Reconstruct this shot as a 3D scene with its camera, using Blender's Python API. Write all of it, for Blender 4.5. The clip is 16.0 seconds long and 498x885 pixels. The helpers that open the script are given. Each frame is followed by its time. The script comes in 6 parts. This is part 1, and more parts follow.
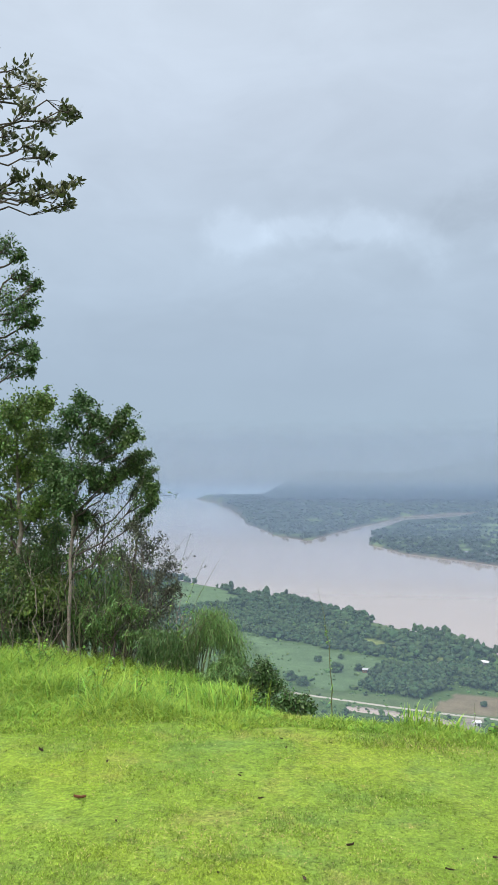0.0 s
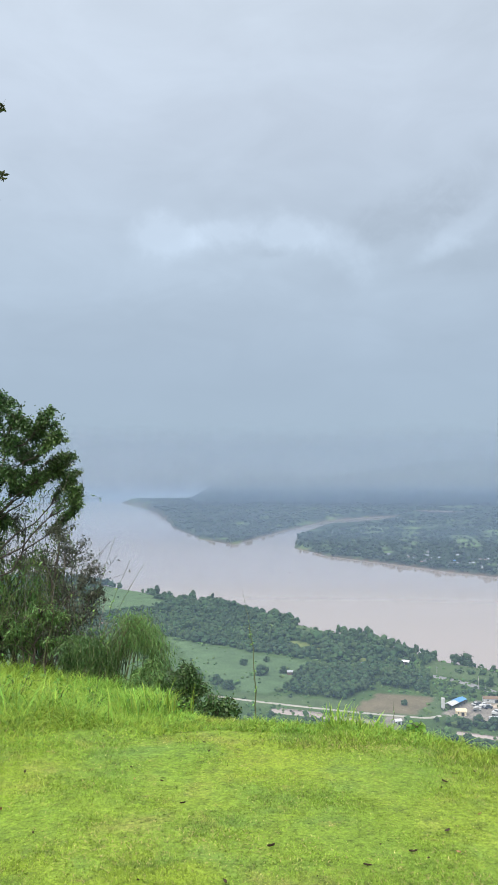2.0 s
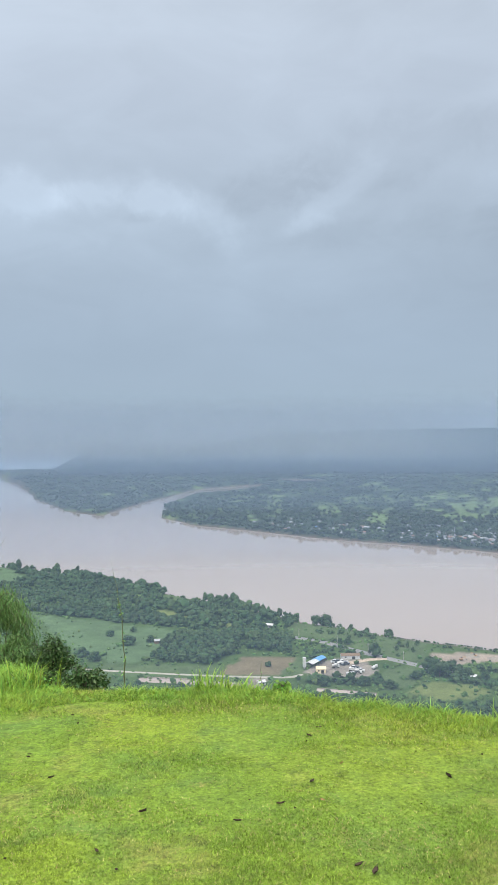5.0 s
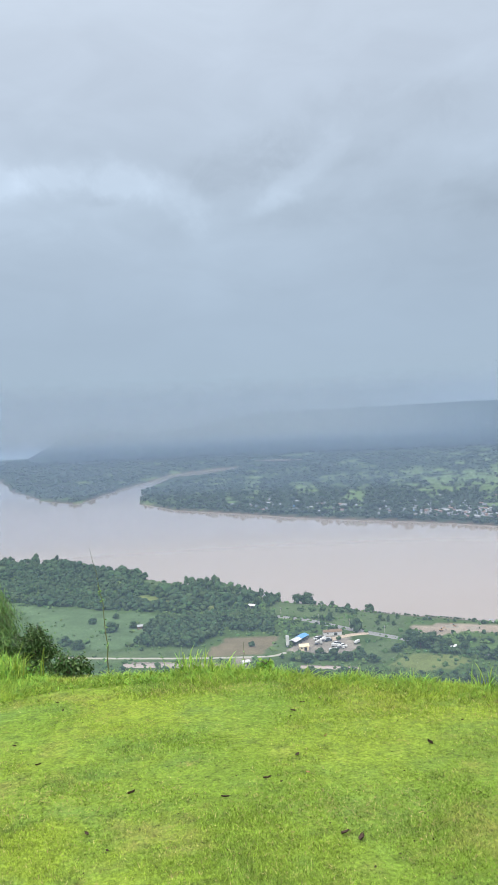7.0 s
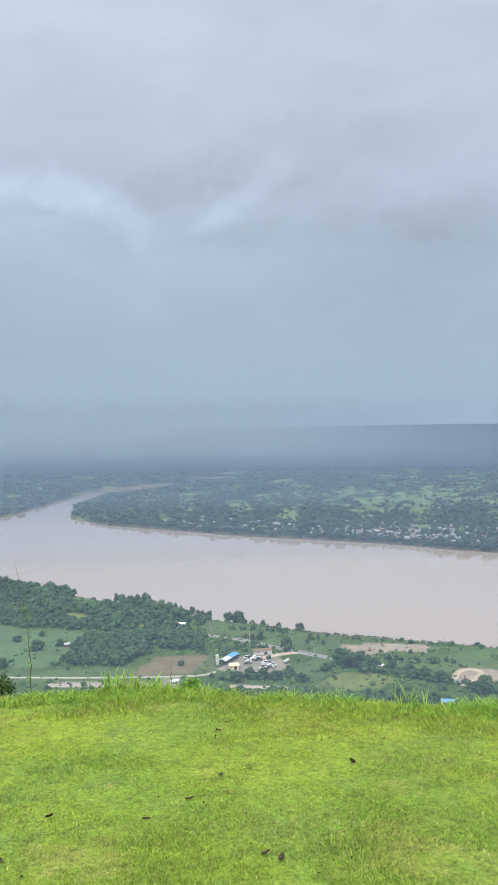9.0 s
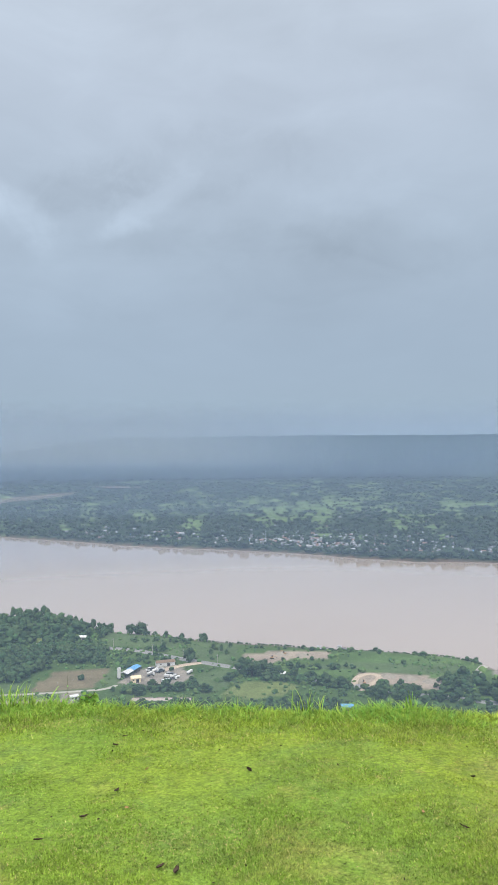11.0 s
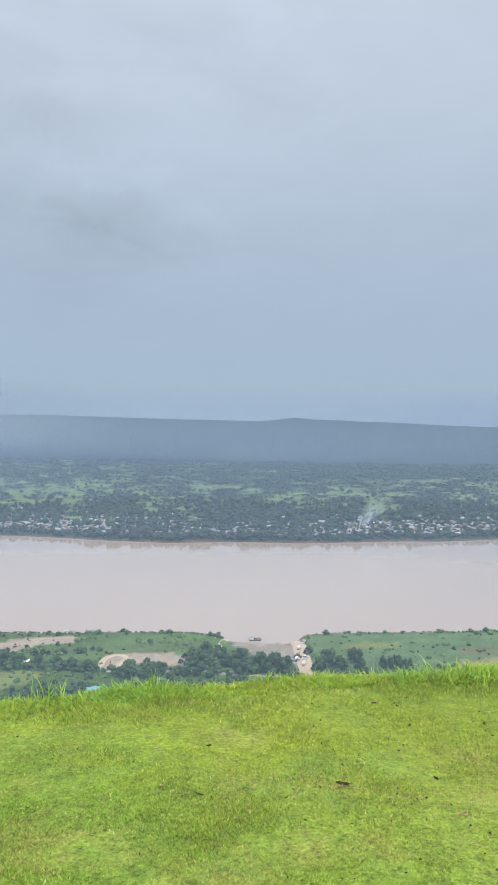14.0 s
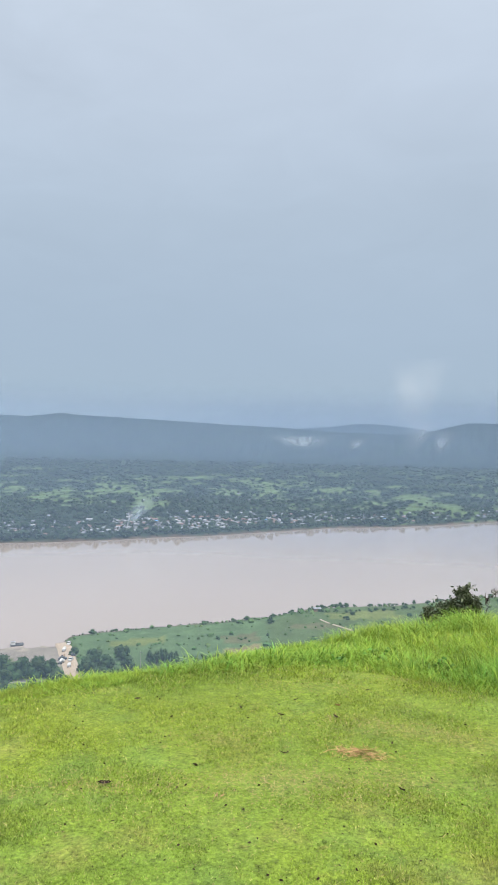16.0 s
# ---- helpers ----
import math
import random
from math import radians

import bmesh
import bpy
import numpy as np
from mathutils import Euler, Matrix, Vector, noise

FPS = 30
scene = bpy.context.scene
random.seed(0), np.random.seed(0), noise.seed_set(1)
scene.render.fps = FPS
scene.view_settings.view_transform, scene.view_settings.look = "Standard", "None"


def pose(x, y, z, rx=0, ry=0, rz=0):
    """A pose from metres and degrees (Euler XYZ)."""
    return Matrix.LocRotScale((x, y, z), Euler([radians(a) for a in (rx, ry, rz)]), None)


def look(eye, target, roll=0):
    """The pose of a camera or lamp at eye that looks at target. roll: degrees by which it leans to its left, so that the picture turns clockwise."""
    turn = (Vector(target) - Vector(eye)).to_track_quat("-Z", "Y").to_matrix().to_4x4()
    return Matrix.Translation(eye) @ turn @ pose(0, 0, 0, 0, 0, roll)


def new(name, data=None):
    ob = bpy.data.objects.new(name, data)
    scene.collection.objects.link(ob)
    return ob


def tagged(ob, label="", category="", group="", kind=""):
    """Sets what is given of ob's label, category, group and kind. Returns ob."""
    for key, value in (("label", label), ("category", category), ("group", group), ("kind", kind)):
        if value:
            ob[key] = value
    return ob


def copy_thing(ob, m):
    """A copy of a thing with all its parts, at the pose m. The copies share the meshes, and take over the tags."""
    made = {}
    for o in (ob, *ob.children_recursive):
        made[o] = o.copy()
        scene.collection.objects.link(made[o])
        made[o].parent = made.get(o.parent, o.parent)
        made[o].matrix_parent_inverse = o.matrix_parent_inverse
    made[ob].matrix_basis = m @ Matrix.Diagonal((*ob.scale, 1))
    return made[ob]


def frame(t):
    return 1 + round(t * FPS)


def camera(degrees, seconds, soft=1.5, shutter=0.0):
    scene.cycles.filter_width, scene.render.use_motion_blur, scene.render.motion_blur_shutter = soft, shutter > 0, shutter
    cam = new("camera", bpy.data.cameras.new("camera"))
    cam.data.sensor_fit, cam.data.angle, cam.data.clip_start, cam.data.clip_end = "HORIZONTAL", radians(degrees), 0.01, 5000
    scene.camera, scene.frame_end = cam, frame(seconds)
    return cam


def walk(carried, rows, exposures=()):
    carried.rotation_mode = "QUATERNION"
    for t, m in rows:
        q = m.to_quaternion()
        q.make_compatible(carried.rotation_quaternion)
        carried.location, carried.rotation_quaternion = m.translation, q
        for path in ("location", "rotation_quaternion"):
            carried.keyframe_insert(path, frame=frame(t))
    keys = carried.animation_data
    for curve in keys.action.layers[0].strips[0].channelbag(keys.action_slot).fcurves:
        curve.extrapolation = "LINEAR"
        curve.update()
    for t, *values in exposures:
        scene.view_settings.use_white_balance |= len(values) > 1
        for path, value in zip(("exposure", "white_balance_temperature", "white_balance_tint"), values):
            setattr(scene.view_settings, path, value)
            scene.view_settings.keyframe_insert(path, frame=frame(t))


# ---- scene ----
cam = camera(38.16, 16.0)
# seconds, eye x y z offset from the standing point, yaw, pitch, roll
PATH = [
    (0.0, 0.000, 0.000, 0.000, 0.00, 3.20, 0.00),
    (0.5, 0.004, -0.004, 0.000, -1.01, 3.53, 0.03),
    (1.0, 0.008, 0.001, -0.004, -2.36, 3.67, -0.08),
    (1.5, 0.011, -0.005, -0.003, -3.94, 3.64, -0.18),
    (2.0, 0.015, -0.001, -0.006, -5.79, 3.50, -0.09),
    (2.5, 0.017, -0.005, -0.006, -7.54, 3.23, 0.05),
    (3.0, 0.020, 0.001, -0.009, -9.19, 2.82, 0.28),
    (3.5, 0.025, -0.006, -0.009, -10.73, 2.32, 0.36),
    (4.0, 0.029, -0.013, -0.009, -12.46, 1.82, 0.38),
    (4.5, 0.016, 0.001, -0.012, -14.42, 1.39, 0.41),
    (5.0, -0.003, 0.025, -0.017, -16.32, 1.10, 0.26),
    (5.2, -0.004, 0.025, -0.018, -16.93, 0.99, 0.24),
    (7.3, 0.006, 0.010, -0.024, -18.40, -0.52, 2.66),
    (7.5, 0.008, 0.008, -0.024, -18.62, -0.57, 2.67),
    (8.0, 0.012, -0.005, -0.019, -19.82, -0.39, 2.79),
    (8.2, 0.012, -0.008, -0.019, -20.58, -0.02, 2.20),
    (10.3, 0.015, -0.040, -0.008, -27.53, 1.36, 0.63),
    (10.5, 0.021, -0.047, -0.006, -28.33, 1.37, 0.44),
    (11.0, 0.022, -0.060, -0.005, -30.93, 1.54, 0.56),
    (11.5, 0.026, -0.059, -0.010, -33.79, 1.45, 0.47),
    (12.0, 0.041, -0.059, -0.012, -36.53, 1.13, 0.33),
    (12.5, 0.050, -0.068, -0.005, -39.41, 0.62, -0.01),
    (13.0, 0.057, -0.044, -0.011, -42.50, 0.25, -0.36),
    (13.5, 0.053, -0.041, -0.011, -46.10, 0.07, -0.67),
    (14.0, 0.062, -0.049, -0.014, -50.39, 0.18, -0.81),
    (14.5, 0.070, -0.051, -0.015, -55.12, 0.33, -1.04),
    (15.0, 0.065, -0.066, -0.009, -59.80, 0.35, -1.28),
    (15.5, 0.062, -0.073, -0.009, -64.19, 0.30, -1.37),
    (16.0, 0.046, -0.083, -0.004, -68.60, 0.27, -1.36),
]
EYE = 1.6
walk(cam, [(t, pose(x, y, EYE + z, 90 + p, r, a)) for t, x, y, z, a, p, r in PATH], [(0.0, 2.55), (3.5, 2.52), (5.2, 2.47), (7.3, 2.55), (8.2, 2.53), (11.0, 2.44), (12.5, 2.45), (14.0, 2.52), (16.0, 2.55)])

# ---- light ----
EXPOSURE = 2.55
GAIN = 2.0 ** -EXPOSURE


def lin(r, g, b, k=1.0):
    """Linear colour from display values 0..255."""
    f = lambda c: (c / 255 / 12.92) if c < 11 else ((c / 255 + 0.055) / 1.055) ** 2.4
    return (f(r) * k, f(g) * k, f(b) * k, 1.0)


class Nodes:
    """A short hand for node trees."""

    def __init__(self, tree):
        self.tree = tree
        tree.nodes.clear()

    def add(self, kind, ins=None, **props):
        node = self.tree.nodes.new(kind)
        for key, value in props.items():
            setattr(node, key, value)
        for key, value in (ins or {}).items():
            self.set(node, key, value)
        return node

    def set(self, node, key, value):
        socket = node.inputs[key]
        if isinstance(value, bpy.types.NodeSocket):
            self.tree.links.new(value, socket)
        else:
            socket.default_value = value

    def ramp(self, fac, stops, interpolation="LINEAR"):
        node = self.add("ShaderNodeValToRGB", {0: fac})
        el = node.color_ramp.elements
        node.color_ramp.interpolation = interpolation
        while len(el) < len(stops):
            el.new(0.5)
        for e, (p, c) in zip(el, stops):
            e.position, e.color = p, c if len(c) == 4 else (*c, 1)
        return node.outputs[0]

    def math(self, op, a, b=0.0, c=0.0, clamp=False):
        node = self.add("ShaderNodeMath", {0: a, 1: b, 2: c}, operation=op, use_clamp=clamp)
        return node.outputs[0]

    def mix(self, fac, a, b, blend="MIX"):
        node = self.add("ShaderNodeMix", data_type="RGBA", blend_type=blend)
        for i, v in ((0, fac), (6, a), (7, b)):
            self.set(node, i, v)
        return node.outputs[2]

    def noise(self, vec, scale, detail=4.0, rough=0.55, distortion=0.0, dim="3D"):
        ins = {"Scale": scale, "Detail": detail, "Roughness": rough, "Distortion": distortion}
        if vec is not None:
            ins["Vector"] = vec
        return self.add("ShaderNodeTexNoise", ins, noise_dimensions=dim).outputs[0]


def heading(az, el=0.0):
    a, e = radians(az), radians(el)
    return Vector((-math.sin(a) * math.cos(e), math.cos(a) * math.cos(e), math.sin(e)))


world = bpy.data.worlds.new("overcast_sky")
scene.world = world
world.use_nodes = True
N = Nodes(world.node_tree)
SUN_EL, SUN_AZ = 58.0, 150.0
sky = N.add("ShaderNodeTexSky", sky_type="NISHITA", sun_disc=False, sun_elevation=radians(SUN_EL), sun_rotation=radians(-SUN_AZ))
way = N.add("ShaderNodeTexCoord").outputs["Generated"]
up = N.add("ShaderNodeSeparateXYZ", {0: way}).outputs[2]
# the cloud deck: darker and bluer low down, paler above
deck = N.ramp(up, [
    (0.0, lin(162, 182, 200)), (0.06, lin(162, 182, 202)), (0.16, lin(168, 186, 205)), (0.30, lin(179, 195, 212)),
    (0.46, lin(195, 208, 224)), (0.60, lin(205, 217, 231)), (1.0, lin(246, 249, 255))])
flat = N.add("ShaderNodeMapping", {"Vector": way, "Scale": (1.0, 1.0, 2.4)}).outputs[0]
big = N.noise(flat, 2.3, 3.0, 0.5, 0.4)
small = N.noise(flat, 7.0, 5.0, 0.55, 0.6)
tone = N.math("ADD", N.math("MULTIPLY", N.math("SUBTRACT", big, 0.5), 0.32), N.math("MULTIPLY", N.math("SUBTRACT", small, 0.5), 0.22))
# brighter breaks and darker streaks in the deck: heading, height, width and height of the patch, lift
warp = N.add("ShaderNodeVectorMath", {0: N.add("ShaderNodeTexNoise", {"Vector": way, "Scale": 9.0, "Detail": 6.0, "Roughness": 0.6}).outputs[1], 1: (0.5, 0.5, 0.5)}, operation="SUBTRACT")
warped = N.add("ShaderNodeVectorMath", {0: N.add("ShaderNodeVectorMath", {0: warp.outputs[0], "Scale": 0.075}, operation="SCALE").outputs[0], 1: way}, operation="ADD").outputs[0]
ragged = N.noise(way, 17.0, 6.0, 0.6, 0.6)
for az, el, wide, high, lean, lift in (
        (0.8, 19.4, 2.6, 1.5, 0, 0.17), (-3.6, 19.9, 2.2, 1.2, 0, 0.15), (-9.4, 19.5, 2.8, 1.3, -10, 0.17), (-14.0, 17.6, 2.6, 1.4, -25, 0.12), (-8.0, 18.3, 1.0, 0.5, 0, -0.07), (-2.0, 16.8, 6.0, 2.0, 0, 0.05),
        (15.0, 24.0, 9.0, 12.0, 0, 0.09), (5.0, 33.0, 16.0, 6.0, 0, 0.05), (-18.0, 20.4, 4.5, 1.6, 22, -0.11), (-23.5, 20.0, 4.2, 0.9, 33, 0.10), (-20.8, 17.8, 2.0, 0.8, 25, 0.07), (-24.0, 17.0, 4.5, 1.1, 10, -0.05),
        (-27.5, 22.4, 7.0, 2.2, 10, -0.08), (-42.0, 16.3, 6.5, 1.8, -6, -0.045), (-34.0, 17.2, 4.5, 1.4, -15, -0.05), (-45.0, 17.8, 2.6, 0.9, 0, 0.05), (-39.5, 20.2, 5.0, 1.6, 5, 0.05), (-13.0, 13.0, 8.0, 2.0, 5, 0.04),
        (-46.0, 24.0, 14.0, 9.0, 0, 0.06)):
    inv = (Matrix.Rotation(radians(lean), 4, "Y") @ Matrix.Rotation(radians(-el), 4, "X") @ Matrix.Rotation(radians(-az), 4, "Z"))
    local = [N.add("ShaderNodeVectorMath", {0: warped, 1: tuple(inv[i][:3])}, operation="DOT_PRODUCT").outputs["Value"] for i in range(3)]
    a = N.math("POWER", N.math("DIVIDE", local[0], radians(wide)), 2.0)
    b = N.math("POWER", N.math("DIVIDE", local[2], radians(high)), 2.0)
    front = N.math("GREATER_THAN", local[1], 0.0)
    blob = N.math("MULTIPLY", N.math("EXPONENT", N.math("MULTIPLY", N.math("ADD", a, b), -0.8)), front)
    if wide < 8:
        blob = N.add("ShaderNodeMapRange", {0: N.math("MULTIPLY", blob, N.math("MULTIPLY_ADD", ragged, 2.4, -0.2)), 1: 0.05, 2: 0.85}, interpolation_type="SMOOTHSTEP").outputs[0]
    tone = N.math("MULTIPLY_ADD", blob, lift, tone)
# an even sheet to the east
tone = N.math("MULTIPLY", tone, N.add("ShaderNodeMapRange", {0: N.add("ShaderNodeSeparateXYZ", {0: way}).outputs[0], 1: 0.55, 2: 0.85, 3: 1.0, 4: 0.45}, interpolation_type="SMOOTHSTEP").outputs[0])
# the relief of the deck dies away into the rain haze near the horizon
tone = N.math("MULTIPLY", tone, N.add("ShaderNodeMapRange", {0: up, 1: 0.05, 2: 0.28, 3: 0.12, 4: 1.0}, interpolation_type="SMOOTHSTEP").outputs[0])
gain = N.math("ADD", tone, 1.0)
cloud = N.add("ShaderNodeVectorMath", {0: deck, "Scale": gain}, operation="SCALE").outputs[0]
cloud = N.add("ShaderNodeVectorMath", {0: cloud, "Scale": GAIN}, operation="SCALE").outputs[0]
thin = N.add("ShaderNodeVectorMath", {0: sky.outputs[0], "Scale": 0.05}, operation="SCALE").outputs[0]
both = N.mix(0.97, thin, cloud)
N.add("ShaderNodeOutputWorld", {0: N.add("ShaderNodeBackground", {0: both, 1: 1.0}).outputs[0]})

sun = new("sun", bpy.data.lights.new("sun", "SUN"))
sun.data.energy, sun.data.angle, sun.data.color = 1.5, radians(85), (1.0, 0.97, 0.92)
sun.matrix_world = look(heading(SUN_AZ, SUN_EL) * 50, (0, 0, 0))


# ---- materials ----
def material(name):
    m = bpy.data.materials.new(name)
    m.use_nodes = True
    return m, Nodes(m.node_tree)


def surface(name, base, rough=0.8, spec=0.2, scale=1.0, spread=0.25, island=0.0, objects=0.0, bump=0.0, bump_scale=20.0, metal=0.0, tint=None, patch=None, translucent=0.0, attribute=None, detail=5.0):
    """A procedural surface: base colour, large and small variation, per-piece variation, relief."""
    m, n = material(name)
    co = n.add("ShaderNodeTexCoord").outputs["Object"]
    if attribute:
        col = n.add("ShaderNodeVertexColor", layer_name=attribute).outputs[0]
    else:
        rgb = n.add("ShaderNodeRGB")
        rgb.outputs[0].default_value = (*base, 1)
        col = rgb.outputs[0]
    if tint:
        col = n.mix(n.ramp(n.noise(co, scale * 0.31, 3.0), [(0.38, (0, 0, 0)), (0.66, (1, 1, 1))]), col, (*tint, 1))
    if patch:
        col = n.mix(n.ramp(n.noise(co, scale * 2.7, 6.0, 0.65), [(0.52, (0, 0, 0)), (0.70, (1, 1, 1))]), col, (*patch, 1))
    v = n.math("MULTIPLY", n.math("SUBTRACT", n.noise(co, scale, detail, 0.6), 0.5), 2.2 * spread)
    v = n.math("MULTIPLY_ADD", n.math("SUBTRACT", n.noise(co, scale * 9.0, 3.0, 0.6), 0.5), 1.4 * spread, v)
    if island:
        v = n.math("MULTIPLY_ADD", n.math("SUBTRACT", n.add("ShaderNodeNewGeometry").outputs["Random Per Island"], 0.5), island, v)
    if objects:
        v = n.math("MULTIPLY_ADD", n.math("SUBTRACT", n.add("ShaderNodeObjectInfo").outputs["Random"], 0.5), objects, v)
    k = n.math("MAXIMUM", n.math("ADD", v, 1.0), 0.15)
    col = n.add("ShaderNodeVectorMath", {0: col, "Scale": k}, operation="SCALE").outputs[0]
    if island:
        hue = n.math("MULTIPLY_ADD", n.math("FRACT", n.math("MULTIPLY", n.add("ShaderNodeNewGeometry").outputs["Random Per Island"], 7.13)), 0.05 * min(1.0, island * 2), 0.5 - 0.025 * min(1.0, island * 2))
        col = n.add("ShaderNodeHueSaturation", {"Hue": hue, "Color": col}).outputs[0]
    ins = {"Base Color": col, "Roughness": rough, "Specular IOR Level": spec, "Metallic": metal}
    if bump:
        ins["Normal"] = n.add("ShaderNodeBump", {"Strength": bump, "Distance": 0.5 / bump_scale, "Height": n.noise(co, bump_scale, 5.0, 0.6)}).outputs[0]
    out = n.add("ShaderNodeBsdfPrincipled", ins).outputs[0]
    if translucent:
        t = n.add("ShaderNodeBsdfTranslucent", {"Color": col}).outputs[0]
        out = n.add("ShaderNodeMixShader", {0: translucent, 1: out, 2: t}).outputs[0]
    n.add("ShaderNodeOutputMaterial", {0: out})
    return m


GROUND = surface("ground_cover", (0.1, 0.15, 0.04), 0.95, 0.05, 0.09, 0.50, attribute="cover", bump=0.4, bump_scale=1.2, detail=8.0)
FAR_TREES = surface("far_canopy", (0.016, 0.028, 0.018), 0.9, 0.1, 0.02, 0.30, island=0.5, tint=(0.021, 0.035, 0.019))
NEAR_WOOD = surface("riverside_canopy", (0.027, 0.050, 0.024), 0.85, 0.12, 0.05, 0.30, island=0.65, tint=(0.038, 0.068, 0.026), translucent=0.12)
# dark forest green with some of the haze's blue put into the base colour
HILL = surface("haze_blue_hill_forest", (0.014, 0.026, 0.026), 0.95, 0.05, 0.012, 0.4, bump=1.0, bump_scale=0.05, tint=(0.018, 0.031, 0.024))

SCRUB = surface("scrub_leaves", (0.046, 0.086, 0.029), 0.85, 0.1, 0.06, 0.3, island=0.7, tint=(0.064, 0.106, 0.033))


def make_grass(name, blade):
    """Mown grass: fresh and yellowish drifts, dull green spots and worn straw, for the blades or the turf between them."""
    m, n = material(name)
    co = n.add("ShaderNodeTexCoord").outputs["Object"]
    col = n.mix(n.ramp(n.noise(co, 0.55, 4.0, 0.6), [(0.36, (0, 0, 0)), (0.64, (1, 1, 1))]), (0.140, 0.234, 0.034, 1), (0.198, 0.274, 0.032, 1))
    col = n.mix(n.ramp(n.noise(co, 2.6, 5.0, 0.65), [(0.50, (0, 0, 0)), (0.70, (0.7, 0.7, 0.7))]), col, (0.116, 0.206, 0.050, 1))
    col = n.mix(n.ramp(n.noise(co, 1.7, 6.0, 0.72), [(0.54, (0, 0, 0)), (0.70, (0.7, 0.7, 0.7))]), col, (0.240, 0.236, 0.070, 1))
    col = n.mix(n.ramp(n.noise(co, 9.0, 5.0, 0.75), [(0.54, (0, 0, 0)), (0.68, (0.75, 0.75, 0.75))]), col, (0.086, 0.130, 0.030, 1))
    col = n.mix(n.ramp(n.noise(co, 6.3, 6.0, 0.8), [(0.60, (0, 0, 0)), (0.70, (0.8, 0.8, 0.8))]), col, (0.270, 0.215, 0.085, 1))
    east = n.add("ShaderNodeSeparateXYZ", {0: co}).outputs[0]
    worn = n.math("MULTIPLY", n.add("ShaderNodeMapRange", {0: east, 1: 0.5, 2: 5.0, 3: 0.0, 4: 0.55}).outputs[0], n.ramp(n.noise(co, 0.8, 4.0), [(0.3, (0.4, 0.4, 0.4)), (0.6, (1, 1, 1))]))
    fresh = n.math("MULTIPLY", n.add("ShaderNodeMapRange", {0: east, 1: -0.3, 2: -2.6, 3: 0.0, 4: 0.75}).outputs[0], n.ramp(n.noise(co, 0.9, 4.0), [(0.40, (0, 0, 0)), (0.60, (1, 1, 1))]))
    col = n.mix(fresh, col, (0.225, 0.330, 0.030, 1))
    col = n.mix(worn, col, (0.160, 0.200, 0.030, 1))
    if blade:
        island = n.add("ShaderNodeNewGeometry").outputs["Random Per Island"]
        col = n.mix(n.ramp(island, [(0.92, (0, 0, 0)), (0.94, (0.85, 0.85, 0.85))]), col, (0.340, 0.300, 0.140, 1))
        k = n.math("ADD", n.math("MULTIPLY", n.math("FRACT", n.math("MULTIPLY", island, 13.7)), 1.15), n.math("MULTIPLY_ADD", n.noise(co, 12.0, 4.0, 0.7), 0.8, 0.03))
    else:
        k = n.math("ADD", n.math("MULTIPLY", n.noise(co, 45.0, 4.0, 0.8), 2.3), n.math("MULTIPLY_ADD", n.noise(co, 12.0, 4.0, 0.7), 1.0, -0.92))
    col = n.add("ShaderNodeVectorMath", {0: col, "Scale": k}, operation="SCALE").outputs[0]
    ins = {"Base Color": col, "Roughness": 0.7, "Specular IOR Level": 0.12}
    if not blade:
        ins["Normal"] = n.add("ShaderNodeBump", {"Strength": 0.8, "Distance": 0.008, "Height": n.noise(co, 70.0, 4.0, 0.7)}).outputs[0]
    out = n.add("ShaderNodeBsdfPrincipled", ins).outputs[0]
    if blade:
        out = n.add("ShaderNodeMixShader", {0: 0.25, 1: out, 2: n.add("ShaderNodeBsdfTranslucent", {"Color": col}).outputs[0]}).outputs[0]
    n.add("ShaderNodeOutputMaterial", {0: out})
    return m


GRASS = make_grass("mown_grass", True)
TALL = surface("tall_grass", (0.148, 0.268, 0.036), 0.6, 0.2, 2.2, 0.35, island=0.8, tint=(0.222, 0.312, 0.040), patch=(0.098, 0.188, 0.036), translucent=0.3)
TURF = make_grass("turf", False)


def make_water():
    m, n = material("muddy_river")
    co = n.add("ShaderNodeTexCoord").outputs["Object"]
    stretched = n.add("ShaderNodeMapping", {"Vector": co, "Rotation": (0, 0, radians(20)), "Scale": (0.2, 1.0, 1.0)}).outputs[0]
    silt = n.ramp(n.noise(stretched, 0.006, 5.0, 0.5), [(0.3, (0.252, 0.211, 0.188)), (0.7, (0.268, 0.227, 0.203))])
    ripple = n.noise(co, 0.35, 4.0, 0.6)
    bump = n.add("ShaderNodeBump", {"Strength": 0.05, "Distance": 0.3, "Height": ripple}).outputs[0]
    b = n.add("ShaderNodeBsdfPrincipled", {"Base Color": silt, "Roughness": 0.07, "Specular IOR Level": 0.5, "IOR": 1.33, "Normal": bump})
    n.add("ShaderNodeOutputMaterial", {0: b.outputs[0]})
    return m


WATER = make_water()


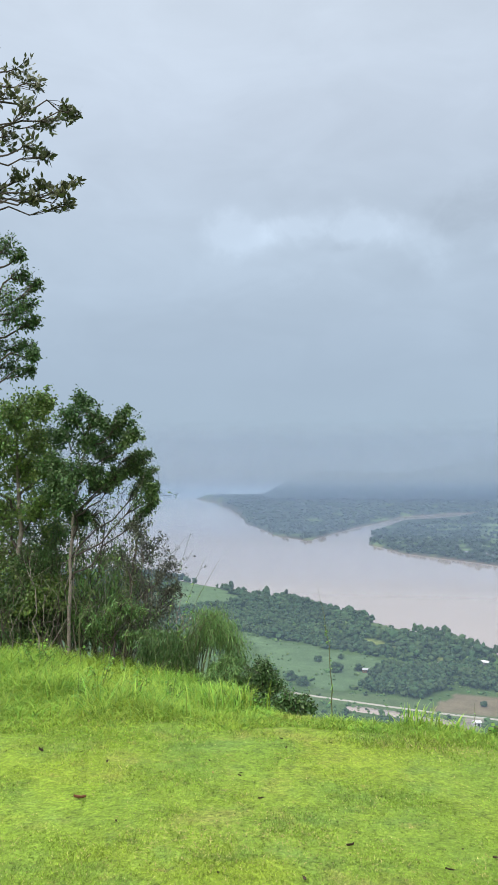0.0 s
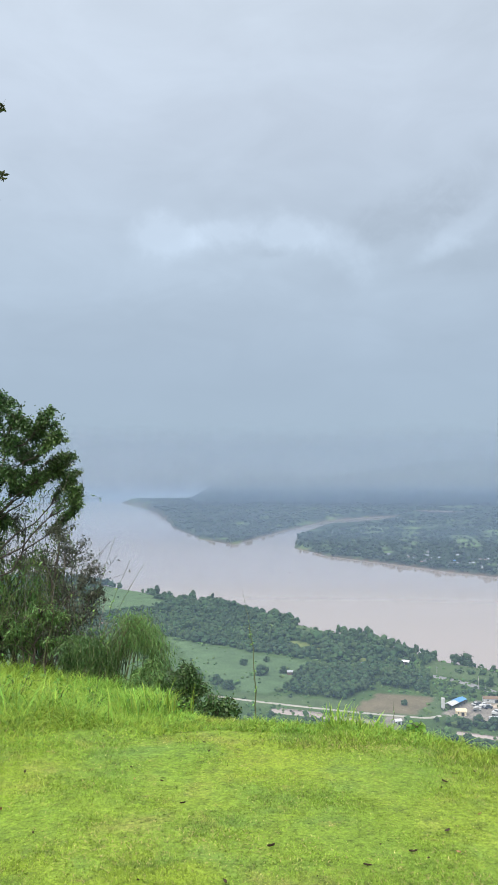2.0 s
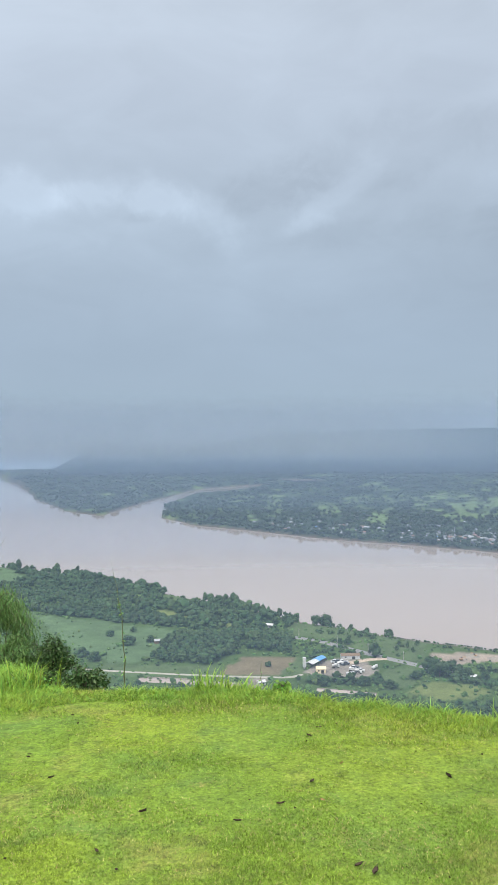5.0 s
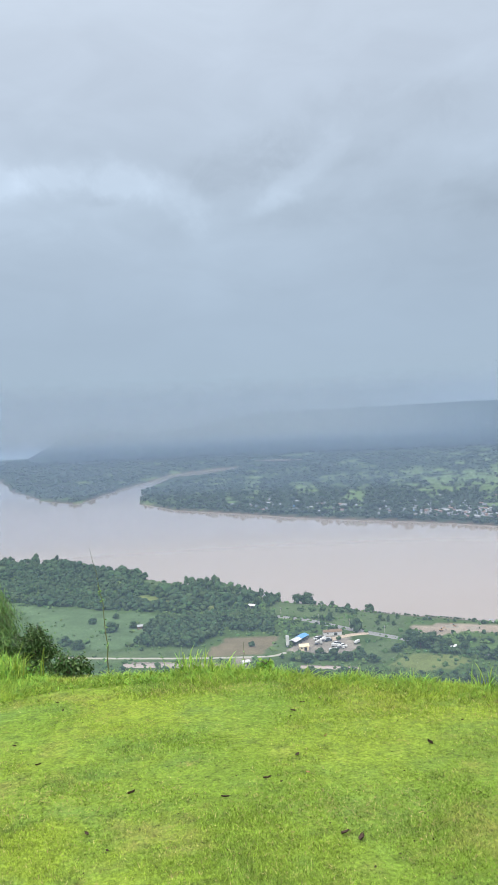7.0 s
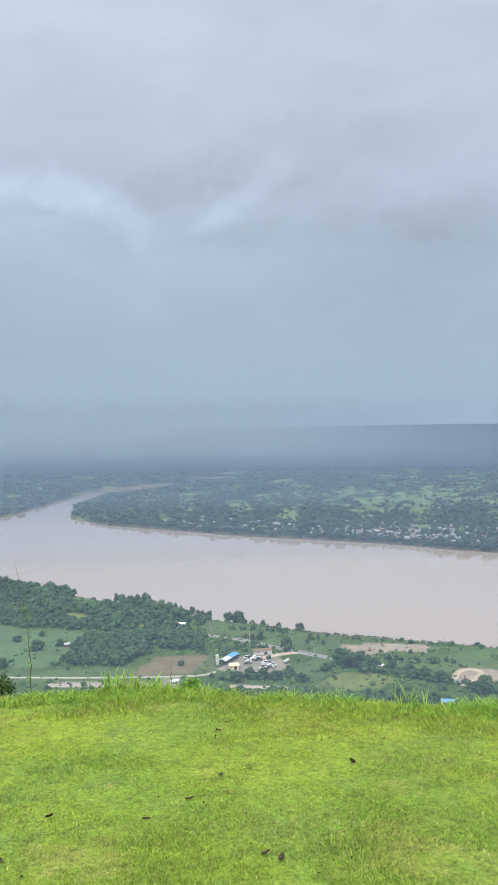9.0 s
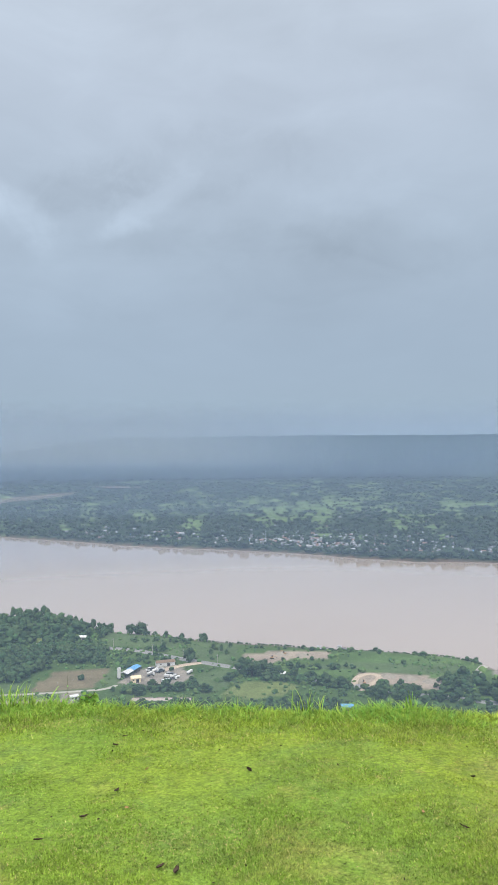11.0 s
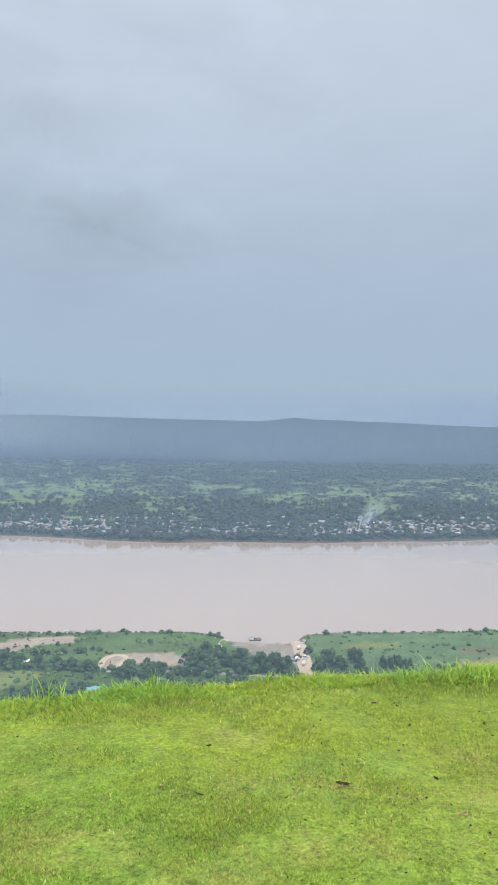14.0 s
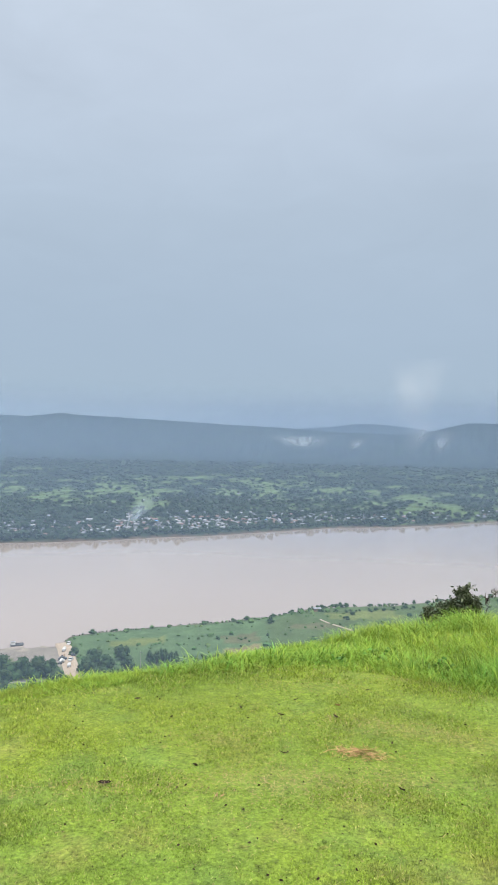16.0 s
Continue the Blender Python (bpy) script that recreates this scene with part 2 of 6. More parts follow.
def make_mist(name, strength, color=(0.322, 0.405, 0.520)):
    """A translucent tinted sheet standing in for thin drifting droplets: part of the light goes through, part is
    scattered from both sides.
    """
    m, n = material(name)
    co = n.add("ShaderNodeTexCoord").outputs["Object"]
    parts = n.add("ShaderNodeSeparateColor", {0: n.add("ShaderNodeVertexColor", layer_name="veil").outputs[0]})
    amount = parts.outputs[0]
    # haze put in as colour: the given tint, running to the low sky's pale
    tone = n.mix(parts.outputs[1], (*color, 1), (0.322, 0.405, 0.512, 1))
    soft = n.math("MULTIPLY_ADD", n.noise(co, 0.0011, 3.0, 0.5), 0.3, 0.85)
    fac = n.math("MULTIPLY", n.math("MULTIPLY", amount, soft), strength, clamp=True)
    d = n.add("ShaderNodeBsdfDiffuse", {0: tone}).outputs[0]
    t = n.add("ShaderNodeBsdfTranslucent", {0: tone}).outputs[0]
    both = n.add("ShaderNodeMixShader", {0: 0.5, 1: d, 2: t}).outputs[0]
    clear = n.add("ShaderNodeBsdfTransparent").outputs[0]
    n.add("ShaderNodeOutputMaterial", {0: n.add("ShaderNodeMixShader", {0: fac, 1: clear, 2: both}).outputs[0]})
    return m


# ---- mesh helpers ----
def mesh_of(name, verts, faces, mats, smooth=False, index=None):
    """A mesh from arrays: faces all of one size."""
    verts, faces = np.asarray(verts, dtype=np.float32), np.asarray(faces, dtype=np.int32)
    me = bpy.data.meshes.new(name)
    k = faces.shape[1]
    me.vertices.add(len(verts))
    me.vertices.foreach_set("co", verts.ravel())
    me.loops.add(faces.size)
    me.loops.foreach_set("vertex_index", faces.ravel())
    me.polygons.add(len(faces))
    me.polygons.foreach_set("loop_start", np.arange(0, faces.size, k, dtype=np.int32))
    if index is not None:
        me.polygons.foreach_set("material_index", np.asarray(index, dtype=np.int32))
    me.polygons.foreach_set("use_smooth", np.full(len(faces), smooth))
    for m in (mats if isinstance(mats, (list, tuple)) else [mats]):
        me.materials.append(m)
    me.update(calc_edges=True)
    me.validate()
    return me


def colours(me, name, rgb):
    layer = me.color_attributes.new(name, "FLOAT_COLOR", "POINT")
    rgba = np.ones((len(me.vertices), 4), dtype=np.float32)
    rgba[:, :3] = rgb
    layer.data.foreach_set("color", rgba.ravel())


def wave(x, y, scale, seed=0, octaves=3):
    """Smooth value noise in -1..1 on arrays."""
    out, amp, tot = np.zeros(np.broadcast(x, y).shape), 1.0, 0.0
    for o in range(octaves):
        u, v = x / scale * 2 ** o + 17.3 * seed, y / scale * 2 ** o - 9.1 * seed
        i, j = np.floor(u), np.floor(v)
        f, g = u - i, v - j
        f, g = f * f * (3 - 2 * f), g * g * (3 - 2 * g)
        h = lambda a, b: np.modf(np.abs(np.sin(a * 127.1 + b * 311.7 + seed * 74.7 + o * 13.3) * 43758.5453))[0]
        n = (h(i, j) * (1 - f) + h(i + 1, j) * f) * (1 - g) + (h(i, j + 1) * (1 - f) + h(i + 1, j + 1) * f) * g
        out += amp * (2 * n - 1)
        tot, amp = tot + amp, amp * 0.5
    return out / tot


def table(az, rows):
    """Interpolates rows of (heading, value) given from left to right."""
    a = np.array([r[0] for r in rows])[::-1]
    v = np.array([r[1] for r in rows])[::-1]
    return np.interp(az, a, v)


def step(a, b, x):
    t = np.clip((x - a) / (b - a), 0, 1)
    return t * t * (3 - 2 * t)


# ---- the lie of the land ----
WATER_Z = EYE - 110.0
PLAIN_Z = EYE - 107.0
LAWN_FALL = 0.05
NEAR_BANK = [(60, 1500), (25, 1120), (6.9, 850), (3.6, 775), (-0.4, 710), (-3.5, 676), (-7.0, 618), (-11.3, 562), (-14.7, 533), (-19.8, 480), (-23.4, 464), (-27.3, 446),
             (-30.9, 434), (-36.0, 426), (-45.8, 421), (-48.2, 414), (-49.5, 402), (-54.2, 400), (-55.0, 417), (-58.0, 426), (-62.7, 436), (-67.2, 447),
             (-70.7, 466), (-73.4, 488), (-76.0, 502), (-80.3, 515), (-84.5, 546), (-95, 640), (-140, 1200)]
FAR_BANK = [(25, 6000), (7.0, 5500), (3.0, 4700), (0.9, 2650), (0.1, 1929), (-2.1, 1512), (-4.7, 1375), (-9.4, 1308), (-12.0, 1155), (-16.5, 1062), (-21.0, 980), (-25.4, 933),
            (-30.3, 897), (-35.4, 858), (-39.8, 822), (-43.9, 804), (-48.8, 812), (-53.7, 815), (-57.7, 825), (-62.5, 858), (-65.3, 868), (-71.5, 940), (-75.9, 1002),
            (-80.1, 1036), (-83.4, 1094), (-87.8, 1193), (-100, 1500), (-140, 3000)]
SIDE_UPPER = [(-4.7, 1375), (-7.9, 1722), (-10.2, 2017), (-12.2, 2437), (-14.6, 2590), (-16.4, 2750), (-17.6, 2760)]
SIDE_LOWER = [(-4.7, 1300), (-9.4, 1308), (-9.6, 1480), (-9.9, 1682), (-11.1, 1910), (-12.2, 2160), (-14.6, 2270), (-16.4, 2460), (-17.6, 2700)]
LAWN_EDGE = [(26, -16.0), (18.7, -16.6), (7.5, -17.9), (-4.8, -18.3), (-11.3, -18.5), (-18.7, -18.8), (-23.3, -19.6), (-36.0, -19.8), (-49.0, -19.3), (-58.0, -18.4),
             (-67.0, -17.3), (-74.0, -16.8), (-80.5, -16.8), (-88.0, -17.6)]


def lawn_edge(az):
    r = EYE / (np.tan(np.radians(-table(az, LAWN_EDGE))) - LAWN_FALL)
    out = np.maximum(step(26, 40, az), step(-90, -104, az))
    return r * (1 - out) + 30.0 * out


def river(az, r):
    """Metres inside the water's edge, negative on land."""
    main = np.minimum(r - table(az, NEAR_BANK), table(az, FAR_BANK) - r)
    side = np.minimum(r - table(az, SIDE_LOWER), table(az, SIDE_UPPER) - r)
    side = np.where((az < -4.7) & (az > -17.6), side, -500)
    return np.maximum(main, side)


def ledge(az):
    """How far the level ground runs on behind the mown edge: the weedy banks at both sides."""
    return 0.12 + 4.6 * step(-4, 12, az) + 2.6 * step(-66, -82, az) + 14 * step(24, 36, az) + 14 * step(-88, -100, az)


def ground_z(az, r):
    az, r = np.asarray(az, dtype=float), np.asarray(r, dtype=float)
    x, y = -r * np.sin(np.radians(az)), r * np.cos(np.radians(az))
    e, l = lawn_edge(az), ledge(az)
    top = -LAWN_FALL * r + 0.015 * wave(x, y, 1.3, 3) - 0.12 * np.clip(r - e, 0, l) + (0.20 * step(7, 18, az) + 0.36 * step(-75, -90, az)) * step(0.2, 2.2, r - e)
    over = np.clip(r - e - l, 0, None)
    hill = top - np.where(over < 0.4, 0.6 * over ** 2, 0.096 + 0.48 * (over - 0.4)) + 0.5 * wave(x, y, 9, 5) * step(2, 12, over)
    s = river(az, r) + 5.0 * wave(x, y, 40, 8) * step(300, 420, r)
    shore = WATER_Z - 0.25 * np.clip(s, -12, 12)
    rise = 34.0 * step(1500, 4600, r) * step(30, -8, az)
    plain = shore + rise * step(-12, -200, s) + 0.8 * wave(x, y, 120, 4) * step(-8, -60, s)
    return np.maximum(hill, plain)


def spot(az, r, lift=0.0):
    """The place on the ground at a heading and a distance."""
    a = radians(az)
    return Vector((-r * math.sin(a), r * math.cos(a), float(ground_z(az, r)) + lift))


def polar(x, y):
    return np.degrees(np.arctan2(-x, y)), np.hypot(x, y)


FIELDS = []


def field(colour, *corners, fuzz=4.0, bare=True):
    """A patch of ground cover with corners given as heading, distance."""
    pts = np.array([(-r * math.sin(radians(a)), r * math.cos(radians(a))) for a, r in zip(corners[::2], corners[1::2])])
    FIELDS.append((colour, pts, fuzz, bare))


def inside(pts, x, y):
    hit = np.zeros(x.shape, dtype=bool)
    for (x0, y0), (x1, y1) in zip(pts, np.roll(pts, -1, axis=0)):
        cross = ((y0 > y) != (y1 > y)) & (x < (x1 - x0) * (y - y0) / (y1 - y0 + 1e-9) + x0)
        hit ^= cross
    return hit


MEADOW, PALE_GREEN, BROWN, SAND, DIRT, OLIVE = (0.058, 0.085, 0.037), (0.064, 0.102, 0.048), (0.112, 0.094, 0.060), (0.196, 0.164, 0.134), (0.165, 0.148, 0.130), (0.098, 0.120, 0.042)
field(OLIVE, -8.6, 512, -10.6, 500, -11.2, 482, -9.2, 486)
field(OLIVE, -13.6, 470, -15.6, 462, -15.8, 452, -13.9, 458)
field(PALE_GREEN, 0.8, 522, -5.6, 472, -12.6, 441, -10.4, 432, -8.7, 384, -5.6, 382, -2.6, 415)
field(MEADOW, -5.0, 382, -13.7, 368, -18.6, 352, -16.2, 345, -5, 364)
field(PALE_GREEN, 6.0, 800, 2.7, 764, 0.7, 676, 1.1, 647, 6.0, 620)
field(BROWN, -13.9, 355, -15.75, 388, -19.55, 386, -18.65, 350)
field(MEADOW, -18.65, 350, -19.55, 386, -20.6, 380, -20.3, 352)
field(DIRT, -20.43, 358, -21.55, 375, -22.9, 384, -25.1, 385, -26.4, 364, -25.1, 351, -22.9, 350, fuzz=2.5)
field(DIRT, -16.24, 348, -17.76, 346, -17.1, 327, -16.0, 327, fuzz=1.5)
field(SAND, -30.4, 404, -32.6, 414, -36.6, 408, -37.0, 396, -34.1, 394.6, -32.6, 387.7, -30.9, 394.5, fuzz=7)
field(SAND, -39.1, 345.3, -39.3, 367, -41.3, 372.5, -45.8, 368.4, -46.0, 355, -44.5, 347.6, -41.3, 358.8, -40.4, 343, fuzz=6)
field(DIRT, -49.0, 396, -49.8, 397, -54.75, 397, -55.3, 380, -55.6, 330, -54.9, 330, -54.2, 360, -51.6, 362, -49.8, 376, fuzz=2)
field(PALE_GREEN, -55.2, 412, -60.3, 418, -65.3, 431, -72, 455, -70, 372, -65.3, 360, -58.6, 350, -55.8, 350)
field((0.150, 0.132, 0.066), -66.9, 378, -69.8, 392, -70.3, 380, -67.3, 370)
field(MEADOW, -70, 440, -76, 488, -84, 530, -90, 560, -90, 380, -72, 365)
field((0.080, 0.084, 0.044), -66.3, 402, -69.6, 412, -70.0, 398, -67.0, 391)
field((0.080, 0.084, 0.044), -72.0, 430, -75.5, 445, -76.0, 432, -72.5, 420)
field(OLIVE, -75, 470, -80, 490, -81, 470, -76, 452)
field(OLIVE, -58, 395, -62, 402, -62.5, 392, -58.5, 384)
field(OLIVE, -28.5, 333, -30.2, 351, -34.3, 353, -35.1, 344, -31.9, 329)
field(MEADOW, -22, 425, -25, 404, -30, 382, -30, 425, -24, 448, -20, 470, -19, 440)
field(MEADOW, -34, 380, -39, 390, -47, 395, -47.5, 376, -38, 374)
field(MEADOW, -9.3, 620, -12.5, 560, -13.0, 520, -9.8, 540)
field(MEADOW, -26.5, 362, -29, 376, -29.8, 350, -27, 332)


WOOD_INNER = [(14, 540), (0.8, 525), (-5.6, 474), (-12.6, 446), (-16.2, 436), (-19.0, 425), (-21.0, 470), (-22.0, 900), (-95, 900)]


def cover_of(az, r, x, y):
    """The colour of the ground and whether woods may stand there."""
    n1, n2 = wave(x, y, 160, 21, 4), wave(x, y, 45, 22, 4)
    far = r > 700
    base = np.zeros(x.shape + (3,))
    base[:] = (0.044, 0.074, 0.024)
    base[far] = (0.018, 0.031, 0.019)
    wooded = (r > table(az, WOOD_INNER)) & ~far
    f = (step(0.05, 0.25, n1 * 0.7 + n2 * 0.5) * np.where(far | wooded, 0.0, 1.0))[..., None]
    base = base * (1 - f) + np.array((0.060, 0.099, 0.034)) * f
    open_land = (f[..., 0] > 0.5) & (r < 700)
    # the far plain: light paddy fields between dark woods
    stretch = wave(az * 30, r * 0.30, 60, 31, 4) * 0.62 + wave(az * 30, r * 0.55, 26, 33, 3) * 0.42 + wave(az * 30, r * 0.7, 9, 35, 2) * 0.34
    band = step(1100, 1380, r) * step(3000, 2000, r) * step(-14, -26, az)
    p = step(0.24 - 0.22 * band, 0.38 - 0.22 * band, stretch) * np.where(far, 1, 0)
    p = p * step(880, 1050, r)
    base = base * (1 - p[..., None]) + np.array((0.072, 0.108, 0.042)) * p[..., None]
    open_land |= far & (p > 0.45)
    for colour, pts, fuzz, bare in FIELDS:
        hit = inside(pts, x + fuzz * wave(x, y, 14, 41), y + fuzz * wave(x, y, 14, 43)) & (r > 200) & (r < 900)
        base[hit] = colour
        if bare:
            open_land |= hit
    # raw earth along the water's edge
    s = river(az, r)
    b = np.where(far, 0.75 * step(-7, -3, s), step(-12, -6, s))
    base = base * (1 - b[..., None]) + np.array((0.085, 0.058, 0.044)) * b[..., None]
    turf = step(60, 20, r)[..., None]
    base = base * (1 - turf) + np.array((0.100, 0.170, 0.020)) * turf
    return base, open_land


def build_ground():
    azs = np.concatenate([np.arange(-96, 28, 0.36), np.arange(28, 264, 4.0)])
    rs = np.concatenate([np.arange(0.0, 16, 0.2), 16 * np.exp(np.arange(0, math.log(4930 / 16), 0.0125)), [4940.0]])
    a, r = np.meshgrid(np.where(azs > 180, azs - 360, azs), rs, indexing="ij")
    x, y = -r * np.sin(np.radians(a)), r * np.cos(np.radians(a))
    z = ground_z(a, r)
    na, nr = len(azs), len(rs)
    i, j = np.meshgrid(np.arange(na), np.arange(nr - 1), indexing="ij")
    k = (i + 1) % na
    faces = np.stack([i * nr + j, k * nr + j, k * nr + j + 1, i * nr + j + 1], -1).reshape(-1, 4)[:, ::-1]
    me = mesh_of("ground", np.stack([x, y, z], -1).reshape(-1, 3), faces, [GROUND, TURF], True)
    rmid = np.hypot(*(0.25 * sum(np.stack([x, y], -1).reshape(-1, 2)[faces[:, c]] for c in range(4))).T)
    me.polygons.foreach_set("material_index", (rmid < 16).astype(np.int32))
    base, _ = cover_of(a, r, x, y)
    colours(me, "cover", base.reshape(-1, 3))
    return tagged(new("ground", me), "grassy hilltop falling away to green farmland and river plain", "ground", kind="structure")


build_ground()


def build_water():
    azs, rs = np.arange(0, 360, 6.0), np.array([250, 600, 1200, 2400, 4940.0])
    a, r = np.meshgrid(azs, rs, indexing="ij")
    v = np.stack([-r * np.sin(np.radians(a)), r * np.cos(np.radians(a)), np.full(a.shape, WATER_Z)], -1).reshape(-1, 3)
    i, j = np.meshgrid(np.arange(len(azs)), np.arange(len(rs) - 1), indexing="ij")
    k = (i + 1) % len(azs)
    n = len(rs)
    f = np.stack([i * n + j, i * n + j + 1, k * n + j + 1, k * n + j], -1).reshape(-1, 4)[:, ::-1]
    me = mesh_of("water", v, f, WATER)
    if me.polygons[0].normal.z < 0:
        me.flip_normals()
    return tagged(new("water", me), "wide calm river of pale muddy brown water", "river", kind="structure")


build_water()

RIDGE = [(0.8, -1.45), (-0.8, -1.1), (-2.2, -0.3), (-3.8, 0.6), (-5.4, 1.0), (-7.4, 1.0), (-9.6, 0.75), (-13, 0.9), (-17, 1.6), (-20, 1.95), (-25, 2.0), (-30.5, 2.02), (-35.4, 2.04), (-40, 1.98), (-47, 1.9), (-51.5, 1.87),
         (-53.0, 2.05), (-53.9, 2.2), (-55.0, 2.08), (-58, 1.98), (-62, 1.85), (-66, 1.66), (-71.3, 1.48), (-75.7, 1.22), (-80, 1.12), (-82.6, 1.34), (-84.0, 1.75), (-85.5, 2.10), (-88, 2.06), (-92, 2.3), (-110, 2.0)]
BEHIND = [(-68, -1.2), (-71, 0.9), (-73.0, 1.5), (-75.0, 1.62), (-76.5, 1.85), (-78.5, 1.92), (-81, 1.7), (-84, 1.3), (-110, 1.0)]


def build_hills(name, rows, near, crest, label):
    azs, k = np.arange(-110, rows[0][0], 0.06), np.linspace(0, 1, 15)
    a, t = np.meshgrid(azs, k, indexing="ij")
    r = near + (crest - near) * t
    x, y = -r * np.sin(np.radians(a)), r * np.cos(np.radians(a))
    top = EYE + crest * np.tan(np.radians(table(a, rows)))
    foot = PLAIN_Z + 20
    gully = wave(a * 40, t * 60, 90, 51, 4)
    prof = np.clip(t + 0.10 * gully * np.sin(np.pi * t), 0, 1) ** 1.15
    z = foot + (top - foot) * prof + 7.0 * np.abs(wave(a * 60, t * 300, 7, 53, 3)) * step(0.8, 1.0, t) * step(-16, -32, a)
    n = len(k)
    i, j = np.meshgrid(np.arange(len(azs) - 1), np.arange(n - 1), indexing="ij")
    f = np.stack([i * n + j, i * n + j + 1, (i + 1) * n + j + 1, (i + 1) * n + j], -1).reshape(-1, 4)
    me = mesh_of(name, np.stack([x, y, z], -1).reshape(-1, 3), f, HILL, True)
    return tagged(new(name, me), label, "hills", kind="structure")


build_hills("backdrop_ridge", RIDGE, 3500, 4350, "long flat-topped forested ridge, blue in the haze")
build_hills("backdrop_hills", BEHIND, 4400, 4850, "low distant hills almost lost in rain mist")


def build_veil(r, strength, left=40.0, right=-112.0, name="rain_mist", shower=False):
    """An added sheet standing in for the haze and rain mist across the valley, denser to the rainy side, thinning at
    its foot and top.
    """
    azs, els = np.arange(right, left, 1.0), np.linspace(0, 1, 50 if shower else 30)
    a, t = np.meshgrid(azs, els, indexing="ij")
    low, high = WATER_Z - 1, EYE + r * math.tan(radians(6.2))
    z = low + (high - low) * t ** 1.5
    x, y = -r * np.sin(np.radians(a)), r * np.cos(np.radians(a))
    el = np.degrees(np.arctan2(z - EYE, r))
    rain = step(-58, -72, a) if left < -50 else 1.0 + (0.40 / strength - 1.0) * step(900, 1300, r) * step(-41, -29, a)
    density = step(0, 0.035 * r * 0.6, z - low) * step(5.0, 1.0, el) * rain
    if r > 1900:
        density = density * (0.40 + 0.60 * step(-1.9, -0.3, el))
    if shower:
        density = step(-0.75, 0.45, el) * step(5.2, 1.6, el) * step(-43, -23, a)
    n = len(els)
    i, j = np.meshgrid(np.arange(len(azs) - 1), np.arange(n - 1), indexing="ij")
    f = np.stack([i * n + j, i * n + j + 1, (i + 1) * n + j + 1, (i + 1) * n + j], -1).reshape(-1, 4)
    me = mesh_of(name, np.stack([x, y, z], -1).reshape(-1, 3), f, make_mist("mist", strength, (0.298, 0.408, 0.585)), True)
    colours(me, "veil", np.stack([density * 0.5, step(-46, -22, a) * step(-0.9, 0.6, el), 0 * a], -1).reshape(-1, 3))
    return tagged(new(name, me), "translucent grey-blue sheet standing in for rain haze over the valley", "mist", kind="stuff")


# sheets one behind another, their blue laid as distance haze over plain and ridge
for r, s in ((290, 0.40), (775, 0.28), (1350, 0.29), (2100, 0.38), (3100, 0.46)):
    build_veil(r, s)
# more such sheets: the rain shower over the head of the valley, the foot of the cloud that hides the hills there, and
# thicker air before the last hills
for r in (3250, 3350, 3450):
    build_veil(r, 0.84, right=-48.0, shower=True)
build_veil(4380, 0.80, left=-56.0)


# ---- woods ----
def ico(level):
    bm = bmesh.new()
    bmesh.ops.create_icosphere(bm, subdivisions=level, radius=1.0)
    v = np.array([p.co[:] for p in bm.verts])
    f = np.array([[p.index for p in q.verts] for q in bm.faces])
    bm.free()
    return v, f


ICO1, ICO2 = ico(1), ico(2)
RNG = np.random.default_rng(7)


def lump(level=1, rough=0.3):
    """One uneven ball of foliage, radius about 1."""
    v, f = ICO1 if level == 1 else ICO2
    return v * (1 + rough * RNG.uniform(-1, 1, (len(v), 1))), f


def crown_kind(lumps, tall=1.0, leaves=60, level=1, small=0.15, large=0.26, reach=0.35):
    """A crown of several lumps with loose sprays of leaves round them, about 1 high and 1 wide, foot at 0."""
    vs, fs, n = [], [], 0
    centres = []
    for i in range(lumps):
        a, h = RNG.uniform(0, 2 * math.pi), 0.26 + 0.52 * (i + RNG.uniform(0, 1)) / lumps
        d = RNG.uniform(0.08, reach) * math.sin(math.pi * min(1.0, 0.25 + 0.75 * h))
        c = np.array((d * math.cos(a), d * math.sin(a), h * tall))
        s = RNG.uniform(small, large) * np.array((1, 1, RNG.uniform(0.85, 1.15)))
        v, f = lump(level, 0.30)
        f = f[v[f].mean(1)[:, 2] > -0.55]
        vs.append(v * s + c)
        fs.append(f + n)
        n += len(v)
        centres.append((c, s))
    for i in range(leaves):
        c, s = centres[RNG.integers(lumps)]
        d = RNG.normal(size=3)
        d /= np.linalg.norm(d)
        p = c + d * s * RNG.uniform(0.85, 1.2)
        u, w = RNG.normal(size=3), RNG.normal(size=3)
        q = RNG.uniform(0.03, 0.085)
        vs.append(np.array([p, p + q * u / np.linalg.norm(u), p + q * w / np.linalg.norm(w)]))
        fs.append(np.array([[n, n + 1, n + 2]]))
        n += 3
    # trunk
    k = 5
    ring = np.array([(math.cos(2 * math.pi * i / k), math.sin(2 * math.pi * i / k), 0) for i in range(k)])
    vs.append(np.concatenate([ring * 0.035 + (0, 0, -0.05), ring * 0.02 + (0, 0, 0.55 * tall)]))
    fs.append(np.array([[n + i, n + (i + 1) % k, n + k + (i + 1) % k] for i in range(k)] + [[n + i, n + k + (i + 1) % k, n + k + i] for i in range(k)]))
    return np.concatenate(vs), np.concatenate(fs)


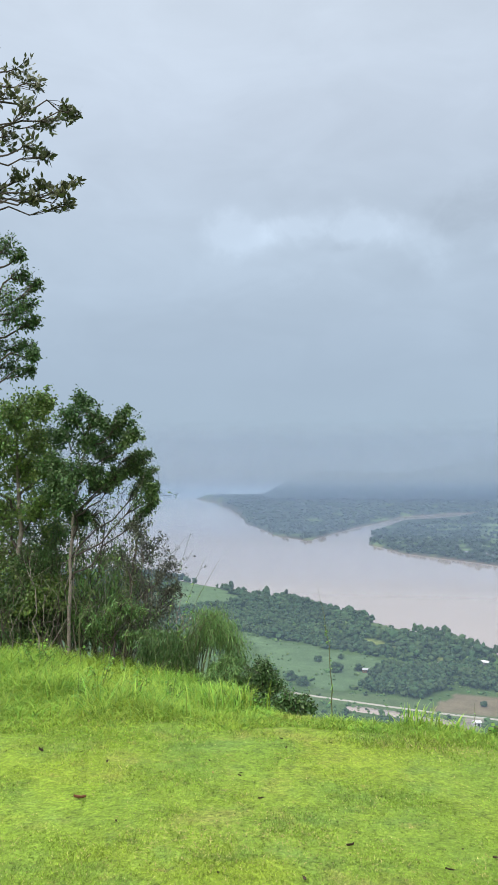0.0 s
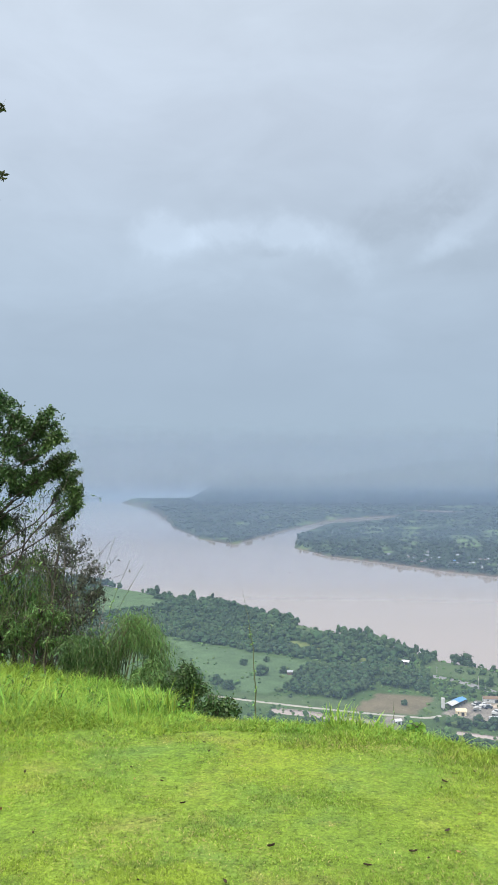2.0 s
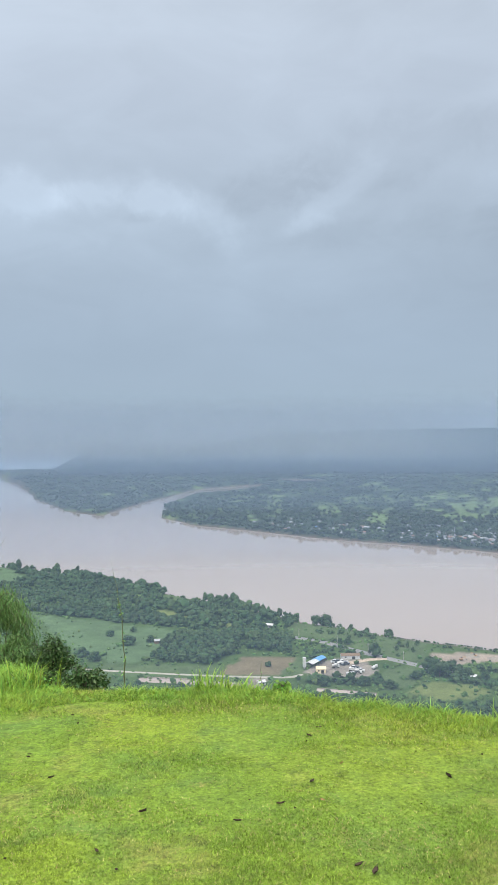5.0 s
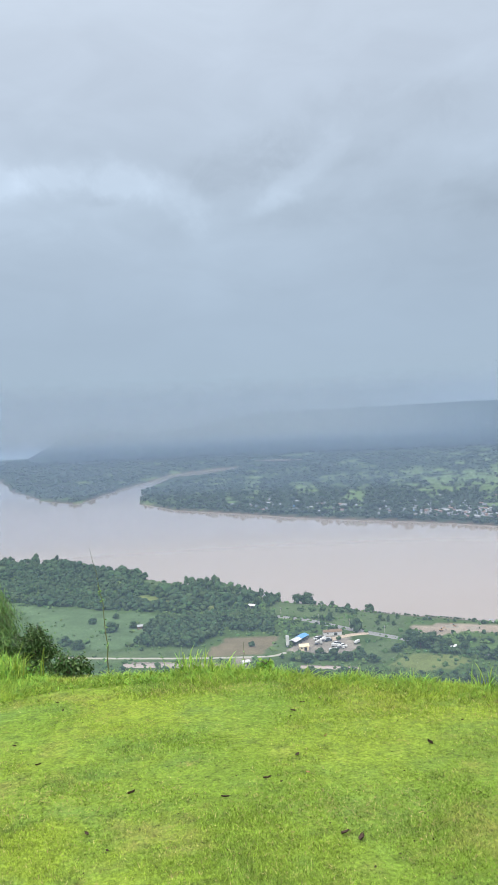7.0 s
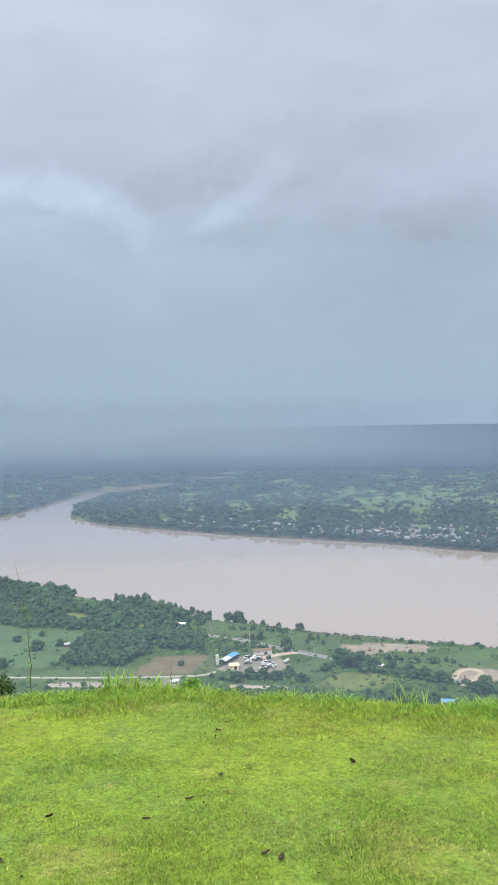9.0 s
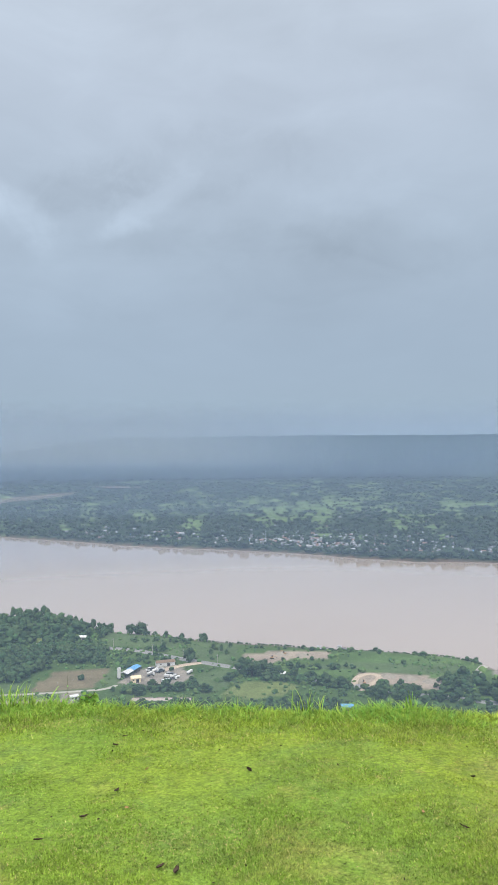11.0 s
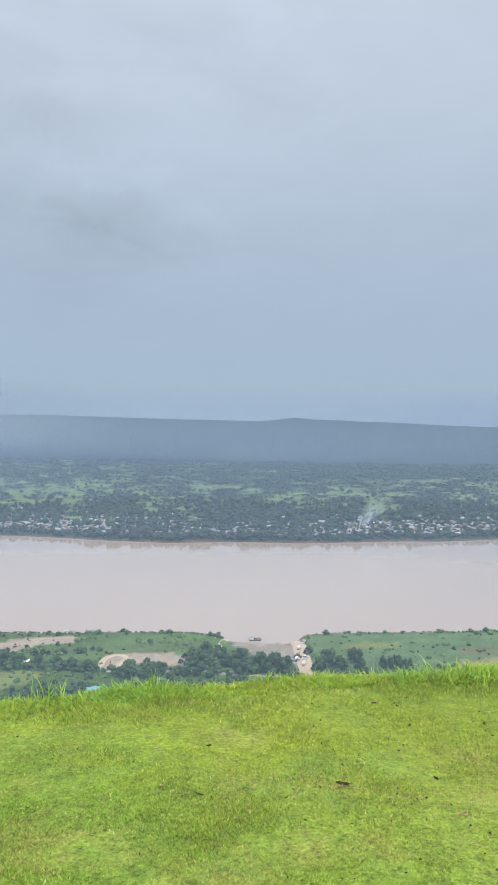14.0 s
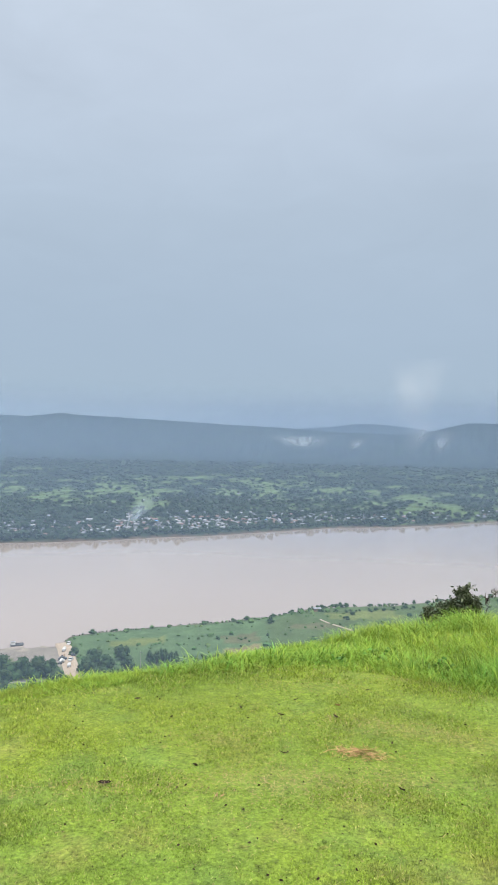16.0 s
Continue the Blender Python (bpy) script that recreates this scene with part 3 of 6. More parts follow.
def scatter(name, kinds, places, mat, label, category, smooth=False, kind="stuff"):
    """One mesh of many trees: places are x, y, z, width, height, turn."""
    vs, fs, n = [], [], 0
    pick = RNG.integers(len(kinds), size=len(places))
    for k, (v, f) in enumerate(kinds):
        p = places[pick == k]
        if not len(p):
            continue
        c, s = np.cos(p[:, 5])[:, None], np.sin(p[:, 5])[:, None]
        x = (v[None, :, 0] * c - v[None, :, 1] * s) * p[:, 3:4] + p[:, 0:1]
        y = (v[None, :, 0] * s + v[None, :, 1] * c) * p[:, 3:4] + p[:, 1:2]
        z = v[None, :, 2] * p[:, 4:5] + p[:, 2:3]
        vs.append(np.stack([x, y, z], -1).reshape(-1, 3))
        fs.append((f[None] + (np.arange(len(p)) * len(v))[:, None, None] + n).reshape(-1, 3))
        n += len(p) * len(v)
    me = mesh_of(name, np.concatenate(vs), np.concatenate(fs), mat, smooth)
    return tagged(new(name, me), label, category, kind=kind)


def village_share(az, r):
    """How closely the far village is built up, 0 to 1."""
    back = r - table(az, FAR_BANK)
    along = sum(k * np.exp(-((az - a) / w) ** 2) for a, w, k in ((-19.5, 2.2, 0.7), (-26, 4, 0.6), (-36.5, 2.2, 1.0), (-46, 4, 0.4), (-56, 3, 0.7), (-64, 5, 1.0), (-73, 4, 0.9), (-81, 4, 0.8)))
    return np.clip(along, 0, 1) * step(14, 30, back) * step(150, 80, back)


def far_woods():
    n = 62000
    az = RNG.uniform(-98, 9, n)
    r = 800 * np.exp(RNG.uniform(0, 1, n) ** 1.15 * math.log(4300 / 800))
    x, y = -r * np.sin(np.radians(az)), r * np.cos(np.radians(az))
    _, bare = cover_of(az, r, x, y)
    s = river(az, r)
    town = village_share(az, r)
    keep = (s < -5 - 22 * step(1500, 2100, r) - 60 * step(2900, 3200, r)) & (~bare | (RNG.uniform(size=n) < 0.10)) & (RNG.uniform(size=n) < 0.62)
    bank = (s < -4) & (s > -40) & (r < 1700)
    keep |= bank & (RNG.uniform(size=n) < 0.9)
    keep &= RNG.uniform(size=n) > 0.2 * town
    keep &= np.hypot((az + 20.1) / 1.5, (r - 2745) / 150) > 1
    for d in (50, 110, 180, 250):
        keep &= ~((river(az, r + d) > -5) & (r > 1650) & (az > -23) & (az < -9))
    az, r, x, y = az[keep], r[keep], x[keep], y[keep]
    z = ground_z(az, r)
    m = len(az)
    h = RNG.uniform(2.6, 6.0, m) * (1 + 0.4 * step(1500, 3000, r)) + RNG.uniform(2, 6, m) * (RNG.uniform(size=m) < 0.10)
    w = h * RNG.uniform(0.85, 1.45, m) * (1 + 0.9 * step(1200, 3000, r))
    kinds = []
    for i in range(5):
        a, f = lump(1, 0.25)
        b, g = lump(1, 0.3)
        va = a * (0.42, 0.42, 0.40) + (0, 0, 0.55)
        vb = b * (0.26, 0.26, 0.26) + (RNG.uniform(-0.3, 0.3), RNG.uniform(-0.3, 0.3), 0.78)
        up = f[va[f].mean(1)[:, 2] > 0.22]
        kinds.append((np.concatenate([va, vb]), np.concatenate([up, g[vb[g].mean(1)[:, 2] > 0.6] + len(va)])) if i == 0 else (va, up))
    scatter("far_woods", kinds, np.stack([x, y, z - 0.5, w, h, RNG.uniform(0, 6.3, m)], -1), FAR_TREES, "dark green woods and orchards across the far plain", "woods")


far_woods()
WOOD_KINDS = [crown_kind(RNG.integers(6, 9), 1.0, 34) for i in range(10)]


def near_woods():
    n = 34000
    az = RNG.uniform(-95, 14, n)
    r = np.sqrt(RNG.uniform(285 ** 2, 900 ** 2, n))
    x, y = -r * np.sin(np.radians(az)), r * np.cos(np.radians(az))
    _, bare = cover_of(az, r, x, y)
    s = river(az, r)
    mine = (s < -7) & (r < table(az, NEAR_BANK))
    # the wooded bank: from its inner edge to the water
    inner = table(az, WOOD_INNER)
    wood = (r > inner) & ~bare
    clump = wave(x, y, 26, 81, 3) > 0.16
    scrub = (r < 326) | (clump & (r < 430)) | ((s > -16) & (az < -21))
    u = RNG.uniform(size=n)
    keep = mine & ((wood & (u < 0.95)) | (~wood & ~bare & scrub & (u < 0.42)) | (~wood & (u < 0.012)))
    az, r, x, y, s, wood = az[keep], r[keep], x[keep], y[keep], s[keep], wood[keep]
    m = len(az)
    h = np.where(wood, RNG.uniform(2.2, 6.8, m) * (1 + 0.3 * wave(x, y, 35, 83, 2)), RNG.uniform(1.0, 3.4, m))
    w = h * np.where(wood, RNG.uniform(0.8, 1.7, m), RNG.uniform(1.1, 1.9, m))
    h = h + wood * 1.9 * step(-34, -14, s)
    tall = wood & (RNG.uniform(size=m) < 0.10)
    h = h + tall * RNG.uniform(2.0, 5.0, m)
    w = w * (1 + 0.45 * tall)
    scatter("riverside_woods", WOOD_KINDS, np.stack([x, y, ground_z(az, r) - 0.15 * h, w, h, RNG.uniform(0, 6.3, m)], -1), NEAR_WOOD, "dense dark green trees and scrub along the near bank", "woods")


near_woods()


def scrub():
    """Low bushes and rank weeds over the near plain."""
    n = 24000
    az = RNG.uniform(-92, 12, n)
    r = np.sqrt(RNG.uniform(285 ** 2, 560 ** 2, n))
    x, y = -r * np.sin(np.radians(az)), r * np.cos(np.radians(az))
    base, bare = cover_of(az, r, x, y)
    soil = base[:, 0] > base[:, 1]
    patchy = wave(x, y, 18, 91, 3)
    rough = step(-21, -25, az) * step(-58, -50, az)
    p = np.where(bare, 0.07 + 0.16 * (patchy > 0.08) + 0.30 * rough * (patchy > 0.05), 0.25 + 0.55 * (patchy > -0.05))
    keep = (river(az, r) < -6) & (r < table(az, NEAR_BANK)) & ~soil & (RNG.uniform(size=n) < p)
    az, r, x, y = az[keep], r[keep], x[keep], y[keep]
    m = len(az)
    kinds = []
    for k in range(6):
        v, f = lump(1, 0.35)
        v = v * (0.5, 0.5, 0.6) + (0, 0, 0.3)
        w, g = lump(1, 0.35)
        w = w * (0.3, 0.3, 0.4) + (RNG.uniform(-0.4, 0.4), RNG.uniform(-0.4, 0.4), 0.5)
        kinds.append((np.concatenate([v, w]), np.concatenate([f[v[f].mean(1)[:, 2] > 0.1], g[w[g].mean(1)[:, 2] > 0.35] + len(v)])))
    h = RNG.uniform(0.5, 1.5, m) * (1 + 0.9 * (RNG.uniform(size=m) < 0.15))
    scatter("scrub", kinds, np.stack([x, y, ground_z(az, r) - 0.15, h * RNG.uniform(0.9, 1.7, m), h, RNG.uniform(0, 6.3, m)], -1), SCRUB, "low green bushes and rank weeds on the near plain", "scrub")


scrub()


# ---- the mown hilltop ----
def blades(name, x, y, z, height, width, lean, mat, label, category, bends=1):
    """Many grass blades, each a bent tapering strip on its own root."""
    n = len(x)
    a, b = RNG.uniform(0, 2 * math.pi, n), RNG.uniform(0, 2 * math.pi, n)
    dx, dy = np.cos(a) * lean * height, np.sin(a) * lean * height
    wx, wy = np.cos(b) * width * 0.5, np.sin(b) * width * 0.5
    rows = []
    for k in range(bends + 1):
        t = k / (bends + 1)
        g, taper = t * t, 1.0 - 0.45 * t
        cx, cy, cz = x + dx * g, y + dy * g, z + height * (t - 0.25 * lean * g)
        rows += [np.stack([cx - wx * taper, cy - wy * taper, cz], -1), np.stack([cx + wx * taper, cy + wy * taper, cz], -1)]
    rows.append(np.stack([x + dx, y + dy, z + height * (1 - 0.25 * lean)], -1))
    k = len(rows)
    v = np.stack(rows, 1).reshape(-1, 3)
    tri = []
    for i in range(bends):
        q = 2 * i
        tri += [(q, q + 1, q + 3), (q, q + 3, q + 2)]
    q = 2 * bends
    tri.append((q, q + 1, q + 2))
    f = (np.array(tri)[None] + (np.arange(n) * k)[:, None, None]).reshape(-1, 3)
    return tagged(new(name, mesh_of(name, v, f, mat)), label, category, kind="stuff")


def lawn():
    n = 900000
    az = RNG.uniform(-93, 24, n)
    lo, hi = 2.3, lawn_edge(az) + 0.5
    r = lo * (hi / lo) ** RNG.uniform(0, 1, n)
    x, y = -r * np.sin(np.radians(az)), r * np.cos(np.radians(az))
    tuft = wave(x, y, 0.35, 61, 3)
    keep = RNG.uniform(size=n) < 0.62 + 0.8 * tuft
    az, r, x, y, tuft = az[keep], r[keep], x[keep], y[keep], tuft[keep]
    m = len(az)
    h = RNG.uniform(0.007, 0.019, m) * (1.0 + 0.6 * tuft) * (1 + 1.6 * step(-0.7, 0.2, r - lawn_edge(az)))
    blades("lawn_grass", x, y, ground_z(az, r) - 0.003, h, RNG.uniform(0.0030, 0.0060, m) * (0.72 + 0.11 * r), RNG.uniform(0.3, 1.4, m), GRASS, "bright yellow-green mown lawn, patchy and slightly worn", "grass", bends=0)


lawn()


def tall_grass():
    n = 120000
    pick = RNG.uniform(size=n)
    az = np.where(pick < 0.40, RNG.uniform(-2, 24, n), np.where(pick < 0.62, RNG.uniform(-93, -67, n), RNG.uniform(-93, 24, n)))
    deep = ledge(az)
    r = lawn_edge(az) + np.where(az < -60, RNG.uniform(-0.03, 1, n), RNG.uniform(-0.12, 1, n)) * (deep + 0.3)
    x, y = -r * np.sin(np.radians(az)), r * np.cos(np.radians(az))
    past = r - lawn_edge(az)
    side = np.maximum(step(-4, 8, az), step(-64, -80, az))
    clump = wave(x, y, 0.5, 71, 3)
    keep = RNG.uniform(size=n) < (0.92 + 0.08 * side) * (0.65 + 0.9 * clump)
    az, r, x, y, past, side, clump = (q[keep] for q in (az, r, x, y, past, side, clump))
    m = len(az)
    h = (0.088 + 0.11 * step(-2, 12, az) + 0.085 * step(-70, -84, az)) * (1 + 0.8 * clump) * RNG.uniform(0.4, 1.35, m) * (0.35 + 0.65 * step(-0.15, 0.5, past))
    blades("tall_grass", x, y, ground_z(az, r) - 0.01, h, RNG.uniform(0.004, 0.010, m), RNG.uniform(0.3, 1.7, m) * (1 + 0.3 * step(-4, 8, az)), TALL, "tall fresh green grass left standing along the lawn's edge", "grass", bends=2)


tall_grass()


# ---- the things ----
def part(name, bm, mat, parent, label=""):
    """Links a bmesh, or arrays of vertices and triangles, as one mesh under a thing or a part."""
    if isinstance(bm, tuple):
        me = mesh_of(name, bm[0], bm[1], mat, len(bm) > 2)
    else:
        me = bpy.data.meshes.new(name)
        bm.to_mesh(me)
        bm.free()
        me.materials.append(mat)
    ob = new(name, me)
    ob.parent = parent
    return tagged(ob, label) if label else ob


def thing(name, m, label, category, group=""):
    ob = new(name)
    ob.empty_display_size = 0.2
    ob.matrix_basis = m
    return tagged(ob, label, category, group)


def box(w, d, h, at=(0, 0, 0), bevel=0.0, bm=None):
    """A block standing on the point at."""
    bm = bm or bmesh.new()
    made = bmesh.ops.create_cube(bm, size=1.0, matrix=Matrix.Translation((at[0], at[1], at[2] + h / 2)) @ Matrix.Diagonal((w, d, h, 1)))
    if bevel:
        edges = list({e for v in made["verts"] for e in v.link_edges})
        bmesh.ops.bevel(bm, geom=edges, offset=bevel, segments=2, affect="EDGES", profile=0.6)
    return bm


def cylinder(r, h, at=(0, 0, 0), turn=None, sides=14, top=None, bm=None):
    bm = bm or bmesh.new()
    m = Matrix.Translation(at) @ (turn or Matrix.Identity(4)) @ Matrix.Translation((0, 0, h / 2))
    bmesh.ops.create_cone(bm, cap_ends=True, segments=sides, radius1=r, radius2=r if top is None else top, depth=h, matrix=m)
    return bm


def gable(w, d, eaves, ridge, over=0.4, thick=0.15):
    """A pitched roof with its ridge along x, as a folded slab with thickness."""
    bm = bmesh.new()
    hw, hd = w / 2 + over, d / 2 + over
    drop = (ridge - eaves) / (d / 2) * over
    prof = [(-hd, eaves - drop), (0, ridge), (hd, eaves - drop), (hd, eaves - drop + thick), (0, ridge + thick * 1.15), (-hd, eaves - drop + thick)]
    ends = [[bm.verts.new((x, y, z)) for y, z in prof] for x in (-hw, hw)]
    bm.faces.new(ends[0][::-1])
    bm.faces.new(ends[1])
    for i in range(6):
        j = (i + 1) % 6
        bm.faces.new((ends[0][i], ends[0][j], ends[1][j], ends[1][i]))
    bmesh.ops.recalc_face_normals(bm, faces=bm.faces)
    return bm


def gabled_wall(w, d, eaves, ridge):
    """The walls of a house with gable ends, a closed body."""
    bm = bmesh.new()
    prof = [(-d / 2, 0), (d / 2, 0), (d / 2, eaves), (0, ridge), (-d / 2, eaves)]
    ends = [[bm.verts.new((x, y, z - (0.4 if z == 0 else 0))) for y, z in prof] for x in (-w / 2, w / 2)]
    bm.faces.new(ends[0][::-1])
    bm.faces.new(ends[1])
    for i in range(5):
        j = (i + 1) % 5
        bm.faces.new((ends[0][i], ends[0][j], ends[1][j], ends[1][i]))
    bmesh.ops.recalc_face_normals(bm, faces=bm.faces)
    return bm


def tube(path, radii, sides=6, cap=True):
    """A tapering bent rod: arrays of vertices and triangles."""
    path = np.asarray(path, dtype=float)
    n = len(path)
    tang = np.gradient(path, axis=0)
    tang /= np.linalg.norm(tang, axis=1)[:, None] + 1e-9
    ref = np.array((0.31, 0.17, 0.93)) if abs(tang[0, 2]) < 0.9 else np.array((1.0, 0.2, 0.0))
    u = np.cross(tang, ref)
    u /= np.linalg.norm(u, axis=1)[:, None] + 1e-9
    w = np.cross(tang, u)
    a = np.arange(sides) * 2 * math.pi / sides
    ring = u[:, None] * np.cos(a)[None, :, None] + w[:, None] * np.sin(a)[None, :, None]
    v = (path[:, None] + ring * np.asarray(radii, dtype=float)[:, None, None]).reshape(-1, 3)
    f = []
    for i in range(n - 1):
        for j in range(sides):
            k = (j + 1) % sides
            p, q, s, t = i * sides + j, i * sides + k, (i + 1) * sides + k, (i + 1) * sides + j
            f += [(p, q, s), (p, s, t)]
    return v, np.array(f)


def joined(pieces):
    vs, fs, n = [], [], 0
    for v, f in pieces:
        vs.append(v)
        fs.append(f + n)
        n += len(v)
    return np.concatenate(vs), np.concatenate(fs)


def bend(a, b, sag=0.15, n=6, rng=RNG):
    """A gently crooked line from a to b."""
    a, b = np.asarray(a, dtype=float), np.asarray(b, dtype=float)
    t = np.linspace(0, 1, n)[:, None]
    d = np.linalg.norm(b - a)
    off = rng.normal(size=3) * sag * d
    off2 = rng.normal(size=(n, 3)) * 0.03 * d
    off2[0] = off2[-1] = 0
    return a + (b - a) * t + off * (t * (1 - t)) + off2


def leaf_mesh(p, direction, size, ratio, droop=0.3, rng=RNG):
    """Leaves at points p growing along a direction: six-cornered blades with a bent midrib."""
    n = len(p)
    d = direction / (np.linalg.norm(direction, axis=1)[:, None] + 1e-9)
    s = np.cross(d, rng.normal(size=(n, 3)))
    s /= np.linalg.norm(s, axis=1)[:, None] + 1e-9
    nrm = np.cross(d, s)
    L = np.asarray(size)[:, None]
    w = L * ratio * 0.5
    sink = np.array((0, 0, -1.0))
    rows = [p, p + d * L * 0.3 + s * w * 0.85 + nrm * w * 0.35, p + d * L * 0.3 - s * w * 0.85 + nrm * w * 0.35, p + d * L * 0.62 + s * w + nrm * w * 0.3 + sink * L * droop * 0.4,
            p + d * L * 0.62 - s * w + nrm * w * 0.3 + sink * L * droop * 0.4, p + d * L + sink * L * droop]
    v = np.stack(rows, 1).reshape(-1, 3)
    tri = np.array([(0, 1, 2), (1, 3, 2), (2, 3, 4), (3, 5, 4)])
    f = (tri[None] + (np.arange(n) * 6)[:, None, None]).reshape(-1, 3)
    return v, f


def sight(az, el, r):
    """A point at a heading, an elevation seen from the standing point, and a distance along the ground."""
    a = radians(az)
    return np.array((-r * math.sin(a), r * math.cos(a), EYE + r * math.tan(radians(el))))


BARK = surface("grey_bark", (0.150, 0.130, 0.108), 0.9, 0.1, 6.0, 0.35, bump=0.7, bump_scale=40, patch=(0.32, 0.30, 0.27))
PALE_BARK = surface("pale_bark", (0.170, 0.150, 0.128), 0.9, 0.1, 9.0, 0.7, bump=0.6, bump_scale=40, patch=(0.16, 0.12, 0.09))
TWIG = surface("dark_twigs", (0.050, 0.042, 0.035), 0.9, 0.1, 5.0, 0.3, bump=0.4, bump_scale=60)
LEAF_DARK = surface("glossy_dark_leaves", (0.045, 0.096, 0.030), 0.45, 0.3, 1.2, 0.25, island=1.0, tint=(0.056, 0.098, 0.024), translucent=0.25)
LEAF_MID = surface("fresh_tree_leaves", (0.085, 0.150, 0.036), 0.5, 0.3, 1.0, 0.3, island=1.0, tint=(0.140, 0.200, 0.042), translucent=0.25)
LEAF_OLIVE = surface("olive_leaves", (0.052, 0.074, 0.034), 0.5, 0.4, 1.5, 0.25, island=0.9, tint=(0.078, 0.082, 0.040), translucent=0.2)
LEAF_DULL = surface("dull_purple_green_leaves", (0.058, 0.076, 0.046), 0.6, 0.3, 1.5, 0.25, island=0.9, tint=(0.074, 0.072, 0.056), translucent=0.2)
LEAF_BAMBOO = surface("bamboo_leaves", (0.082, 0.165, 0.045), 0.55, 0.3, 1.4, 0.2, island=0.9, tint=(0.120, 0.205, 0.058), translucent=0.3)
LEAF_FRESH = surface("fresh_weed_leaves", (0.120, 0.240, 0.035), 0.5, 0.3, 2.0, 0.2, island=0.6, translucent=0.3)
STEM = surface("green_brown_stem", (0.070, 0.080, 0.036), 0.7, 0.2, 8.0, 0.3)


def grown_tree(name, trunk, radii, clusters, r, leaf, ratio, per, leaf_mat, label, category, twigs=10, depth=1.0, bark=BARK, seed=1, spray=0.35, limb_radius=0.022, droop=0.3, twig_radius=0.006, slant=0.95, tip=0.25, rise=-0.1):
    """A tree from a trunk line and the clumps of its crown, given as heading, elevation and radius in degrees at distance r."""
    rng = np.random.default_rng(seed)
    trunk = np.asarray(trunk, dtype=float)
    base = Vector(trunk[0])
    ob = thing(name, Matrix.Translation(base), label, category)
    o = trunk[0]
    fine = bend(trunk[0], trunk[-1], 0.0, 2)
    t = np.linspace(0, len(trunk) - 1, 14)
    i = np.minimum(t.astype(int), len(trunk) - 2)
    fine = trunk[i] + (trunk[i + 1] - trunk[i]) * (t - i)[:, None]
    fine[1:-1] += rng.normal(size=(12, 3)) * 0.012
    rad = np.interp(t, np.arange(len(radii)), radii)
    part("trunk", (*tube(fine - o, rad, 9), 1), bark, ob)
    lp, ld, ls = [], [], []
    for az, el, deg in clusters:
        c = sight(az, el, r + rng.uniform(-0.5, 0.5) * depth)
        R = r * radians(deg)
        low = fine[fine[:, 2] < c[2] - 0.25 * R]
        k = np.argmin(np.abs((c[2] - low[:, 2]) - slant * np.linalg.norm(low[:, :2] - c[:2], axis=1))) if len(low) else 2
        start = (low[k] if len(low) else fine[2])
        limb = bend(start, c, 0.22, 7, rng)
        pieces = [tube(limb - o, np.linspace(limb_radius, 0.006, 7), 5)]
        for j in range(twigs):
            d = rng.normal(size=3)
            d[2] = d[2] * 0.8 + 0.15
            d /= np.linalg.norm(d)
            end = c + d * R * np.array((1, 1, 0.95)) * (rng.uniform(0.2, 1.0) ** 0.5) * rng.uniform(0.75, 1.45)
            root = limb[rng.integers(4, 7)]
            tw = bend(root, end, 0.25, 5, rng)
            pieces.append(tube(tw - o, np.linspace(twig_radius, 0.0022, 5), 3))
            m = per
            s = rng.uniform(tip, 1.0, m)
            q = s * 4
            a = np.minimum(q.astype(int), 3)
            pt = tw[a] + (tw[a + 1] - tw[a]) * (q - a)[:, None]
            out = (end - root) / (np.linalg.norm(end - root) + 1e-9)
            lp.append(pt + rng.normal(size=(m, 3)) * R * spray * 0.3)
            ld.append(out * 0.5 + rng.normal(size=(m, 3)) * 0.7 + np.array((0, 0, rise)))
            ls.append(leaf * rng.uniform(0.55, 1.15, m))
        part("branch", joined(pieces), TWIG, ob)
    v, f = leaf_mesh(np.concatenate(lp), np.concatenate(ld), np.concatenate(ls), ratio, droop, rng)
    part("foliage", (v - o, f), leaf_mat, ob)
    return ob


def up_from(az, r, *tops):
    """A trunk line from the ground through points seen at heading, elevation."""
    g = spot(az, r, -0.08)
    return [tuple(g)] + [tuple(sight(a, e, r)) for a, e in tops]


grown_tree("tree", up_from(13.9, 10.8, (13.8, -7), (13.7, -1.9), (12.8, 2.0), (12.6, 5.0)), [0.029, 0.025, 0.022, 0.016, 0.008],
           [(13.0, 6.3, 1.1), (13.9, 5.2, 1.2), (12.2, 5.0, 1.2), (9.9, 5.3, 0.9), (10.6, 4.0, 1.1), (9.2, 3.8, 0.9), (14.8, 3.6, 1.4), (12.6, 3.2, 1.5), (11.2, 2.4, 1.2), (8.4, 2.1, 0.8), (7.8, 0.9, 0.7), (9.0, 1.2, 0.7),
            (7.5, -0.3, 0.55), (7.5, -1.4, 0.35), (13.9, 0.8, 1.4), (12.4, 0.9, 1.2), (14.2, -1.4, 1.2), (15.3, -0.4, 1.4), (15.4, 1.6, 1.4), (10.3, 0.8, 0.7), (13.0, -2.6, 0.8), (11.6, 0.0, 0.8)],
           10.8, 0.048, 0.55, 50, LEAF_DARK, "slender pale-barked tree with a glossy dark green crown on the bank", "tree", twigs=24, seed=11, limb_radius=0.016, bark=PALE_BARK, depth=1.3, spray=0.5)
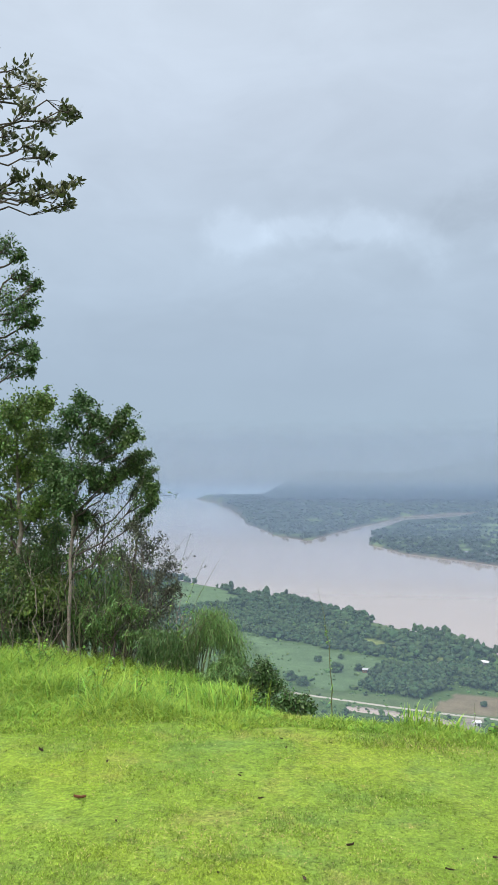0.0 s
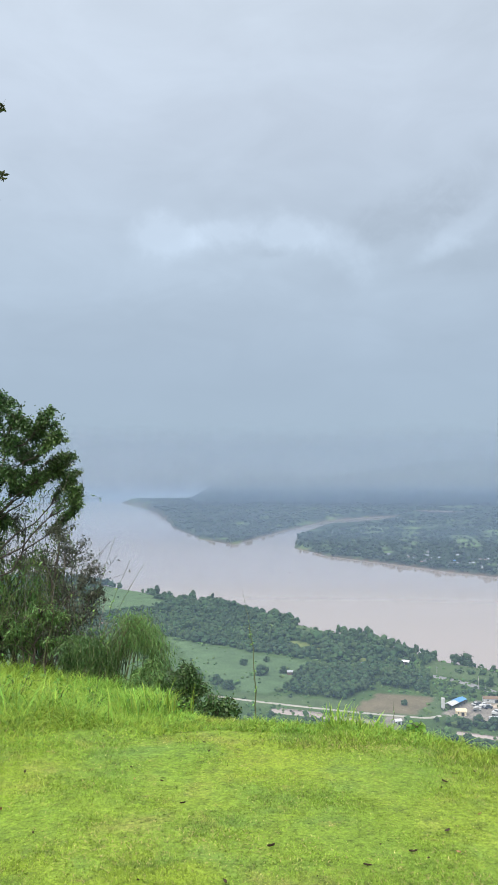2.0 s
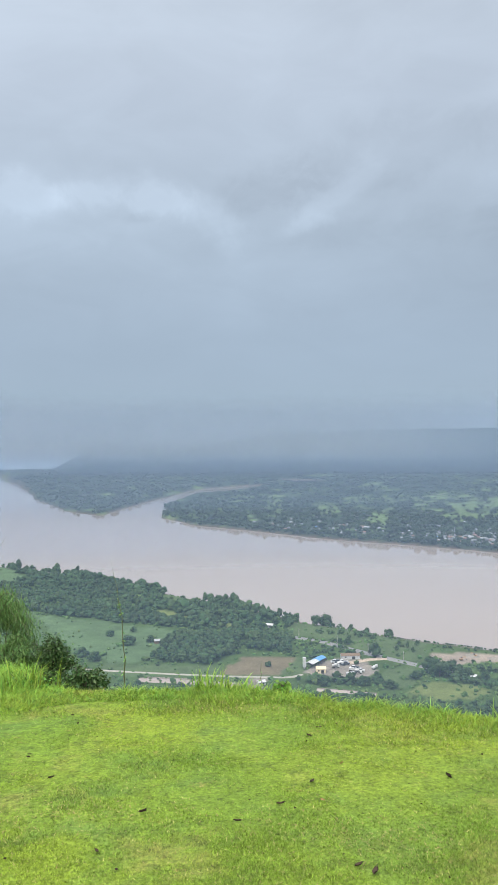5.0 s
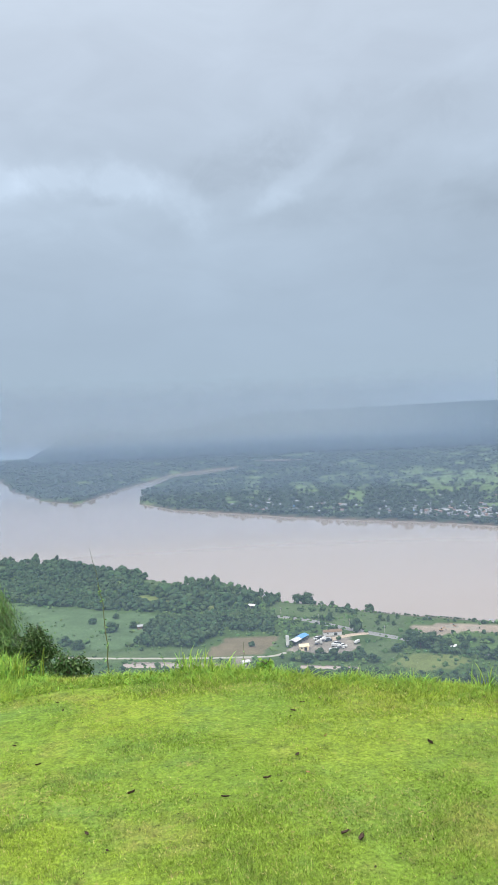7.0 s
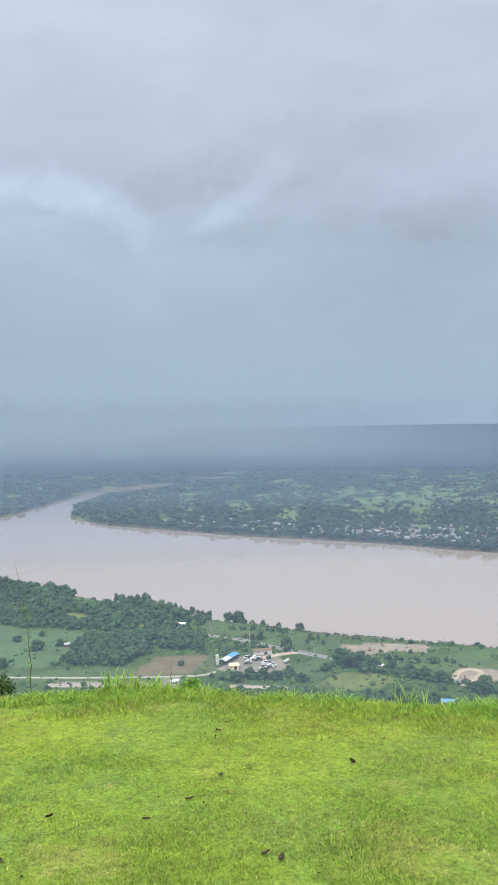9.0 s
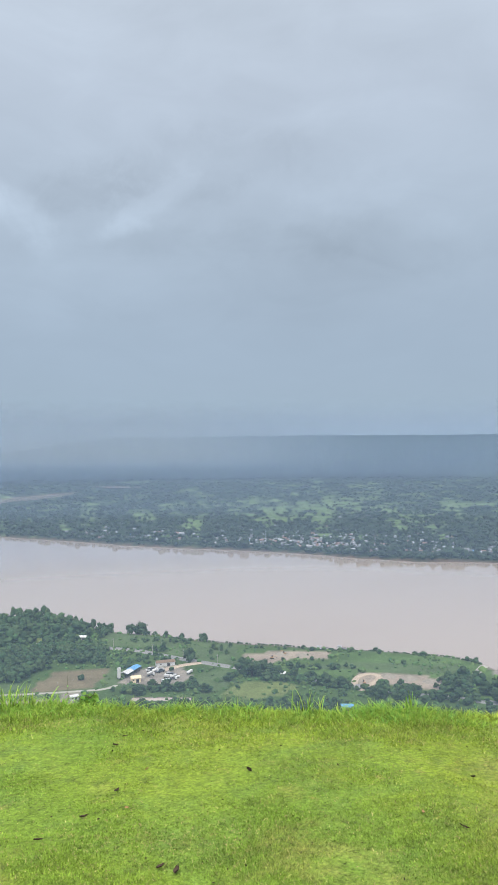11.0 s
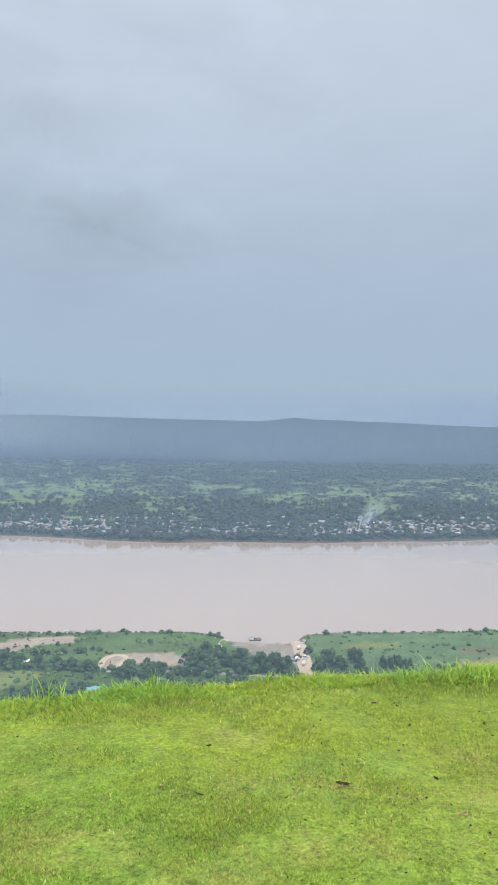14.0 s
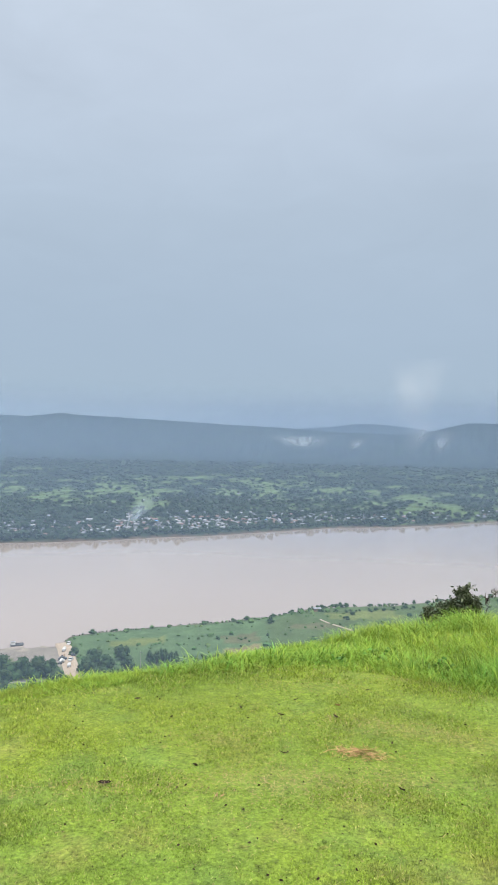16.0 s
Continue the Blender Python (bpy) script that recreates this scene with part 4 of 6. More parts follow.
grown_tree("tree", up_from(17.6, 11.6, (17.5, -6), (17.7, 0), (18.1, 5.0)), [0.045, 0.038, 0.028, 0.012],
           [(17.9, 5.6, 2.0), (16.1, 6.2, 1.2), (19.3, 3.2, 2.6), (17.2, 1.1, 2.3), (18.6, -1.9, 2.8), (16.0, -1.9, 1.8), (18.2, -5.3, 2.8), (16.1, -6.2, 1.8), (16.5, -8.7, 2.0), (18.7, -9.4, 2.5), (15.1, -3.6, 1.3), (20.5, 0.0, 3.0), (20.5, -7, 3.0), (17.2, -10.8, 2.0), (14.9, -7.5, 1.2), (16.6, 3.2, 1.7), (15.6, 1.0, 1.4)],
           11.8, 0.054, 0.55, 76, LEAF_MID, "bushy green tree with foliage down to the weeds", "tree", twigs=28, seed=12, spray=0.4, depth=1.6)
grown_tree("tree", up_from(23.5, 9.2, (23.3, 0), (22.8, 12), (22.0, 22), (21.0, 28)), [0.11, 0.10, 0.085, 0.06, 0.03],
           [(18.0, 29.2, 1.1), (17.0, 28.6, 0.8), (19.2, 27.4, 1.3), (17.3, 27.0, 1.0), (16.0, 26.0, 0.7), (14.6, 27.2, 0.6), (13.8, 26.9, 0.4), (18.7, 25.0, 1.2), (17.2, 24.6, 0.9), (16.0, 24.0, 0.5), (18.0, 22.2, 0.8), (16.2, 22.0, 0.6), (14.9, 21.7, 0.6), (13.8, 22.5, 0.45), (14.3, 20.9, 0.4), (16.9, 20.9, 0.5), (19.5, 21.0, 1.2), (21.2, 24.4, 2.4), (22.1, 28.8, 2.8)],
           9.2, 0.104, 0.40, 6, LEAF_OLIVE, "tall tree with open dark branches and stiff olive leaves", "tree", twigs=12, depth=0.9, seed=13, limb_radius=0.016, spray=0.45, twig_radius=0.005, slant=0.35, tip=0.5, bark=TWIG, rise=0.45, droop=0.05)
grown_tree("tree", up_from(22.0, 10.2, (21.8, 0), (21.3, 9), (20.5, 15)), [0.07, 0.06, 0.045, 0.02],
           [(19.0, 17.6, 1.0), (17.9, 17.0, 0.6), (17.6, 15.5, 0.8), (16.6, 15.0, 0.5), (18.9, 14.1, 1.5), (17.3, 13.4, 0.8), (18.0, 12.6, 1.2), (16.7, 12.2, 0.6), (19.0, 10.4, 1.7), (17.3, 10.4, 0.9), (16.6, 9.8, 0.6), (18.4, 8.7, 1.1), (17.0, 8.6, 0.5), (20.9, 12.3, 2.6)],
           10.2, 0.048, 0.50, 22, LEAF_DARK, "leafy dark green tree leaning out over the bank", "tree", twigs=20, depth=1.0, seed=14, twig_radius=0.005, slant=0.5, spray=0.7)
grown_tree("sparse_tree", up_from(9.6, 10.6, (9.3, -8), (8.8, -4.5)), [0.03, 0.022, 0.01],
           [(8.9, -3.7, 1.3), (7.4, -5.0, 1.5), (6.3, -6.6, 1.1), (9.8, -6.0, 1.8), (8.0, -8.0, 2.0), (6.7, -9.6, 1.5), (9.1, -11.0, 1.8), (5.9, -8.2, 0.8)],
           10.6, 0.036, 0.55, 32, LEAF_DULL, "thin sparse tree with dull purplish leaves and bare twigs", "tree", twigs=22, seed=15, bark=TWIG, limb_radius=0.012)
grown_tree("sparse_tree", up_from(12.0, 11.5, (11.8, -8), (11.3, -3)), [0.025, 0.02, 0.008],
           [(10.6, -9.5, 1.8), (12.7, -9.2, 1.8), (11.4, -5.5, 1.6), (14.3, -10.5, 1.4), (12.3, -2.5, 1.4)],
           11.5, 0.04, 0.5, 18, LEAF_DULL, "thin half-bare sapling among dry brush under the trees", "tree", twigs=24, seed=16, bark=TWIG, limb_radius=0.010)
grown_tree("shrub", up_from(-1.2, 8.6, (-1.1, -15)), [0.02, 0.008], [(-1.1, -14.4, 1.2), (-1.8, -15.5, 1.1), (-0.2, -15.1, 1.0), (-1.0, -16.2, 1.2)], 8.6, 0.034, 0.55, 42, LEAF_DARK,
           "dense dark green shrub with brown twigs at the lawn's edge", "shrub", twigs=44, seed=17, bark=TWIG, limb_radius=0.008, depth=0.3)
grown_tree("shrub", up_from(-3.4, 7.2, (-3.3, -17)), [0.015, 0.006], [(-3.3, -16.6, 1.2), (-4.4, -17.1, 0.8), (-2.4, -17.0, 0.9), (-3.4, -17.8, 1.2)], 7.2, 0.036, 0.6, 34, LEAF_DARK,
           "low dark green shrub with broad leaves beside the lawn", "shrub", twigs=38, seed=18, bark=TWIG, limb_radius=0.007, depth=0.25)
grown_tree("shrub", up_from(-85.8, 9.4, (-86.0, -11)), [0.018, 0.006], [(-86.0, -10.7, 1.0), (-85.2, -11.7, 0.8), (-84.2, -12.0, 0.9), (-86.8, -11.4, 0.7), (-83.3, -12.4, 0.6), (-85.6, -12.3, 1.1), (-84.4, -12.9, 1.0), (-86.8, -12.8, 1.0), (-85.6, -13.4, 1.1), (-84.0, -13.4, 0.9), (-87.0, -13.5, 0.9)], 9.4, 0.05, 0.5, 26, LEAF_OLIVE,
           "dark small-leaved shrub rising from tall grass", "shrub", twigs=20, seed=19, bark=TWIG, limb_radius=0.008, depth=0.3)
grown_tree("sapling", up_from(-87.6, 9.0, (-87.6, -10.5)), [0.008, 0.003], [(-87.7, -10.9, 0.5), (-88.3, -10.4, 0.4)], 9.0, 0.03, 0.4, 4, LEAF_DULL, "thin nearly bare sapling in the grass", "sapling", twigs=9, seed=20, bark=TWIG, limb_radius=0.004, depth=0.2)
grown_tree("weed", up_from(-18.7, 5.9, (-18.7, -17.8)), [0.006, 0.003], [(-18.9, -17.6, 0.55), (-18.4, -17.9, 0.5), (-18.8, -18.3, 0.6)], 5.9, 0.045, 0.75, 6, LEAF_FRESH, "small weed with round bright green leaves at the edge", "weed", twigs=8, seed=21, bark=STEM, limb_radius=0.003, depth=0.1)


grown_tree("bush", up_from(5.6, 9.9, (5.5, -13.5)), [0.02, 0.008], [(4.6, -12.7, 1.0), (6.0, -12.7, 1.2), (7.5, -13.1, 1.1), (5.0, -14.2, 1.2), (6.6, -14.2, 1.2), (4.2, -15.2, 0.9), (7.9, -12.2, 0.8)], 9.9, 0.06, 0.22, 34, LEAF_DARK,
           "feathery narrow-leaved dark bush spilling over the bank", "bush", twigs=26, seed=22, bark=STEM, limb_radius=0.007, depth=0.5, droop=0.6)
grown_tree("bush", up_from(15.8, 11.3, (15.8, -9.5)), [0.03, 0.01], [(15.0, -8.6, 1.4), (16.4, -9.6, 1.8), (17.8, -8.2, 2.0), (19.3, -10.0, 2.2), (14.6, -10.8, 1.3), (13.0, -11.2, 1.1), (16.2, -11.4, 1.6), (18.2, -11.6, 1.8), (11.6, -11.4, 1.1), (17.0, -6.0, 1.6), (15.4, -5.6, 1.2)], 11.5, 0.048, 0.45, 60, LEAF_DARK,
           "dense dark green thicket under the trees", "bush", twigs=26, seed=23, bark=TWIG, limb_radius=0.01, depth=0.8)
grown_tree("bush", up_from(10.5, 10.4, (10.4, -11)), [0.02, 0.008], [(10.4, -11.0, 1.3), (9.0, -11.8, 1.3), (11.8, -10.6, 1.1), (7.6, -11.6, 1.1), (10.0, -9.4, 1.2), (8.6, -9.9, 1.1), (12.8, -9.8, 1.0)], 10.4, 0.045, 0.4, 24, LEAF_BAMBOO,
           "thin twiggy green brush between the trunks", "bush", twigs=24, seed=24, bark=TWIG, limb_radius=0.007, depth=0.6, droop=0.5)


def arching_clump(name, az, r, tips, leaf, per, label, category, seed, mat=LEAF_BAMBOO):
    """Thin canes rising from one root and bowing over, hung with narrow leaves."""
    rng = np.random.default_rng(seed)
    g = np.array(spot(az, r, -0.1))
    ob = thing(name, Matrix.Translation(Vector(g)), label, category)
    lp, ld, ls = [], [], []
    for a, e, high in tips:
        for k in range(4):
            end = sight(a + rng.normal() * 0.5, e + rng.normal() * 0.35, r + rng.uniform(-0.5, 0.4))
            t = np.linspace(0, 1, 9)[:, None]
            root = g + rng.normal(size=3) * (0.16, 0.16, 0.0)
            line = root + (end - root) * t ** 1.2
            line[:, 2] += (high * np.sin(np.pi * np.clip(t, 0, 1) ** 0.8))[:, 0]
            part("cane", tube(line - g, np.linspace(0.008, 0.002, 9), 5), STEM, ob)
            m = per
            s = rng.uniform(0.4, 1.0, m) * 8
            i = np.minimum(s.astype(int), 7)
            lp.append(line[i] + (line[i + 1] - line[i]) * (s - i)[:, None] + rng.normal(size=(m, 3)) * 0.065)
            d = rng.normal(size=(m, 3)) * 0.5
            d[:, 2] -= 0.9
            ld.append(d)
            ls.append(leaf * rng.uniform(0.6, 1.2, m))
    v, f = leaf_mesh(np.concatenate(lp), np.concatenate(ld), np.concatenate(ls), 0.13, 0.2, rng)
    part("foliage", (v - g, f), mat, ob)
    return ob


arching_clump("bamboo_clump", 4.6, 9.6, [(0.5, -14.2, 0.90), (0.8, -13.4, 0.92), (1.3, -12.8, 0.88), (0.1, -14.8, 0.84), (2.0, -12.4, 0.72), (3.0, -12.0, 0.52), (0.9, -14.6, 0.80), (1.6, -12.2, 0.80)], 0.060, 210, "feathery green bamboo clump arching over the bank", "bamboo", 31)
arching_clump("bamboo_clump", 6.2, 9.5, [(5.0, -13.4, 0.45), (6.2, -12.6, 0.45), (7.2, -12.8, 0.40), (5.6, -14.4, 0.40), (4.4, -14.6, 0.40), (6.8, -14.2, 0.35)], 0.060, 190, "dense dark bamboo clump behind the tall grass", "bamboo", 40, LEAF_DARK)
grown_tree("bush", up_from(1.9, 8.9, (1.9, -15)), [0.014, 0.005], [(2.6, -14.1, 0.8), (1.7, -13.6, 0.7), (2.9, -15.0, 0.9), (1.2, -14.6, 0.8), (0.5, -15.4, 0.8), (2.0, -15.2, 0.9), (0.0, -16.2, 0.7)], 8.9, 0.055, 0.2, 44, LEAF_BAMBOO,
           "low feathery bamboo growth drooping into the grass", "bush", twigs=28, seed=38, bark=STEM, limb_radius=0.006, depth=0.4, droop=0.6)
arching_clump("bamboo_clump", 6.4, 9.9, [(6.2, -12.3, 0.2), (7.4, -13.0, 0.2), (5.4, -13.4, 0.2), (6.6, -14.3, 0.1), (7.8, -11.8, 0.1)], 0.10, 160, "dark bamboo clump crowded by weeds", "bamboo", 32, LEAF_DARK)
arching_clump("bamboo_clump", 10.6, 11.2, [(10.3, -4.5, 0.1), (11.6, -5.0, 0.1), (9.4, -6.0, 0.15), (12.9, -6.5, 0.1), (14.8, -7.5, 0.15), (10.0, -9.0, 0.1)], 0.13, 90, "tall thin bamboo canes between the trees", "bamboo", 33)


def stems(az0, az1, r, top0, top1, count, leaf, per, mat, label, seed):
    """A stand of thin leaning stems with sparse small leaves: brush that one looks into."""
    rng = np.random.default_rng(seed)
    g = np.array(spot(0.5 * (az0 + az1), r, -0.1))
    ob = thing("brush", Matrix.Translation(Vector(g)), label, "brush")
    lp, ld, ls = [], [], []
    for k in range(count):
        a, q = rng.uniform(az0, az1), r + rng.uniform(-0.9, 0.9)
        foot = np.array(spot(a, q, -0.1))
        end = sight(a + rng.normal() * 0.9, rng.uniform(top0, top1), q)
        line = bend(foot, end, 0.10, 9, rng)
        twigs = [tube(line - g, np.linspace(rng.uniform(0.005, 0.013), 0.002, 9), 4)]
        for j in range(7):
            i = rng.integers(3, 9)
            d = rng.normal(size=3) * 0.22
            d[2] = abs(d[2])
            tw = bend(line[i], line[i] + d, 0.2, 4, rng)
            twigs.append(tube(tw - g, np.linspace(0.003, 0.0012, 4), 3))
            m = per
            s = rng.uniform(0.1, 1, m)[:, None]
            lp.append(line[i] + d * s + rng.normal(size=(m, 3)) * 0.035)
            ld.append(rng.normal(size=(m, 3)) + np.array((0, 0, -0.3)))
            ls.append(leaf * rng.uniform(0.5, 1.2, m))
        part("stem", joined(twigs), BARK if k % 3 == 0 else STEM if k % 3 == 1 else TWIG, ob)
    v, f = leaf_mesh(np.concatenate(lp), np.concatenate(ld), np.concatenate(ls), 0.4, 0.3, rng)
    part("foliage", (v - g, f), mat, ob)


stems(8.0, 15.5, 11.6, -6.5, 1.5, 46, 0.05, 11, LEAF_MID, "stand of thin grey and green stems with small leaves", 34)
stems(5.6, 11.0, 11.0, -9.5, -5.0, 30, 0.045, 8, LEAF_DULL, "reddish-brown leafless brush and saplings", 35)
stems(6.5, 13.0, 11.3, -11.0, -7.5, 26, 0.05, 9, LEAF_BAMBOO, "light green brush of thin stems behind the grass", 36)
stems(13.2, 20.0, 10.9, -9.5, -4.5, 30, 0.035, 5, LEAF_DARK, "thin upright canes before the dark thicket", 39)
stems(12.5, 22.0, 12.6, -8.0, 0.0, 54, 0.075, 24, LEAF_DARK, "dark undergrowth of leafy stems beneath the trees", 37)


def stalk(az, r, top_az, top_el, pairs, label, seed, leaf=0.045, bow=0.05, radius=0.009):
    """A single tall weed stem with small leaves all along."""
    rng = np.random.default_rng(seed)
    g = np.array(spot(az, r, -0.05))
    end = sight(top_az, top_el, r)
    t = np.linspace(0, 1, 12)[:, None]
    line = g + (end - g) * t
    line[:, 0] += (bow * np.sin(np.pi * t))[:, 0]
    line[1:-1, :2] += rng.normal(size=(10, 2)) * 0.008
    ob = thing("tall_weed", Matrix.Translation(Vector(g)), label, "weed")
    part("stem", (*tube(line - g, np.linspace(radius, 0.0015, 12), 6), 1), STEM, ob)
    s = np.sort(rng.uniform(0.1, 0.8, pairs)) * 11
    i = s.astype(int)
    p = line[i] + (line[i + 1] - line[i]) * (s - i)[:, None]
    d = rng.normal(size=(pairs, 3))
    d[:, 2] = np.abs(d[:, 2]) * 0.3
    v, f = leaf_mesh(p, d, leaf * rng.uniform(0.5, 1.2, pairs), 0.4, 0.5, rng)
    part("leaves", (v - g, f), LEAF_FRESH, ob)


stalk(-6.4, 7.0, -5.4, -8.1, 46, "lone upright weed stalk with small pale leaves along it", 41, 0.030, 0.06, 0.0075)
stalk(5.6, 9.3, 3.4, -5.7, 54, "thin arching weed stalk with few leaves", 42, 0.04, -0.12, 0.006)
stalk(6.4, 9.5, 4.6, -4.0, 40, "thin bare weed stalk bowing over", 43, 0.03, -0.10, 0.005)
stalk(5.2, 9.2, 2.3, -6.0, 34, "arching weed stalk with small leaves up its length", 45, 0.04, -0.16, 0.0055)
stalk(-16.9, 6.2, -17.1, -16.0, 9, "short brown seed stalk at the lawn's edge", 44, 0.03, 0.01, 0.004)


def tuft(az, r, high, spread, count, label, seed, width=0.012):
    """A clump of long blades from one root."""
    rng = np.random.default_rng(seed)
    g = np.array(spot(az, r, -0.03))
    ob = thing("grass_clump", Matrix.Translation(Vector(g)), label, "grass clump")
    vs, fs = [], []
    for k in range(count):
        root = np.array((rng.normal() * spread * 0.4, rng.normal() * spread * 0.4, 0))
        d = rng.normal(size=2)
        d /= np.linalg.norm(d) + 1e-9
        h, out = high * rng.uniform(0.5, 1.1), spread * rng.uniform(0.2, 1.3)
        t = np.linspace(0, 1, 6)
        line = np.stack([root[0] + d[0] * out * t ** 2, root[1] + d[1] * out * t ** 2, h * (t - 0.35 * (out / (high + 1e-6)) * t ** 3)], -1)
        side = np.array((-d[1], d[0], 0)) * width * 0.5
        taper = (1 - t) ** 0.6
        v = np.concatenate([line + side * taper[:, None], line - side * taper[:, None]])
        vs.append(v)
        fs.append(np.array([q for i in range(5) for q in ((i, i + 1, 6 + i + 1), (i, 6 + i + 1, 6 + i))]))
    part("grass_tuft", joined(list(zip(vs, fs))), TALL, ob)


CLUMP = "clump of long green grass blades on the lawn's edge"
for i, (az, past, h, s, n) in enumerate((
        (-12.4, 0.35, 0.26, 0.16, 60), (-13.2, 0.30, 0.20, 0.18, 70), (-14.5, 0.35, 0.15, 0.20, 80), (-15.4, 0.30, 0.18, 0.16, 60), (-16.4, 0.30, 0.14, 0.16, 60), (-36.0, 0.30, 0.24, 0.12, 40), (-38.5, 0.25, 0.12, 0.14, 30),
        (-43.9, 0.30, 0.23, 0.07, 14), (-41.0, 0.25, 0.12, 0.12, 30), (-44.6, 0.25, 0.16, 0.07, 12), (-30.0, 0.25, 0.10, 0.15, 40), (-25.5, 0.25, 0.10, 0.16, 50), (10.5, 0.5, 0.42, 0.40, 110), (3.0, 0.5, 0.34, 0.22, 80), (0.5, 0.6, 0.34, 0.20, 70),
        (15.5, 0.8, 0.40, 0.40, 110), (6.5, 0.2, 0.26, 0.35, 110), (-66.5, 0.1, 0.20, 0.24, 110), (-69.0, 0.05, 0.20, 0.24, 110), (-64.0, 0.1, 0.16, 0.22, 90), (-72.0, 0.25, 0.24, 0.26, 110), (-83.0, 0.3, 0.24, 0.3, 110))):
    tuft(az, float(lawn_edge(az)) + past, h, s, n, CLUMP, 50 + i)


def broad_weed(az, past, high, count, seed, label, mat=LEAF_FRESH):
    """A low leafy weed: several short stems with broad leaves."""
    rng = np.random.default_rng(seed)
    g = np.array(spot(az, float(lawn_edge(az)) + past, -0.03))
    ob = thing("broad_weed", Matrix.Translation(Vector(g)), label, "weed")
    lp, ld, ls = [], [], []
    for k in range(count):
        d = rng.normal(size=3) * high * 0.45
        d[2] = high * rng.uniform(0.6, 1.1)
        line = bend(np.zeros(3), d, 0.15, 6, rng)
        part("stem", tube(line, np.linspace(0.004, 0.0015, 6), 4), STEM, ob)
        m = 9
        q = rng.uniform(0.3, 1, m) * 5
        i = np.minimum(q.astype(int), 4)
        lp.append(line[i] + (line[i + 1] - line[i]) * (q - i)[:, None])
        w = rng.normal(size=(m, 3))
        w[:, 2] = np.abs(w[:, 2]) * 0.4
        ld.append(w)
        ls.append(rng.uniform(0.028, 0.055, m))
    part("foliage", leaf_mesh(np.concatenate(lp), np.concatenate(ld), np.concatenate(ls), 0.55, 0.35, rng), mat, ob)


for i, (az, past, high, n) in enumerate(((16.2, 2.2, 0.32, 14), (15.0, 2.6, 0.34, 12), (17.4, 3.0, 0.36, 14), (11.5, 1.8, 0.30, 8), (8.6, 1.5, 0.28, 7), (13.0, 0.9, 0.24, 8), (6.0, 1.2, 0.24, 7), (1.2, 0.9, 0.24, 8), (-0.6, 0.7, 0.22, 8),
                                         (-80.0, 0.5, 0.16, 7), (-84.5, 0.4, 0.18, 8), (-77.0, 0.3, 0.14, 6))):
    broad_weed(az, past, high, n, 400 + i, "leafy bright green weed among the tall grass")


# fallen leaves on the lawn
DRY = surface("dry_brown_leaf", (0.034, 0.023, 0.018), 0.8, 0.12, 14.0, 0.4, objects=1.2, bump=0.3, bump_scale=120)


PALE_DRY = surface("dry_tan_leaf", (0.26, 0.165, 0.085), 0.8, 0.12, 14.0, 0.4, bump=0.3, bump_scale=120)


RED_DRY = surface("dry_red_brown_leaf", (0.125, 0.052, 0.030), 0.7, 0.15, 14.0, 0.4, bump=0.3, bump_scale=120)


def fallen_leaf(az, el, size, turn, seed, label):
    rng = np.random.default_rng(seed)
    r = EYE / (math.tan(radians(-el)) - LAWN_FALL)
    g = spot(az, r, 0.012)
    n, m = 9, 5
    u, w = np.meshgrid(np.linspace(0, 1, n), np.linspace(-1, 1, m), indexing="ij")
    half = rng.uniform(0.13, 0.24) * np.sin(np.pi * np.clip(u, 0.02, 0.98)) ** 0.75
    x, y = (u - 0.5) * size, w * half * size
    z = size * (0.12 * w ** 2 * (1 + 0.9 * rng.uniform(-1, 1)) + 0.07 * (2 * u - 1) ** 2 + 0.02 * rng.normal(size=u.shape))
    top = np.stack([x, y, z], -1).reshape(-1, 3)
    v = np.concatenate([top, top - (0, 0, 0.0015)])
    i, j = np.meshgrid(np.arange(n - 1), np.arange(m - 1), indexing="ij")
    q = np.stack([i * m + j, (i + 1) * m + j, (i + 1) * m + j + 1, i * m + j + 1], -1).reshape(-1, 4)
    f = np.concatenate([q[:, [0, 1, 2]], q[:, [0, 2, 3]]])
    f = np.concatenate([f, f[:, ::-1] + n * m])
    ob = thing("fallen_leaf", Matrix.Translation(g) @ Matrix.Rotation(turn, 4, "Z") @ Matrix.Rotation(rng.uniform(-0.35, 0.35), 4, "X"), label, "leaf", "fallen leaves on the lawn")
    part("blade", (v, f, 1), RED_DRY if size > 0.07 else DRY if seed % 6 else PALE_DRY, ob)
    part("leaf_stem", tube([(-0.5 * size, 0, 0.16 * size), (-0.62 * size, 0.02 * size, 0.12 * size), (-0.75 * size, 0.0, 0.14 * size)], [0.0015, 0.0012, 0.001], 4), TWIG, ob)


LEAVES = [(12.9, -22.7, 0.115), (15.8, -19.4, 0.09), (10.9, -20.5, 0.06), (12.8, -19.7, 0.03), (-0.9, -23.3, 0.05), (0.7, -21.8, 0.035), (2.8, -21.6, 0.04), (-2.9, -19.9, 0.05), (-7.8, -26.0, 0.065), (-15.1, -26.8, 0.06),
          (-4.3, -28.1, 0.05), (5.2, -18.6, 0.04), (-23.3, -23.0, 0.05), (-21.6, -20.6, 0.06), (-20.8, -21.2, 0.06), (-20.6, -21.6, 0.04), (-21.0, -24.2, 0.07), (-18.5, -25.7, 0.065), (-21.8, -25.4, 0.04), (-31.4, -23.3, 0.085),
          (-25.8, -29.5, 0.09), (0.6, -21.6, 0.04), (-2.5, -19.3, 0.04)]
